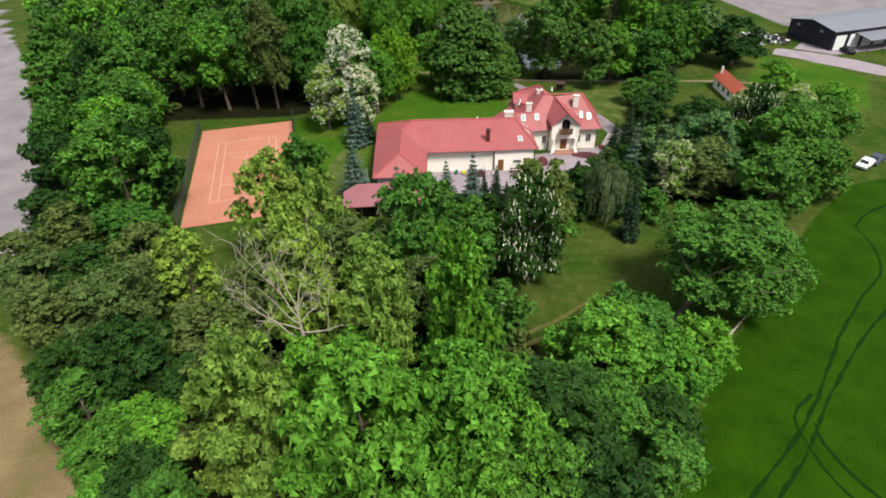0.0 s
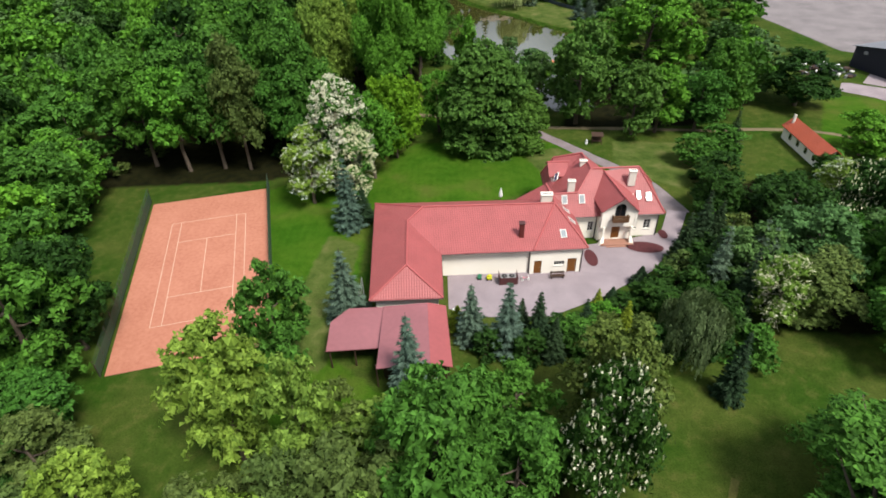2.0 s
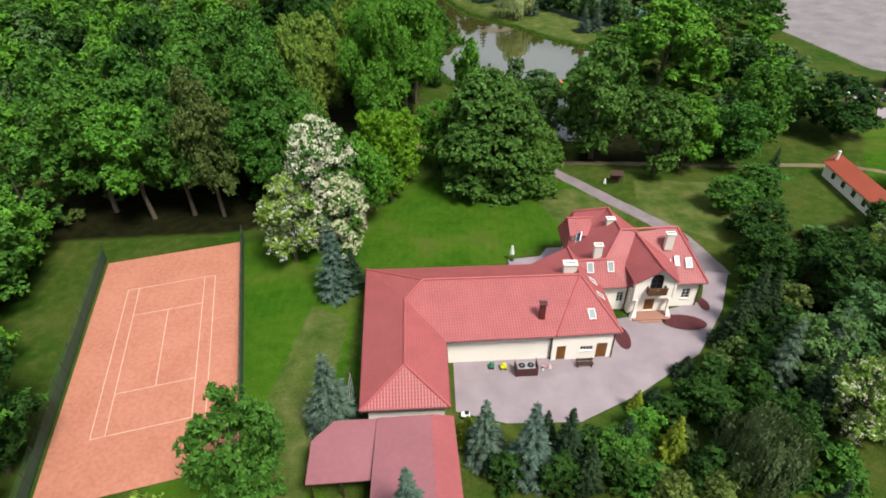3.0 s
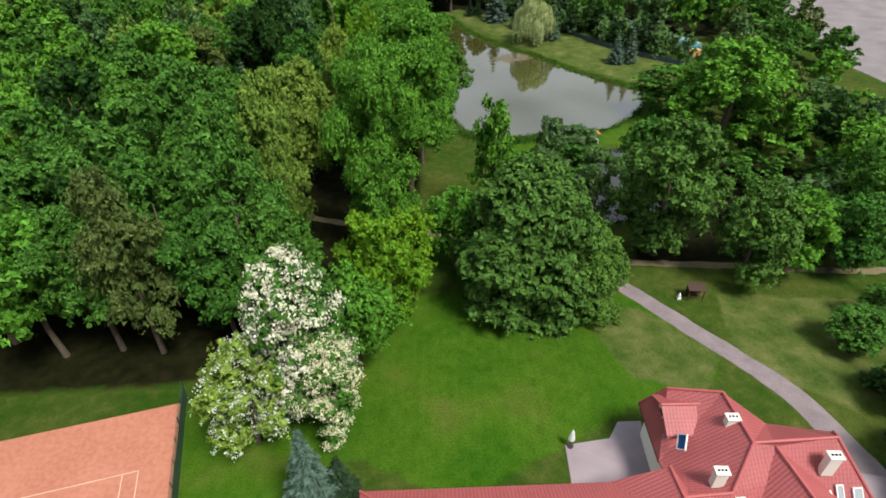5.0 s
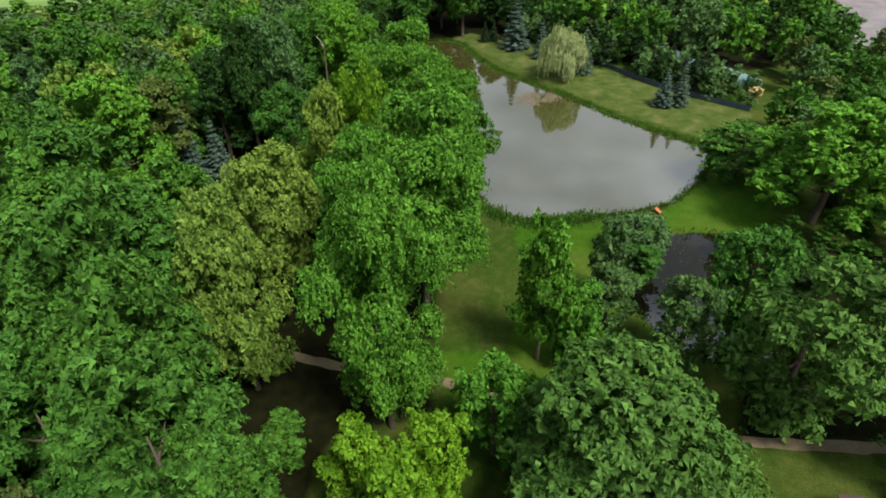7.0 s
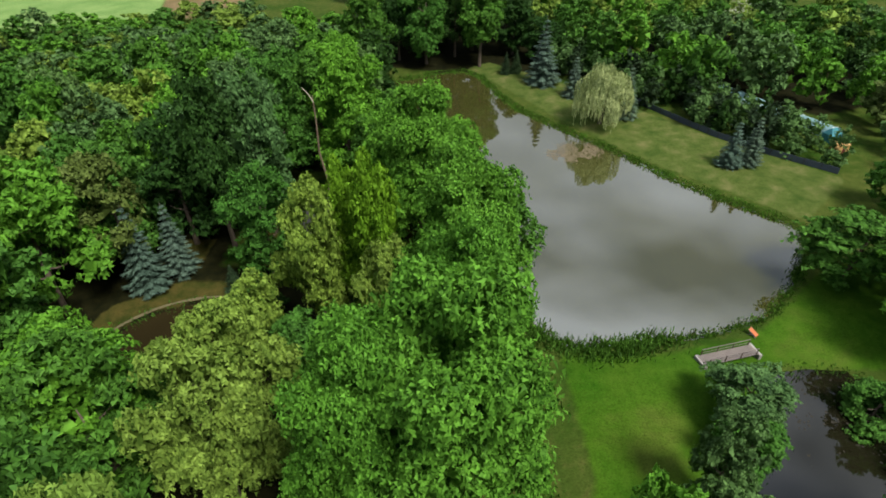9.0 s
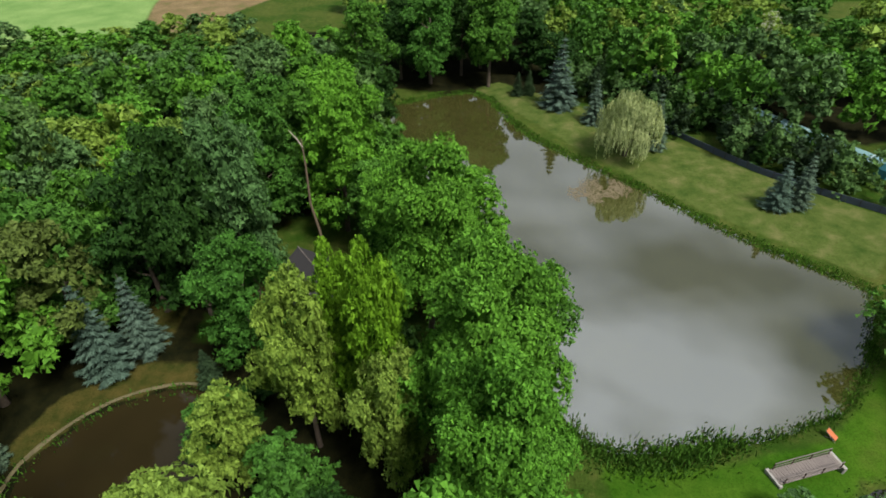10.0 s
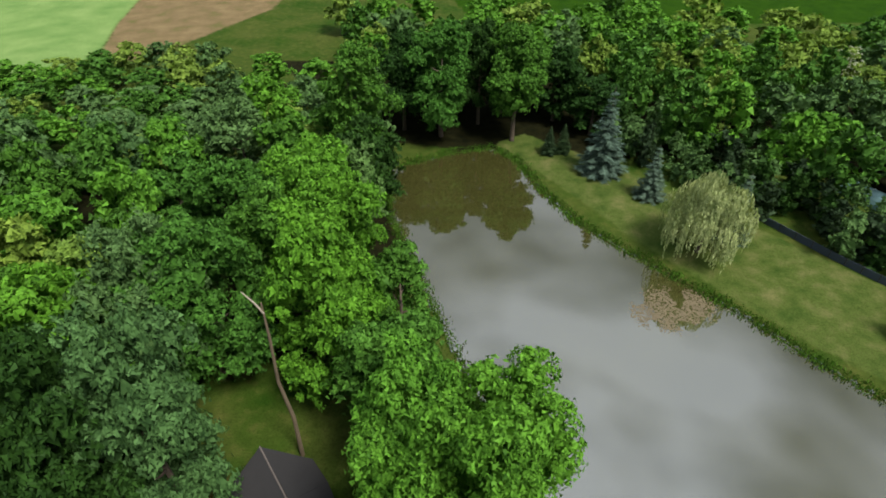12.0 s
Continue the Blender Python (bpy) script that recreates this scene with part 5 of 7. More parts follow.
    near = -46 < row[2] < -6 and row[3] > 110 and row[4] > 17.5
    T(*row, fine=near, closest=near and row[2] > -20 and row[4] > 24)

# shrubs and small trees round the yard
for kind, x, y, h, r in (
    ("dark", 17.5, 73.2, 4.2, 2.0), ("dark", 20.4, 74.6, 4.8, 2.2), ("dark", 23.4, 77.2, 5.2, 2.3), ("olive", 26.4, 79.4, 5.6, 2.4), ("dark", 29.0, 82.4, 5.0, 2.2), ("dark", 31.4, 86.0, 4.4, 2.0), ("dark", 33.2, 89.6, 4.6, 2.2), ("dark", 35.4, 92.6, 5.4, 2.4),
    ("dark", 22.4, 71.2, 5.8, 2.4), ("dark", 26.2, 75.0, 6.2, 2.6), ("dark", 30.2, 79.0, 6.4, 2.6), ("dark", 33.6, 83.4, 6.6, 2.6), ("olive", 36.4, 87.4, 6.0, 2.6), ("dark", 13.6, 70.0, 3.6, 1.8), ("bright", 15.4, 71.6, 4.0, 1.8), ("dark", 9.6, 69.6, 4.0, 1.8), ("dark", 58.5, 108, 5.0, 2.6), ("linden", 62, 111, 4.4, 2.4),
    ("dark", 1.6, 66.6, 4.6, 2.0), ("dark", 11.4, 66.8, 4.6, 2.2), ("linden", 14.4, 65.8, 4.0, 2.2), ("dark", 19.6, 66.8, 5.2, 2.4), ("olive", 18.4, 69.6, 3.4, 1.8), ("dark", 22.6, 67.4, 5.4, 2.4), ("dark", 26.6, 66.8, 5.8, 2.6), ("linden", 30.4, 66.4, 6.0, 2.6), ("linden", 17.0, 62.6, 3.6, 2.2), ("dark", 6.0, 66.0, 5.0, 2.2), ("dark", 36, 99.5, 3.6, 1.8), ("dark", 37.6, 107, 3.0, 1.6),
):
    plant(broadleaf(kind, "bush", 80, 2400, 0.6, 0.0), kind, x, y, h, r * 1.1, name="shrub", label={"dark": "dense dark green garden shrub", "linden": "dense mid-green garden shrub", "olive": "loose olive-green garden shrub", "bright": "bright green garden shrub"}[kind])

# flowering and special trees
T_BLOOM = broadleaf("linden", "round", 41, 8000, 0.4, 0.1, 30000)
plant(T_BLOOM, "linden", -20.8, 104.2, 21.2, 5.8, label="flowering locust tree thick with white blossom", name="flowering_locust")
plant(T_BLOOM, "linden", -18.4, 101.6, 14.5, 3.8, label="low white-blossomed locust tree by the lawn", name="flowering_locust")
T_BLOOM2 = broadleaf("yellow", "round", 43, 6000, 0.36, 0.12, 7000)
plant(T_BLOOM2, "yellow", -25.2, 100, 14.6, 4.6, label="yellowish locust tree flecked with white blossom", name="flowering_locust")
plant(broadleaf("bright", "round", 47, 6500, 0.37), "bright", -16.4, 108.2, 16.5, 4.4)
for x, y, h, rad in ((56, 98.5, 9, 4.4), (66, 101, 9, 4.4), (34.4, 72, 11.5, 3.6), (61, 279, 12, 4.6)):
    plant(T_BLOOM2, "yellow", x, y, h, rad, label="yellowish locust tree flecked with white blossom", name="flowering_locust")
CHESTNUT = broadleaf("dark", "tall", 45, 12000, 0.36, 0.1, 3800, True)
plant(CHESTNUT, "dark", 10.9, 50.6, 17.6, 4.4, label="dark horse chestnut with pale flower candles", name="horse_chestnut")
plant(CHESTNUT, "dark", 54, 91, 13, 4.6, label="dark tree with pale flower heads", name="horse_chestnut")
# conifers
for kind, x, y, h, r in (
    ("blue_spruce", -15, 72.5, 11, 3.2), ("blue_spruce", -18.2, 93.0, 12.2, 2.9), ("spruce", -16.2, 94.4, 6.4, 2.0), ("blue_spruce", -6.4, 60.2, 12.4, 3.0), ("blue_spruce", -0.2, 69.2, 8.4, 2.3), ("blue_spruce", 3.8, 67.4, 10.4, 2.6), ("spruce", 7.4, 69.0, 7.6, 1.9),
    ("spruce", 27.9, 83.4, 8.6, 2.2), ("spruce", 26.2, 61.4, 9.6, 1.9), ("spruce", 31.4, 73, 11, 2.0), ("blue_spruce", 29.4, 76.4, 11.6, 2.4), ("spruce", 48.4, 120, 7.2, 2.0), ("spruce", 21.5, 79, 3.2, 1.6), ("spruce", 17, 75, 3.2, 1.4), ("spruce", 5.6, 70.4, 5.4, 1.4),
    ("blue_spruce", -51.6, 176.8, 12.6, 3.1), ("blue_spruce", -48.6, 179.8, 11, 2.6), ("spruce", -40.2, 175.6, 5, 1.6), ("blue_spruce", -57.2, 165.4, 5.6, 1.8), ("blue_spruce", 7.0, 247.8, 14.7, 4.3), ("blue_spruce", 12.8, 240.1, 9.0, 2.7), ("blue_spruce", 21.4, 229.8, 10.6, 3.0), ("blue_spruce", 34.4, 209.6, 8.4, 2.6), ("blue_spruce", 38.0, 210.3, 9.0, 2.5),
    ("spruce", -0.6, 254.6, 5.2, 1.7), ("spruce", 1.8, 254.8, 5.6, 1.7), ("golden", 17.2, 69.4, 6.0, 1.6), ("spruce", 31.0, 86.4, 10.0, 2.2), ("spruce", 12.6, 69.2, 6.4, 1.5), ("blue_spruce", 34.2, 77.8, 11.6, 2.4), ("golden", 15.2, 74.4, 3.4, 1.0), ("spruce", 8.8, 66.2, 6.4, 1.6), ("spruce", 30.6, 80.4, 7.4, 2.0), ("spruce", 33.6, 87.6, 7.8, 2.0), ("blue_spruce", 36, 78.5, 10, 2.4), ("spruce", 27.6, 83.6, 5.6, 2.0), ("golden", -1.8, 71.0, 3.6, 1.6),
):
    T(kind, "conifer", x, y, h, r)


def weeping_tree(name, x, y, height, radius, kind, label, category, count=26):
    """Long leafy strands that hang in bunches from a low forked crown."""
    r = np.random.default_rng(77)
    e = thing(name, (x, y, land1(x, y) - 0.05), label, category)
    part("trunk", trunk_mesh("trunk", height * 0.95, 0.36, height * 0.2, radius * 0.5, r, 9), None, e)
    bunches = []
    for k in range(count):
        a, f = k * 2.4, math.sqrt((k + 0.5) / count)
        bunches.append((math.cos(a) * radius * 0.82 * f, math.sin(a) * radius * 0.82 * f, height * (0.97 - 0.36 * f * f) * r.uniform(0.76, 1.04), radius * r.uniform(0.18, 0.3)))
    P, D = [], []
    for bx, by, bz, br in bunches:
        for k in range(70):
            d = unit(np.array([r.normal(), r.normal(), abs(r.normal()) * 0.7]))
            p = np.array([bx, by, bz - br]) + d * br * np.array([1, 1, 0.9])
            out = unit(np.array([p[0] + d[0], p[1] + d[1], 0.0]))
            ln = min(p[2] - 0.5, r.uniform(0.14, 0.42) * height)
            n = max(4, int(ln / 0.34))
            for j in range(n):
                t = j / n
                P.append(p + out * 0.75 * t * (1.3 - t) + np.array([0, 0, -ln * t]) + r.normal(size=3) * 0.05)
                D.append(out * 0.8 + np.array([0, 0, 0.5]))
    P, D = np.array(P), np.array(D)
    me = quads("crown", leaf_quads(P, D, 0.42, droop=3.0, narrow=0.2, wild=0.35, r=r))
    me.materials.append(LEAF[kind])
    part("crown", me, None, e, "long hanging leaf strands")
    TREES.append((x, y, radius))


weeping_tree("weeping_willow", 15.8, 226.5, 13.0, 5.5, "willow", NAMES["willow"][1], "willow")
weeping_tree("weeping_birch", 23.6, 66.8, 10.6, 3.6, "birch", "grey-green birch with thin hanging branches", "birch", 16)


def open_tree(x, y, cx, cy, height, radius, kind, label):
    """A wide old tree on a leaning trunk that forks low, with an airy crown to one side."""
    z = land1(x, y) - 0.05
    e = thing("tree", (x, y, z), label, "tree")
    crown = broadleaf(kind, "round", 70, 20000, 0.29, 0.16)
    r = np.random.default_rng(5)
    dx, dy = cx - x, cy - y
    fork = Vector((dx * 0.35, dy * 0.35, height * 0.26))
    bm = tube([(-0.2, -0.2, -0.4), (0, 0, 0.3), fork * 0.6, fork], [0.62, 0.42, 0.34, 0.3], 9)
    part("trunk", bm, M_BARK, e)
    for i in range(9):
        a = i * 2 * math.pi / 9 + r.uniform(-0.3, 0.3)
        tip = Vector((dx + math.cos(a) * radius * 0.75, dy + math.sin(a) * radius * 0.75, height * r.uniform(0.5, 0.8)))
        mid = fork.lerp(tip, 0.5) + Vector((r.normal() * 0.5, r.normal() * 0.5, 0.6))
        part("limb", tube([fork, mid, tip], [0.22, 0.13, 0.04], 7), M_BARK, e)
    c = part("crown", crown[0], None, e)
    c.matrix_basis = Matrix.Translation((dx, dy, 0)) @ Matrix.Diagonal((radius / crown[3], radius / crown[3], height / crown[4], 1))
    TREES.append((cx, cy, radius))


open_tree(27.4, 43.2, 33.4, 46.4, 14.5, 8.8, "linden", "broad light-green tree with a dark leaning trunk")

# woods between and behind, planted by a spacing
KEEP_OUT = [HOUSE_PLOT, HUT_YARD, [(-43, 174), (-31, 174), (-31, 184), (-43, 184)], POND, POND_EAST, POND_WEST, CROP_ZONE] + LAWN_ZONES + MEADOW_LAWN + SOIL_ZONES + STRAW_ZONES + MEADOW_ZONES + [
    [(-56, 62), (-33, 60), (-33, 108), (-56, 104)], [(-39, 180), (-24, 178), (-24, 198), (-40, 200)], [(-56, 154), (-36, 154), (-37, 178), (-54, 178)],
    [(10, 32), (32, 44), (30, 58), (18, 60), (10, 44)], [(14, 110), (38, 96), (46, 104), (44, 120), (20, 126)], [(-36, 130), (-20, 130), (-20, 142), (-36, 146)],
    [(-36, 52), (-24, 46), (-24, 62), (-38, 64)], [(-14, 128), (-2, 128), (2, 150), (0, 166), (-12, 156)], [(20, 54), (32, 52), (40, 60), (30, 66), (22, 61)], [(56, 98), (100, 100), (110, 165), (80, 168), (60, 130)], [(53.4, 207), (60, 206), (62, 222), (54.5, 222)]]
MERGED = {"far_woods": [], "undergrowth": []}


def woods(poly, spacing, kinds, heights, radii, seed, base=0.15, shapes=("round", "tall"), far=False, shrub=False, close=0.62, hedge=False):
    """Plants a stretch of woodland; far woods and undergrowth are joined."""
    r = np.random.default_rng(seed)
    xs, ys = [p[0] for p in poly], [p[1] for p in poly]
    n = int((max(xs) - min(xs)) * (max(ys) - min(ys)) / spacing ** 2 * 3)
    px, py, rads = r.uniform(min(xs), max(xs), n), r.uniform(min(ys), max(ys), n), r.uniform(*radii, n)
    ok = inside(poly, px, py)
    for k in KEEP_OUT:
        ok &= signed(k, px, py) > rads * (0.5 if shrub else 0.75)
    for x, y, rad in zip(px[ok], py[ok], rads[ok]):
        tx = np.array(TREES)
        if np.any((x - tx[:, 0]) ** 2 + (y - tx[:, 1]) ** 2 < np.maximum(spacing * 0.7, close * (rad + tx[:, 2])) ** 2):
            continue
        h, kind, shape = r.uniform(*heights), kinds[int(r.integers(len(kinds)))], shapes[int(r.integers(len(shapes)))]
        v = int(r.integers(0, 2)) + 20
        if not (far or shrub):
            plant(broadleaf(kind, shape, v, 3200, 0.6, base), kind, x, y, h, rad)
            continue
        if hedge:
            shape, v = "bush", v + 30
            proto = broadleaf(kind, shape, v, 1100, 0.55, 0.0)
        elif shrub:
            shape = "bush"
            proto = broadleaf(kind, shape, v, 440, 0.95, 0.0)
        else:
            proto = broadleaf(kind, shape, v + 10, 1250, 0.8, base)
        m = np.array(pose(x, y, land1(x, y), 0, 0, r.uniform(0, 360)) @ Matrix.Diagonal((rad / proto[3], rad / proto[3], h / proto[4], 1)))
        q4 = QUADS[(kind, shape, v + (0 if shrub else 10))]
        MERGED["undergrowth" if shrub else "far_woods"].append((kind, q4 @ m[:3, :3].T + m[:3, 3]))
        TREES.append((x, y, rad))


MIXED = ("linden", "oak", "dark", "linden", "olive", "oak", "bright")
DEEP = ("linden", "dark", "linden", "bright", "oak")
woods([(-78, 104), (-42, 108), (-26, 112), (-24, 135), (-34, 150), (-40, 165), (-78, 165)], 6.8, ("linden", "bright", "dark", "linden"), (17, 23), (4.2, 5.8), 3)
woods([(-72, 66), (-60, 52), (-48, 42), (-44, 58), (-56, 70), (-58, 104), (-78, 104), (-76, 86)], 5.6, DEEP, (11, 17), (3.6, 5), 4)
woods([(-80, 165), (-34, 160), (-28, 178), (-24, 200), (-30, 232), (-36, 252), (-56, 238), (-86, 226)], 7.0, ("linden", "oak", "yellow", "oak", "bright", "linden"), (15, 20), (4.4, 5.8), 5)
woods([(-140, 236), (-86, 228), (-56, 240), (-36, 254), (-44, 282), (-96, 290), (-140, 276)], 6.4, ("bright", "oak", "linden", "yellow", "oak"), (6, 10), (3.8, 5.2), 24, far=True)
woods([(-40, 262), (-30, 250), (-28, 262), (12, 258), (40, 236), (62, 230), (60, 262), (20, 290), (-40, 300)], 7.0, ("oak", "linden", "oak", "yellow", "bright", "linden"), (12, 16), (4.2, 5.4), 6, far=True)
woods([(-40, 300), (20, 290), (60, 266), (110, 240), (90, 300), (40, 325), (-56, 322)], 9.0, ("bright", "yellow", "oak", "linden", "bright"), (9, 14), (5, 6.5), 7, far=True)
woods([(28, 56), (44, 60), (64, 80), (70, 96), (58, 97), (44, 102), (36, 88), (30, 74)], 5.4, ("dark", "oak", "dark", "linden"), (7, 11), (3.4, 4.6), 8)
woods([(42, 128), (58, 130), (72, 136), (72, 170), (60, 200), (52, 196), (50, 178), (52, 160), (44, 146)], 7.0, DEEP, (9, 15), (4.2, 5.6), 9, far=True)
woods([(-32, 20), (-20, 12), (14, 12), (18, 26), (16, 44), (6, 60), (-10, 58), (-30, 50), (-40, 44)], 5.2, ("olive", "yellow", "linden", "olive"), (8, 13), (3.4, 4.4), 10)
woods([(-78, 104), (-84, 102), (-118, 152), (-150, 200), (-150, 232), (-86, 226), (-80, 165)], 8.0, DEEP, (12, 17), (5, 6.4), 21, far=True)
woods([(-60, 44), (-46, 30), (-28, 16), (-20, 12), (-32, 34), (-46, 46), (-62, 56), (-74, 68)], 5.4, ("dark", "linden", "olive"), (6, 9), (3.6, 4.6), 22)
woods([(7, 261), (24.4, 236.8), (50.6, 206.6), (56, 212), (31, 245), (15, 270)], 3.0, ("oak", "dark", "oak", "spruce"), (7.0, 9.0), (2.4, 3.2), 11, shrub=True, close=0.42, hedge=True)
woods([(68, 238), (78, 234), (92, 240), (94, 258), (80, 268), (66, 256)], 6.0, ("linden", "dark", "oak"), (10, 14), (4, 5.4), 23, far=True)
woods([(60, 205), (75, 190), (92, 205), (88, 240), (64, 236)], 6.5, MIXED, (8, 14), (4, 5.4), 12, far=True)
woods([(-30, 14), (16, 14), (20, 40), (12, 60), (-8, 58), (-40, 50)], 4.2, ("dark", "olive", "linden"), (2.5, 5), (1.8, 2.8), 13, shrub=True, close=0.45)
woods([(-72, 106), (-34, 110), (-24, 118), (-26, 134), (-36, 150), (-34, 170), (-28, 182), (-26, 230), (-60, 240)], 7.0, ("dark", "dark", "olive"), (2, 4.5), (1.8, 3.0), 14, shrub=True, close=0.4)
woods([(18, 62), (34, 66), (46, 78), (50, 104), (40, 110), (34, 98), (30, 84), (20, 74)], 4.0, ("dark", "linden", "oak"), (2.5, 5), (1.8, 2.8), 15, shrub=True, close=0.42)
woods([(30, 140), (44, 132), (60, 150), (56, 176), (44, 178), (38, 162)], 4.5, ("dark", "linden"), (2.5, 5), (2, 3), 16, shrub=True, close=0.42)
woods([(-20, 160), (-7, 166), (-11, 190), (-19, 210), (-26, 206), (-24, 184)], 3.6, ("linden", "bright", "dark"), (3, 8), (2, 3.2), 17, shrub=True, close=0.42)
for name, label, cat in (("far_woods", "mixed green woodland closing the view beyond the pond", "woods"), ("undergrowth", "dense mixed green shrubs beneath the trees", "shrubs")):
    kinds = sorted({k for k, _ in MERGED[name]})
    arrays = [(kinds.index(k), q4) for k, q4 in MERGED[name]]
    me = quads(name, np.concatenate([q4 for _, q4 in arrays]))
    for k in kinds:
        me.materials.append(LEAF[k])
    me.polygons.foreach_set("material_index", np.concatenate([np.full(len(q4), i, np.int32) for i, q4 in arrays]))
    tagged(part(name, me, None), label, cat, kind="stuff")


# ---- things round the house ----
hv = thing("heat_pump", (4.7, 79.7, 0.45), "brown boxed outdoor heat pump with two fans", "heat pump", turn=4)
part("plinth", box(-1.1, -0.7, 0, 1.1, 0.6, 0.1), M_PAVE, hv)
part("screen", box(-1.15, -0.85, 0.05, 1.15, -0.78, 1.15), M_GUTTER, hv, "brown slatted front screen")
for x in (-1.2, 1.14):
    part("screen", box(x, -0.85, 0.05, x + 0.06, 0.55, 1.35), M_GUTTER, hv)
part("casing", box(-1.0, -0.6, 0.1, 1.0, 0.35, 0.95, 0.04), M_PLASTIC, hv)
for x in (-0.48, 0.48):
    g = part("fan", tube([(x, -0.12, 0.95), (x, -0.12, 1.0)], 0.36, 18), M_BLACK, hv)
    part("hub", tube([(x, -0.12, 1.0), (x, -0.12, 1.03)], 0.1, 10), M_PLASTIC, g)

bn = thing("bench", (11.2, 80.4, 0.45), "dark wooden bench with slatted seat against the wall", "bench", turn=4)
for k in range(4):
    part("seat_slat", box(-0.95, -0.3 + k * 0.13, 0.42, 0.95, -0.2 + k * 0.13, 0.46), M_DARKWOOD, bn)
for k in range(2):
    part("back_slat", box(-0.95, 0.24, 0.58 + k * 0.17, 0.95, 0.28, 0.7 + k * 0.17), M_DARKWOOD, bn)
for x in (-0.8, 0.72):
    part("leg", box(x, -0.28, 0, x + 0.08, 0.3, 0.42), M_DARKWOOD, bn)
    part("back_post", box(x, 0.28, 0.42, x + 0.08, 0.34, 0.95), M_DARKWOOD, bn)

for nm, x, y, mat, lab, w in (("toy_slide", 1.0, 80.1, M_GREEN, "green plastic toy on the paving by the wall", 0.55), ("toy_car", 2.3, 80.0, M_YELLOW, "yellow plastic ride-on toy by the wall", 0.7)):
    t = thing(nm, (x, y, 0.46), lab, "toy")
    part("body", box(-w / 2, -0.3, 0.12, w / 2, 0.3, 0.5, 0.08), mat, t)
    part("seat", box(-0.15, -0.2, 0.5, 0.3, 0.2, 0.72, 0.06), mat, t)
    for wx in (-w / 2 + 0.1, w / 2 - 0.1):
        for wy in (-0.3, 0.26):
            part("wheel", tube([(wx, wy, 0.12), (wx, wy + 0.05, 0.12)], 0.12, 10), M_BLACK, t)
tr = thing("tricycle", (7.0, 79.9, 0.46), "small pink and white tricycle on the paving", "tricycle")
part("frame", tube([(-0.4, 0, 0.3), (0.1, 0, 0.35), (0.4, 0, 0.6)], 0.05, 6), M_PINK, tr)
part("seat", box(-0.4, -0.14, 0.36, -0.1, 0.14, 0.44, 0.03), M_PINK, tr)
part("handlebar", tube([(0.36, -0.25, 0.66), (0.36, 0.25, 0.66)], 0.025, 6), M_WHITE, tr)
for wx, wy in ((-0.4, -0.25), (-0.4, 0.2), (0.42, 0)):
    part("wheel", tube([(wx, wy, 0.17), (wx, wy + 0.05, 0.17)], 0.17, 12), M_WHITE, tr)
mw = thing("garden_machine", (-1.8, 73.6, 0.46), "small white and black garden machine on the yard", "mower")
part("body", box(-0.6, -0.3, 0.15, 0.3, 0.3, 0.5, 0.1), M_WHITE, mw)
part("engine", box(-0.2, -0.2, 0.5, 0.2, 0.2, 0.68, 0.05), M_BLACK, mw)
for wx in (-0.45, 0.2):
    for wy in (-0.36, 0.3):
        part("wheel", tube([(wx, wy, 0.15), (wx, wy + 0.06, 0.15)], 0.15, 10), M_BLACK, mw)

um = thing("folded_parasol", (4.75, 99.5, 0.46), "closed white parasol on a stand at the terrace edge", "parasol")
part("pole", tube([(0, 0, 0), (0, 0, 2.5)], 0.03, 8), M_PIPE, um)
part("base", tube([(0, 0, 0), (0, 0, 0.1)], 0.32, 14), M_PIPE, um)
bm = bmesh.new()
rings = []
for z, r in ((0.9, 0.14), (1.1, 0.26), (1.6, 0.21), (2.2, 0.12), (2.55, 0.03)):
    rings.append([bm.verts.new((math.cos(a) * r * (1 + 0.28 * (k % 2)), math.sin(a) * r * (1 + 0.28 * (k % 2)), z)) for k, a in enumerate(2 * math.pi * j / 16 for j in range(16))])
for r0, r1 in zip(rings, rings[1:]):
    for j in range(16):
        bm.faces.new((r0[j], r0[(j + 1) % 16], r1[(j + 1) % 16], r1[j]))
part("canopy", bm, M_WHITE, um)

fr = thing("ladder_frame", (-13.6, 75, 0.3), "tall pale metal frame leaning by the west wall", "frame", turn=93)
for x in (-1.6, 1.6):
    part("upright", tube([(x, 0, 0), (x, 0.1, 3.2)], 0.05, 6), M_PLASTIC, fr)
for z in (0.3, 1.2, 2.2, 3.1):
    part("crossbar", tube([(-1.6, 0.03 * z, z), (1.6, 0.03 * z, z)], 0.035, 6), M_PLASTIC, fr)

# ---- park ----
shel = thing("bench_shelter", (23.9, 121.2, land1(23.9, 121.2)), "small dark wooden shelter with a grey pent roof", "shelter", turn=-4)
part("roof", slab([(-1.35, -0.9, 2.05), (1.35, -0.9, 2.05), (1.35, 0.9, 2.35), (-1.35, 0.9, 2.35)], 0.08), M_DARKWOOD, shel)
for x in (-1.1, 1.1):
    for y in (-0.7, 0.7):
        part("post", box(x - 0.06, y - 0.06, -0.1, x + 0.06, y + 0.06, 2.0 + (0.24 if y > 0 else 0)), M_DARKWOOD, shel)
part("seat", box(-1.0, 0.1, 0.42, 1.0, 0.55, 0.48), M_DARKWOOD, shel)
part("backboard", box(-1.1, 0.62, 0.3, 1.1, 0.68, 1.6), M_DARKWOOD, shel)
part("rail", box(-1.1, -0.74, 0.75, 1.1, -0.68, 0.85), M_DARKWOOD, shel)
shel.matrix_basis = shel.matrix_basis @ Matrix.Diagonal((0.8, 0.8, 0.85, 1))
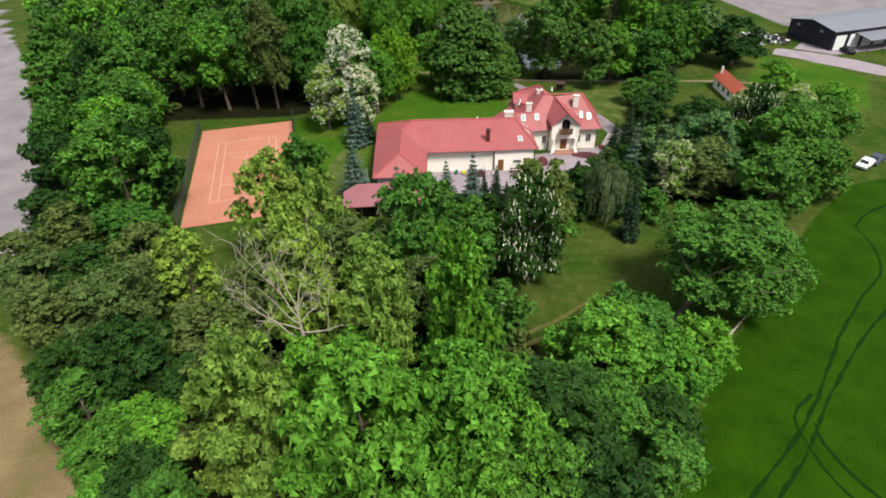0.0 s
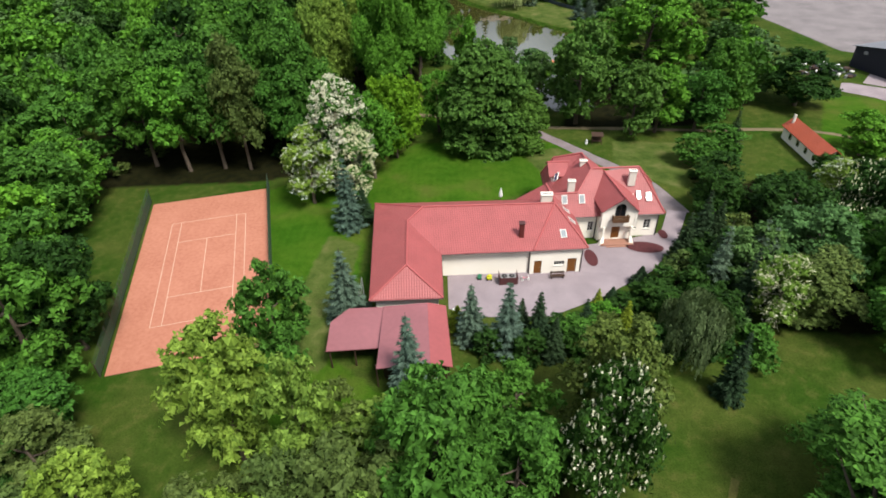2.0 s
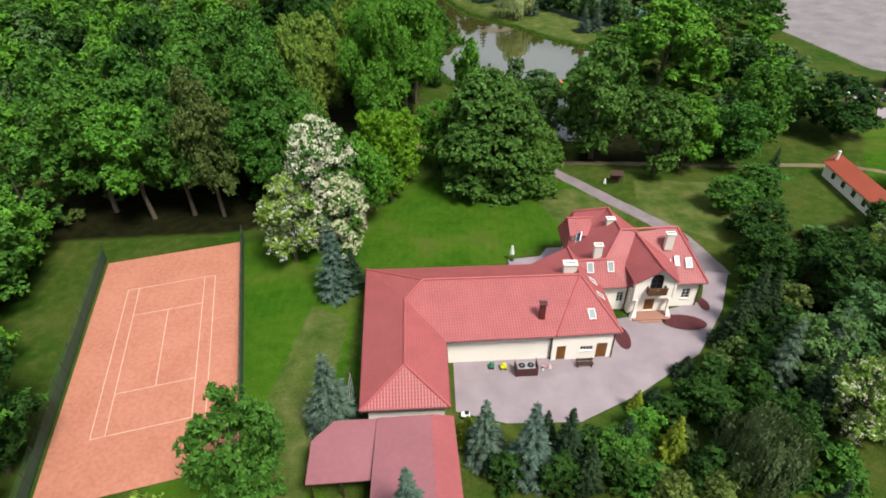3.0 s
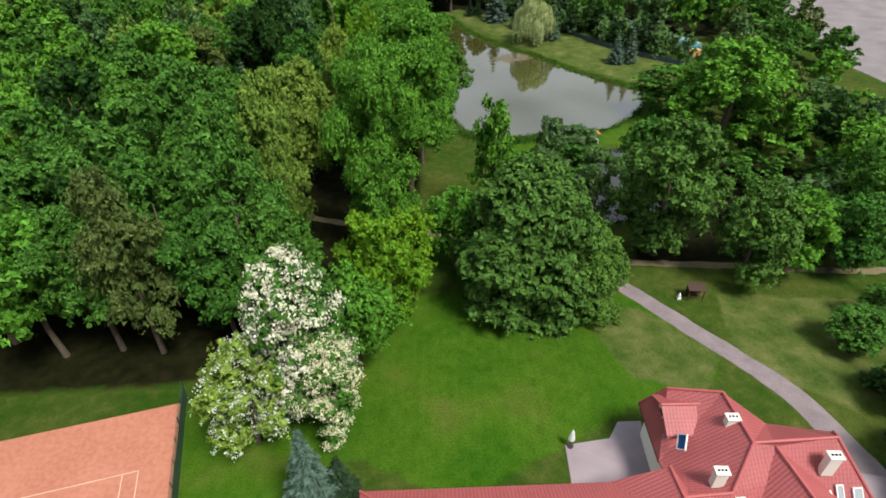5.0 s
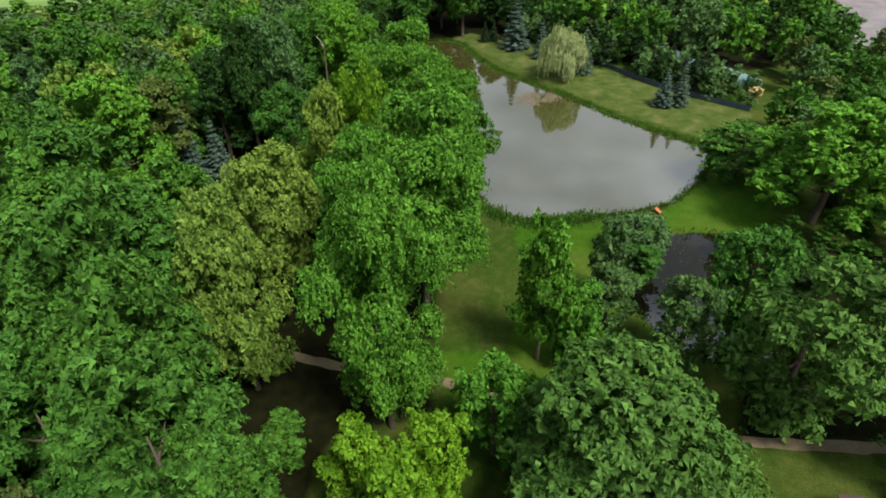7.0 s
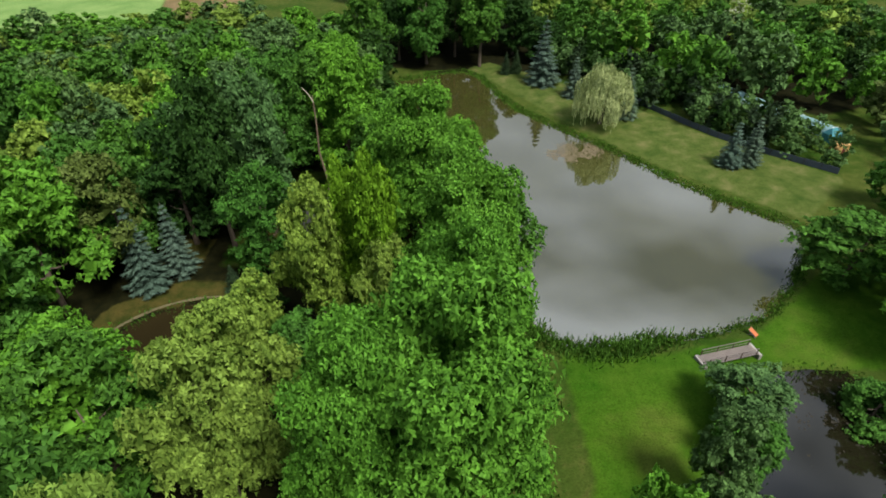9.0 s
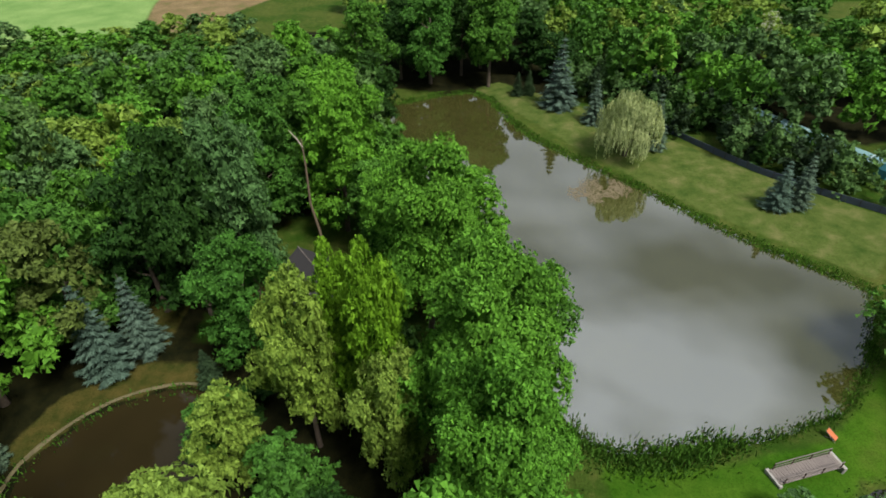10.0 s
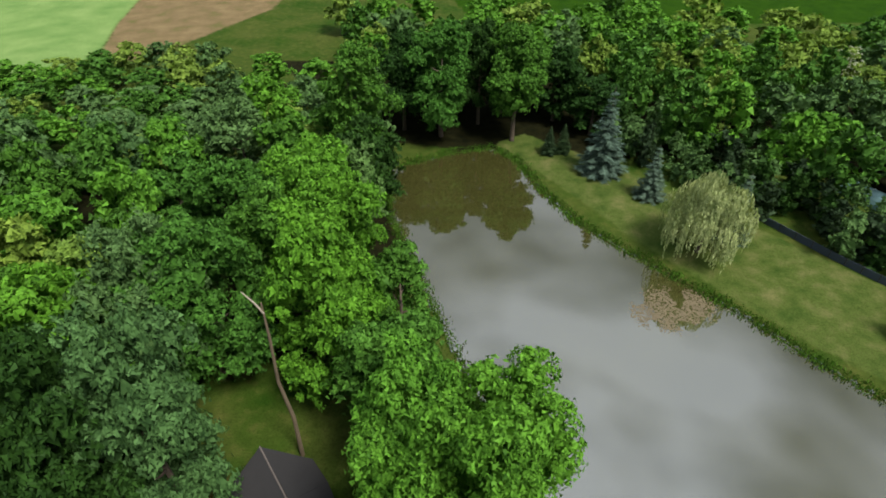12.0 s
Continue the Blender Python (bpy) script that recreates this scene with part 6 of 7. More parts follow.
wp = thing("garden_statue", (22.0, 121.0, land1(22, 121)), "small pale stone figure on a block", "statue")
bm = box(-0.22, -0.22, 0, 0.22, 0.22, 0.35, 0.03)
tube_into(bm, [(0, 0, 0.35), (0, 0, 0.6), (0, 0, 0.85), (0, 0, 1.0)], [0.16, 0.2, 0.13, 0.05], 10)
part("figure", bm, M_WHITE, wp)

M_CONCRETE = plain("weathered_concrete", srgb(176, 172, 164), 0.9, var=0.25, fine=8, coarse=1.2)
br = thing("footbridge", (17.6, 165.6, 0.0), "weathered grey plank footbridge over the pond channel", "bridge", turn=15.5)
for k in range(22):
    part("plank", box(-3.35 + k * 0.305, -0.75, 0.18, -3.07 + k * 0.305, 0.75, 0.23), M_GREYWOOD, br)
for y in (-0.65, 0.57):
    part("beam", box(-3.4, y, 0.02, 3.4, y + 0.1, 0.18), M_DARKWOOD, br)
for y in (-0.72, 0.72):
    for k in range(4):
        x = -3.0 + 2.0 * k
        part("rail_post", box(x - 0.04, y - 0.04, 0.1, x + 0.04, y + 0.04, 1.05), M_DARKWOOD, br)
    part("handrail", box(-3.1, y - 0.035, 1.05, 3.1, y + 0.035, 1.11), M_GREYWOOD, br)
    part("mid_rail", box(-3.1, y - 0.025, 0.58, 3.1, y + 0.025, 0.63), M_GREYWOOD, br)
for x in (-3.6, 3.3):
    part("abutment", box(x, -0.95, -0.9, x + 0.35, 0.95, 0.17, 0.03), M_CONCRETE, br)
ch = thing("deck_chair", (22.0, 169.4, land1(22, 169.4)), "faded orange folding deck chair on the pond bank", "chair", turn=40)
part("fabric", slab([(-0.3, -0.5, 0.3), (0.3, -0.5, 0.3), (0.3, 0.5, 0.75), (-0.3, 0.5, 0.75)], 0.03), M_ORANGEP, ch)
for x in (-0.32, 0.32):
    part("side_rail", tube([(x, -0.55, 0.05), (x, 0.55, 0.82)], 0.03, 5), M_GREYWOOD, ch)
    part("strut", tube([(x, 0.5, 0.0), (x, -0.3, 0.45)], 0.03, 5), M_GREYWOOD, ch)

# garden house with a broken shingle roof
hut = thing("garden_house", (-30.6, 187, 0), "wooden garden house with a grey shingle roof", "hut")
hI = hut.matrix_basis.inverted()


def gp(name, bm, mat, label="", parent=None):
    bm.transform(hI)
    return part(name, bm, mat, parent or hut, label)


RA, RB = (-33.9, 192.7, 4.7), (-27.2, 183.5, 4.7)
gp("roof_plane", slab([RA, RB, (-30.9, 181.4, 2.7), (-36.4, 189.4, 2.7)], 0.1), M_SHINGLE)
gp("roof_plane", slab([RA, (-30.3, 188.0, 4.65), (-28.0, 190.6, 3.0), (-29.7, 192.8, 2.8)], 0.1), M_SHINGLE)
gp("roof_plane", slab([(-30.3, 188.0, 4.65), RB, (-24.8, 182.4, 3.0), (-26.6, 188.2, 2.8)], 0.1), M_SHINGLE)
gp("hip_plane", slab([(-30.3, 188.0, 4.6), (-26.6, 188.2, 2.75), (-28.0, 190.6, 2.95)], 0.08), M_SHINGLE)
gp("wall", prism([(-35.6, 189.3), (-31.0, 182.2), (-25.6, 183.0), (-27.4, 188.0), (-30.0, 192.0), (-33.4, 191.9)], -0.1, 2.75), M_DARKWOOD)
gp("ridge_cap", tube([Vector(RA) + Vector((0, 0, 0.04)), Vector(RB) + Vector((0, 0, 0.04))], 0.06, 6), M_GREYWOOD)
gp("stove_pipe", box(-31.4, 184.6, 3.0, -31.0, 185.1, 4.6, 0.03), M_CONCRETE, "grey stove chimney")
gp("pipe_cap", box(-31.45, 184.55, 4.6, -30.95, 185.15, 4.72, 0.02), M_BLACK)
for x, y in ((-36.6, 185.6), (-36.0, 184.6)):
    b = thing("garden_pot", (x, y, land1(x, y)), "pale stone garden pot beside the hut", "pot", "pots by the hut")
    part("pot", tube([(0, 0, 0), (0, 0, 0.5), (0, 0, 0.55)], [0.18, 0.26, 0.23], 12), M_CONCRETE, b)

# meadow fence
fp = [(25.3, 237.5), (33, 225.5), (36.6, 220.4), (43.3, 213.4), (51.6, 206.6)]
mf = thing("meadow_fence", (36, 221, 0), "dark blue-grey panel fence along the pond meadow", "fence")
mI = mf.matrix_basis.inverted()
for (ax, ay), (bx, by) in zip(fp, fp[1:]):
    ln = math.hypot(bx - ax, by - ay)
    n = max(1, round(ln / 2.4))
    for k in range(n):
        p0 = Vector((ax + (bx - ax) * k / n, ay + (by - ay) * k / n, 0))
        p1 = Vector((ax + (bx - ax) * (k + 1) / n, ay + (by - ay) * (k + 1) / n, 0))
        d = (p1 - p0).normalized()
        s = Vector((d.y, -d.x, 0))
        m = Matrix(((d.x, s.x, 0, p0.x), (d.y, s.y, 0, p0.y), (0, 0, 1, land1(p0.x, p0.y)), (0, 0, 0, 1)))
        bm = box(0.05, -0.03, 0.05, (p1 - p0).length - 0.05, 0.03, 1.15, 0, m)
        bm.transform(mI)
        part("panel", bm, M_FENCE, mf)
        bm = box(-0.06, -0.06, -0.1, 0.045, 0.06, 1.25, 0, m)
        bm.transform(mI)
        part("post", bm, M_PIPE, mf)

# neighbour's play corner and tunnel
ph = thing("play_tower", (56.1, 215.0, land1(56, 215)), "sand-coloured plastic play house", "play house", turn=20)
part("body", box(-1.4, -0.9, 0, 1.4, 0.9, 1.3, 0.12), M_TAN, ph)
part("roof", prism([(-1.1, -1), (1.1, -1), (1.1, 1), (-1.1, 1)], 1.3, 1.6), M_TAN, ph)
part("doorway", box(-0.4, -0.93, 0, 0.4, -0.905, 1.0), M_BRICKPIPE, ph)
pt = thing("play_tent", (56.9, 219.4, land1(57, 219)), "teal canvas play tent with a peaked roof", "tent", turn=20)
bm = bmesh.new()
base = [bm.verts.new((x, y, 0)) for x, y in ((-1.3, -1.1), (1.3, -1.1), (1.3, 1.1), (-1.3, 1.1))]
eave = [bm.verts.new((v.co.x * 0.96, v.co.y * 0.96, 1.3)) for v in base]
peak = [bm.verts.new((x, 0, 2.5)) for x in (-0.6, 0.6)]
for a, b in ((0, 1), (1, 2), (2, 3), (3, 0)):
    bm.faces.new((base[a], base[b], eave[b], eave[a]))
for f in ((eave[0], eave[1], peak[1], peak[0]), (eave[1], eave[2], peak[1]), (eave[2], eave[3], peak[0], peak[1]), (eave[3], eave[0], peak[0])):
    bm.faces.new(f)
part("canvas", bm, M_TEAL, pt)
part("ridge_pole", tube([(-0.75, 0, 2.52), (0.75, 0, 2.52)], 0.04, 6), M_WHITE, pt)
tn = thing("foil_tunnel", (51, 231, 0), "long low tunnel covered with pale blue foil", "greenhouse")
tI = tn.matrix_basis.inverted()
bm = bmesh.new()
a, b = Vector((44.5, 243, 0)), Vector((58.5, 219.5, 0))
d = (b - a).normalized()
s = Vector((d.y, -d.x, 0))
rr = []
for k in range(15):
    c = a.lerp(b, k / 14)
    rr.append([bm.verts.new(c + s * (1.7 * math.cos(t)) + Vector((0, 0, (2.0 + 0.06 * (k % 2)) * math.sin(t)))) for t in (math.pi * j / 10 for j in range(11))])
for r0, r1 in zip(rr, rr[1:]):
    for j in range(10):
        bm.faces.new((r0[j], r0[j + 1], r1[j + 1], r1[j]))
bm.faces.new(rr[0])
bm.faces.new(rr[-1][::-1])
bm.transform(tI)
part("cover", bm, M_BLUE, tn)
for k in range(0, 15, 2):
    c = a.lerp(b, k / 14)
    bm = tube([c + s * (1.74 * math.cos(t)) + Vector((0, 0, 2.1 * math.sin(t))) for t in (math.pi * j / 10 for j in range(11))], 0.03, 5)
    bm.transform(tI)
    part("hoop", bm, M_WHITE, tn)

# gate house with an orange roof
gh = thing("gate_house", (62, 115, 0), "low outbuilding with an orange tiled gable roof", "outbuilding")
gI = gh.matrix_basis.inverted()
e1, e2, r1, r2, f1, f2 = (59.0, 123.4, 2.7), (59.3, 105.4, 2.7), (61.6, 123.6, 4.6), (61.9, 105.2, 4.6), (64.4, 123.8, 2.7), (64.7, 105.0, 2.7)
for pts in ((e1, e2, r2, r1), (r1, r2, f2, f1)):
    bm = slab(pts, 0.14)
    bm.transform(gI)
    part("roof_plane", bm, M_ORANGE, gh)
bm = prism([(59.5, 122.9), (59.8, 105.9), (64.2, 105.6), (63.9, 123.3)], -0.1, 2.6)
bm.transform(gI)
part("wall", bm, M_WALL, gh)
for y in (122.9, 105.7):
    bm = bmesh.new()
    f = [bm.verts.new(p) for p in ((59.6, y, 2.6), (64.1, y + 0.3, 2.6), (61.75, y + 0.15, 4.5))]
    g = [bm.verts.new(v.co + Vector((0, 0.25, 0))) for v in f]
    bm.faces.new(f), bm.faces.new(g[::-1])
    for i in range(3):
        bm.faces.new((f[i], g[i], g[(i + 1) % 3], f[(i + 1) % 3]))
    bmesh.ops.recalc_face_normals(bm, faces=bm.faces[:])
    bm.transform(gI)
    part("gable", bm, M_WALL, gh)
bm = box(60.4, 121.8, 3.2, 60.9, 122.3, 5.6, 0.02)
bm.transform(gI)
part("chimney", bm, M_CHIMNEY, gh)
for k in range(4):
    x0, y0 = 59.42 + 0.018 * 0, 108 + k * 3.6
    bm = box(59.45 + 0.3 * (122.9 - y0) / 17 - 0.03, y0, 0.9, 59.5 + 0.3 * (122.9 - y0) / 17, y0 + 1.1, 2.1)
    bm.transform(gI)
    part("window", bm, M_GLASS, gh)

# dark barn with a grey roof, and its yard
bar = thing("barn", (103, 158, 0), "navy-black clad barn with a low grey sheet roof", "barn", turn=0)
bI = bar.matrix_basis.inverted()
w0, w1 = Vector((93.1, 163.7, 0)), Vector((98.1, 149.6, 0))
dd = (w1 - w0).normalized()
nn = Vector((-dd.y, dd.x, 0))
far0, far1 = w0 + nn * 34, w1 + nn * 34
midw, midf = (w0 + w1) / 2, (far0 + far1) / 2


def bp(name, bm, mat):
    bm.transform(bI)
    return part(name, bm, mat, bar)


bm = bmesh.new()
outline = [w0, w1, far1, far0]
lowv = [bm.verts.new(p) for p in outline]
topv = [bm.verts.new(p + Vector((0, 0, 4.9))) for p in outline]
gv = [bm.verts.new(midw + Vector((0, 0, 6.1))), bm.verts.new(midf + Vector((0, 0, 6.1)))]
bm.faces.new((lowv[1], lowv[0], topv[0], gv[0], topv[1]))
bm.faces.new((lowv[3], lowv[2], topv[2], gv[1], topv[3]))
bm.faces.new((lowv[2], lowv[1], topv[1], topv[2]))
bm.faces.new((lowv[0], lowv[3], topv[3], topv[0]))
bmesh.ops.recalc_face_normals(bm, faces=bm.faces[:])
bp("cladding", bm, M_BARN)
up = Vector((0, 0, 1))
o = nn * 0.5
for p, q2 in ((w0, far0), (w1, far1)):
    side = (p - midw).normalized() * 0.5
    bp("roof_plane", slab([midw - o + up * 6.25, p + side - o + up * 4.85, q2 + side + o + up * 4.85, midf + o + up * 6.25], 0.12), M_BARNROOF)
for f in (0.2, 0.72):
    c = w0.lerp(w1, f)
    m = Matrix(((dd.x, nn.x, 0, c.x), (dd.y, nn.y, 0, c.y), (0, 0, 1, 0), (0, 0, 0, 1)))
    bp("wall_vent", box(-0.5, -0.04, 3.6, 0.5, -0.01, 4.3, 0, m), M_PLASTIC)
for k in range(4):
    c = w1 + nn * (2.5 + 4.6 * k)
    m = Matrix(((nn.x, -dd.x, 0, c.x), (nn.y, -dd.y, 0, c.y), (0, 0, 1, 0), (0, 0, 0, 1)))
    bp("white_door", box(-1.7, -0.12, 0, 1.7, -0.02, 3.6, 0, m), M_WHITE)
lt = thing("barn_canopy", (*(w1 + nn * 8 - dd * -3).xy, 0), "low grey canopy roof beside the barn", "canopy")
tI2 = lt.matrix_basis.inverted()
bm = slab([w1 + nn * 7 + up * 3.9, w1 + nn * 22 + up * 3.9, w1 + nn * 22 + dd * 5 + up * 3.1, w1 + nn * 7 + dd * 5 + up * 3.1], 0.12)
bm.transform(tI2)
part("roof", bm, M_BARNROOF, lt)
for k in range(4):
    c = w1 + nn * (7.3 + 4.8 * k) + dd * 4.8
    bm = box(c.x - 0.08, c.y - 0.08, 0, c.x + 0.08, c.y + 0.08, 3.1)
    bm.transform(tI2)
    part("post", bm, M_PIPE, lt)
ribbon("farm_road", [(84, 150), (90, 146), (97, 139), (104, 131), (112, 124), (140, 108)], [6, 8, 9, 7, 6, 6], M_PAVE, 0.04, 2.0, 0.6)
tagged(bpy.data.objects["farm_road"], "pale concrete farm road by the barn", "road", kind="structure")
tagged(patch("barn_yard", [(90, 152), (98, 146), (112, 150), (126, 156), (124, 162), (104, 156), (99, 149.5), (95, 158)], M_PAVE, 0.03, 2.0), "pale concrete yard in front of the barn", "yard", kind="structure")
# scrap and parked things by the barn
rs = np.random.default_rng(5)
for k in range(72):
    x, y = rs.uniform(79, 92), rs.uniform(155, 166)
    w, l, hh = rs.uniform(0.2, 0.6), rs.uniform(0.3, 0.9), rs.uniform(0.25, 0.9)
    c = thing("scrap_bale", (x, y, 0), "wrapped farm bale among scrap by the barn", "scrap", "scrap by the barn", turn=float(rs.uniform(0, 180)))
    bm = box(-w, -l, -0.05, w, l, hh, 0.18)
    for v in bm.verts:
        v.co += Vector(rs.normal(size=3)) * 0.08
    part("wrap", bm, (M_BLACK, M_BARN, M_PLASTIC, M_BLACK, M_WHITE, M_DARKWOOD)[k % 6], c)


def car(x, y, turn, paint, label):
    c = thing("car", (x, y, land1(x, y)), label, "car", "parked cars", turn)
    bm = bmesh.new()
    prof = [(-2.1, 0.35), (-2.15, 0.8), (-1.3, 0.95), (-0.7, 1.42), (0.8, 1.45), (1.6, 0.98), (2.1, 0.9), (2.15, 0.35)]
    a0 = [bm.verts.new((x, -0.86 + (0.14 if z > 1.2 else 0), z)) for x, z in prof]
    a1 = [bm.verts.new((x, 0.86 - (0.14 if z > 1.2 else 0), z)) for x, z in prof]
    bm.faces.new(a0), bm.faces.new(a1[::-1])
    for i in range(len(prof)):
        bm.faces.new((a0[i], a1[i], a1[(i + 1) % len(prof)], a0[(i + 1) % len(prof)]))
    bmesh.ops.recalc_face_normals(bm, faces=bm.faces[:])
    bmesh.ops.bevel(bm, geom=bm.edges[:], offset=0.05, segments=1, affect="EDGES")
    part("body", bm, paint, c)
    for nm, pts in (("windscreen", [(1.52, -0.66, 1.06), (1.52, 0.66, 1.06), (0.9, 0.62, 1.43), (0.9, -0.62, 1.43)]), ("rear_window", [(-1.24, -0.66, 1.02), (-1.24, 0.66, 1.02), (-0.78, 0.62, 1.4), (-0.78, -0.62, 1.4)])):
        part(nm, slab([Vector(p) + Vector((0.03 if nm[0] == "w" else -0.03, 0, 0.03)) for p in pts], 0.02), M_GLASS, c)
    for wx in (-1.3, 1.3):
        for wy in (-0.9, 0.7):
            w = part("wheel", tube([(wx, wy, 0.32), (wx, wy + 0.2, 0.32)], 0.32, 14), M_BLACK, c)
            part("rim", tube([(wx, wy + (-0.01 if wy < 0 else 0.2), 0.32), (wx, wy + (0.0 if wy < 0 else 0.21), 0.32)], 0.19, 10), M_PLASTIC, w)


car(101.5, 147.5, 100, M_BLACK, "black car parked in front of the barn")
car(71.2, 83.4, 40, M_WHITE, "white car half hidden by trees at the field edge")
car(73.8, 85.0, 40, M_FENCE, "blue car parked at the field edge")

# felled trunk at the field edge
lg = thing("fallen_trunk", (34.5, 42.5, 0.25), "bleached bare trunk lying at the field edge", "log")
part("trunk", tube([(-3.2, -3.3, -0.05), (-1, -1.0, 0.0), (1.4, 1.5, 0.05), (3.2, 3.6, 0.1)], [0.14, 0.13, 0.11, 0.09], 8), M_PALEBARK, lg)

# dead bare tree among the southern crowns
dt = thing("dead_tree", (-10.6, 27.6, 0), "bleached leafless dead tree with forked branches", "dead tree")
rd = np.random.default_rng(12)


def dead_branch(p, d, ln, r, depth, out):
    pts, rad = [Vector(p)], [r]
    v = Vector(d).normalized()
    for k in range(4):
        v = (v + Vector(rd.normal(size=3)) * 0.2 + Vector((0, 0, 0.05))).normalized()
        pts.append(pts[-1] + v * ln / 4)
        rad.append(max(0.012, r * (1 - 0.17 * (k + 1))))
    out.append((pts, rad))
    if depth:
        for k in range(3):
            i = 2 + k % 3
            dead_branch(pts[i], v + Vector(rd.normal(size=3)) * 0.55, ln * 0.56, rad[i] * 0.75, depth - 1, out)


part("trunk", tube([(0, 0, -0.3), (-0.1, 0.2, 5), (-0.3, 0.4, 10), (-0.5, 0.6, 14.2)], [0.28, 0.22, 0.17, 0.11], 9), M_PALEBARK, dt)
for z0, dr, ln in (((-0.35, 0.45, 11.6), (-1.0, -0.1, 0.4), 6.4), ((-0.4, 0.5, 12.6), (1.0, 0.1, 0.5), 4.6), ((-0.5, 0.6, 14.1), (-0.4, 0.3, 1.0), 5.6), ((-0.5, 0.6, 14.0), (0.35, 0.3, 1.0), 5.8), ((-0.45, 0.55, 13.4), (-0.85, 0.4, 0.75), 5.6),
                   ((-0.5, 0.6, 14.1), (0.0, 0.6, 1.1), 5.6), ((-0.45, 0.55, 13.6), (0.75, 0.5, 0.8), 5.0), ((-0.4, 0.5, 12.9), (-0.5, -0.6, 0.9), 4.4)):
    out = []
    dead_branch(z0, dr, ln, 0.075, 3, out)
    bm = bmesh.new()
    for pts, rad in out:
        tube_into(bm, pts, rad, 4)
    part("branch", bm, M_PALEBARK, dt)

M_SNAG = plain("weathered_tan_bark", srgb(118, 104, 82), 0.95, var=0.3, fine=6, coarse=1.0, bump=0.5)
# broken snag by the garden house
sg = thing("broken_snag", (-31.6, 195.5, 0), "tall bare broken trunk standing among the trees", "dead tree")
part("trunk", tube([(0.2, -0.6, -0.3), (0, 0, 5), (-0.8, 0.6, 9), (-0.7, 0.9, 14), (-0.8, 1.2, 17.5)], [0.22, 0.18, 0.15, 0.12, 0.07], 9), M_SNAG, sg)
part("branch", tube([(-0.75, 1.1, 16.5), (-1.3, 1.1, 17.6), (-2.1, 1.2, 18.6)], [0.1, 0.08, 0.03], 6), M_PALEBARK, sg)

# tyre tracks in the crop
for line in ([(24, 17), (28.8, 22), (33.8, 26.7), (38.1, 31.4), (42, 36.5), (46.3, 42.1), (52.7, 49.2), (57.4, 54), (59.5, 60), (59.8, 64.5), (64, 68.5), (74, 74)],
             [(27, 17.5), (31.5, 22.4), (35.1, 26.1), (40.5, 32.9), (47.3, 40.3), (52.4, 45.1), (60, 51.5), (66, 58), (68, 64), (76, 70)],
             [(40, 16), (36.5, 21.9), (35.4, 26.7), (35.6, 30), (38.6, 33)], [(43, 17), (38.4, 22.6), (37, 27), (37.2, 29.4)]):
    ribbon("tyre_track", line, 0.34, M_TRACK, 0.03, 1.2, 0.25)
for ob in [o for o in scene.objects if o.name.startswith("tyre_track")]:
    tagged(ob, "dark wheel track pressed through green crop", "track", kind="structure")


# reeds and grass tufts along the banks
def tufts(name, lines, per, height, label, seed, spread=0.5, mat="reed"):
    r = np.random.default_rng(seed)
    P = []
    for line in lines:
        for (ax, ay), (bx, by) in zip(line, line[1:]):
            n = int(math.hypot(bx - ax, by - ay) * per)
            t = r.uniform(0, 1, n)
            P.append(np.stack([ax + (bx - ax) * t + r.normal(size=n) * spread, ay + (by - ay) * t + r.normal(size=n) * spread], 1))
    P = np.concatenate(P)
    z = np.maximum(land(P[:, 0], P[:, 1]), WATER_Z - 0.05)
    clump = np.array([0.55 + 0.9 * max(0, noise.noise((x * 0.35, y * 0.35, 1.0)) + 0.3) for x, y in P])
    n = len(P)
    h = (height * r.uniform(0.4, 1.1, n) * clump)[:, None]
    base = np.concatenate([P, z[:, None]], 1)
    lean_v = np.stack([r.normal(size=n) * 0.35, r.normal(size=n) * 0.35, np.ones(n)], 1)
    side = unit(np.stack([r.normal(size=n), r.normal(size=n), np.zeros(n)], 1)) * 0.07
    q4 = np.stack([base - side, base + side, base + lean_v * h * 0.7 + side * 1.2, base + lean_v * h - side * 0.3], 1)
    ob = part(name, quads(name, q4), LEAF[mat])
    return tagged(ob, label, "reeds", kind="stuff")


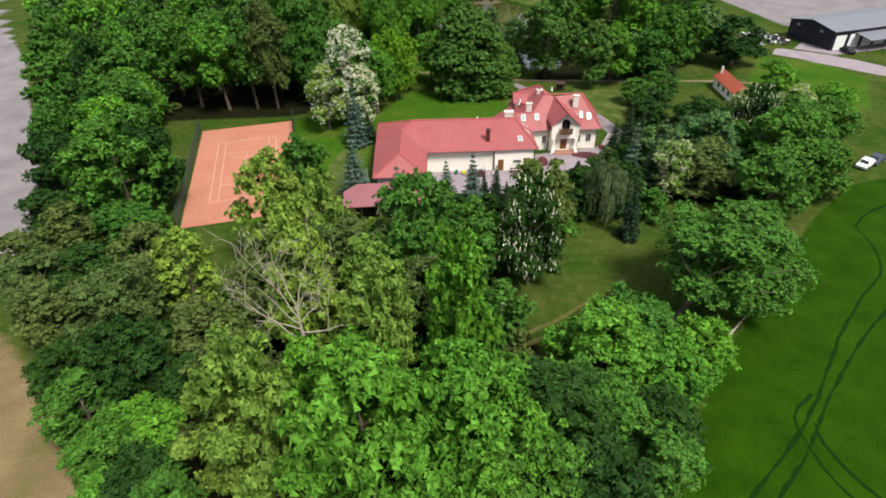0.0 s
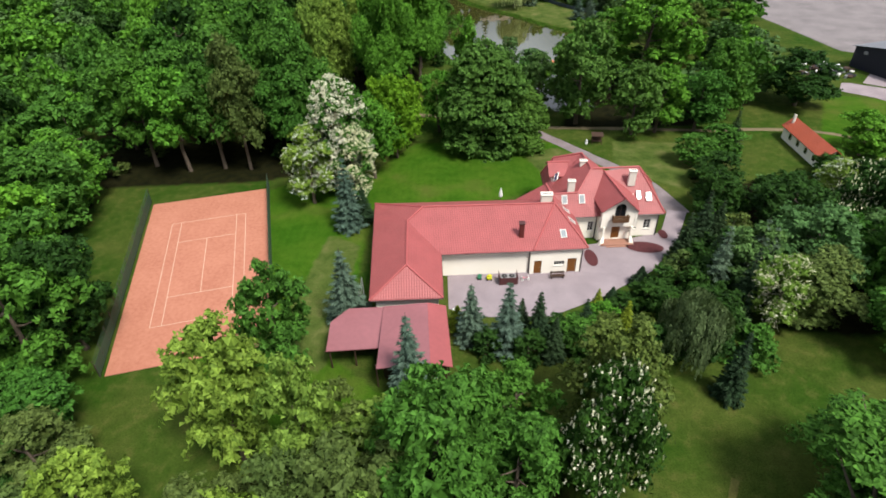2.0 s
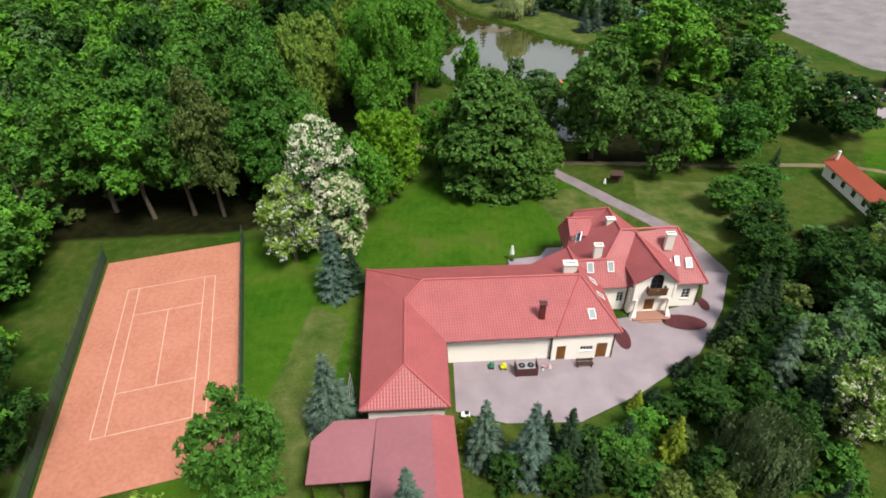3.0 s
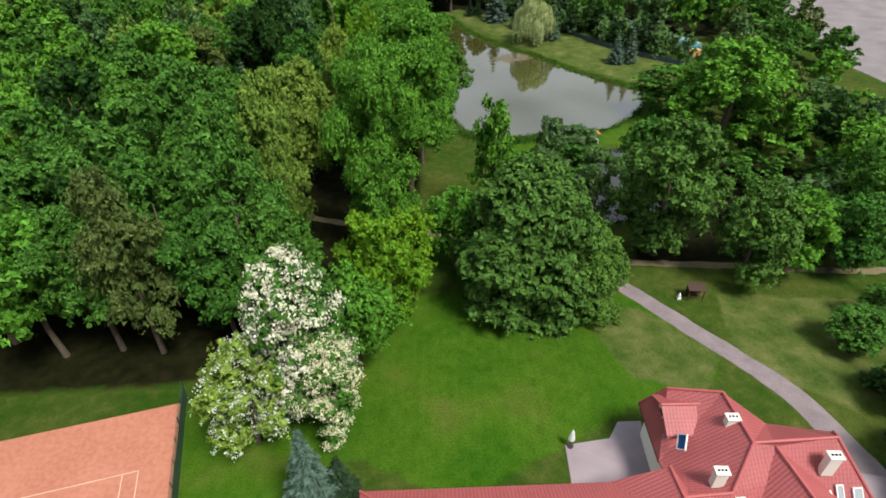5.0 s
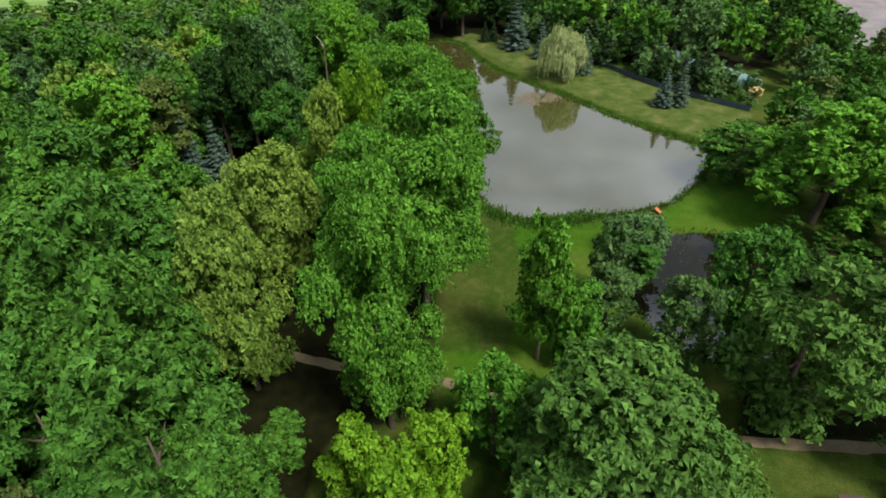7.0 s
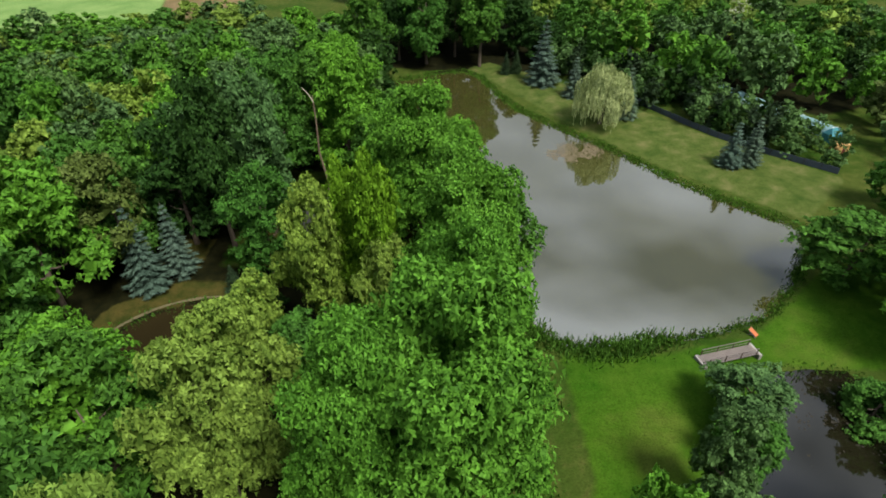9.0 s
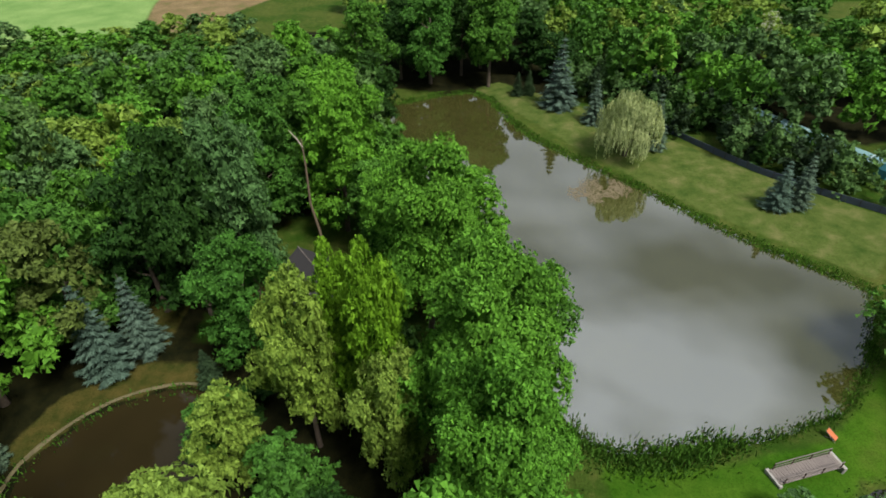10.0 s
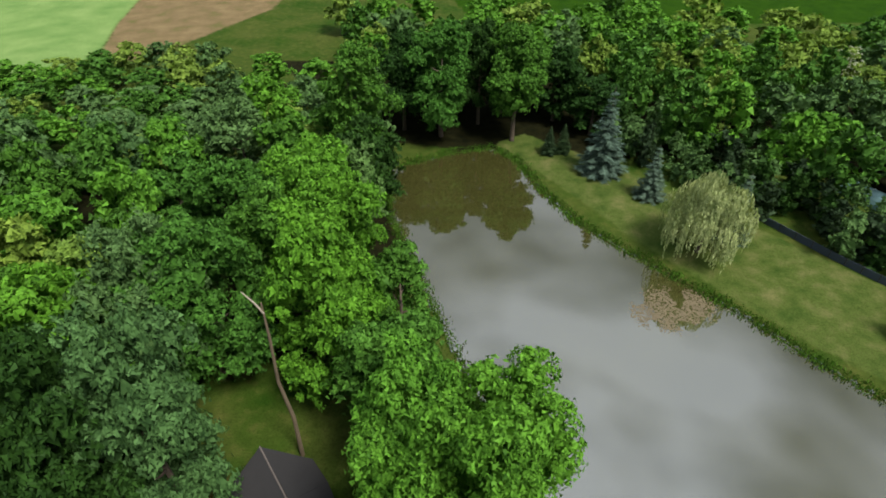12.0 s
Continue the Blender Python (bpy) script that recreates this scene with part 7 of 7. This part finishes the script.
tufts("bank_reeds", [POND + POND[:1]], 70, 0.42, "uneven green reeds and tall grass on the pond bank", 21)
tufts("bank_reeds", [[(-4.5, 171), (-2.2, 168), (1.5, 166.4), (5.5, 166.6), (8.5, 167.4), (12, 168.6)]], 150, 0.9, "thick green reed bed along the south shore", 22, 1.0)
tufts("bank_reeds", [POND_WEST + POND_WEST[:1], POND_EAST + POND_EAST[:1]], 16, 0.5, "low grass fringe round the small ponds", 23)
# floating weed
M_WEED = plain("brown_floating_weed", srgb(118, 106, 80), 0.7, var=0.25)
M_WEED_DARK = plain("dark_pond_weed", srgb(44, 40, 26), 0.8, var=0.35, fine=3.0)


def weed(cx, cy, rx, ry, n, gate, material, label, seed, big=1.0):
    r = np.random.default_rng(seed)
    a, k = r.uniform(0, 2 * math.pi, n), np.sqrt(r.uniform(0, 1, n))
    x, y = cx + rx * k * np.cos(a) + 0.3 * ry * np.sin(a), cy + ry * k * np.sin(a)
    x, y = x + r.normal(size=n) * 0.7 * big, y + r.normal(size=n) * 0.5 * big
    keep = np.array([noise.noise((u * 0.42, v * 0.42, 9.0)) > gate for u, v in zip(x, y)])
    x, y = x[keep], y[keep]
    c = np.stack([x, y, np.full(len(x), WATER_Z + 0.008) + r.uniform(0, 0.004, len(x))], 1)
    d1 = r.uniform(0, 2 * math.pi, len(x))
    e1 = np.stack([np.cos(d1), np.sin(d1), 0 * d1], 1) * r.uniform(0.05, 0.17, len(x))[:, None] * big
    e2 = np.stack([-np.sin(d1), np.cos(d1), 0 * d1], 1) * r.uniform(0.05, 0.15, len(x))[:, None] * big
    tagged(part("floating_weed", quads("floating_weed", np.stack([c - e1, c - e2, c + e1, c + e2], 1)), material), label, "pond weed", kind="stuff")


weed(9.4, 216, 4.6, 3.6, 3000, -0.2, M_WEED, "brown patch of floating pond weed", 33)
weed(26, 158, 6, 4.5, 260, 0.0, M_WEED_DARK, "dark brown weed drifting on the small pond", 34, 1.4)

# stone edging along the round pond
ribbon("pond_edging", [(-54.6, 160.5), (-54.9, 163.2), (-54.4, 166.9), (-50.6, 172.1), (-45.2, 174.9), (-40.4, 175.0), (-37.4, 173)], 0.38, M_SANDSTONE, 0.12, 1.0, 0.08)
tagged(bpy.data.objects["pond_edging"], "sandy stone edging round the small pond", "edging", kind="structure")
gh.matrix_basis = Matrix.Translation((61.2, 117.5, 0)) @ Matrix.Diagonal((0.8, 0.78, 0.85, 1))
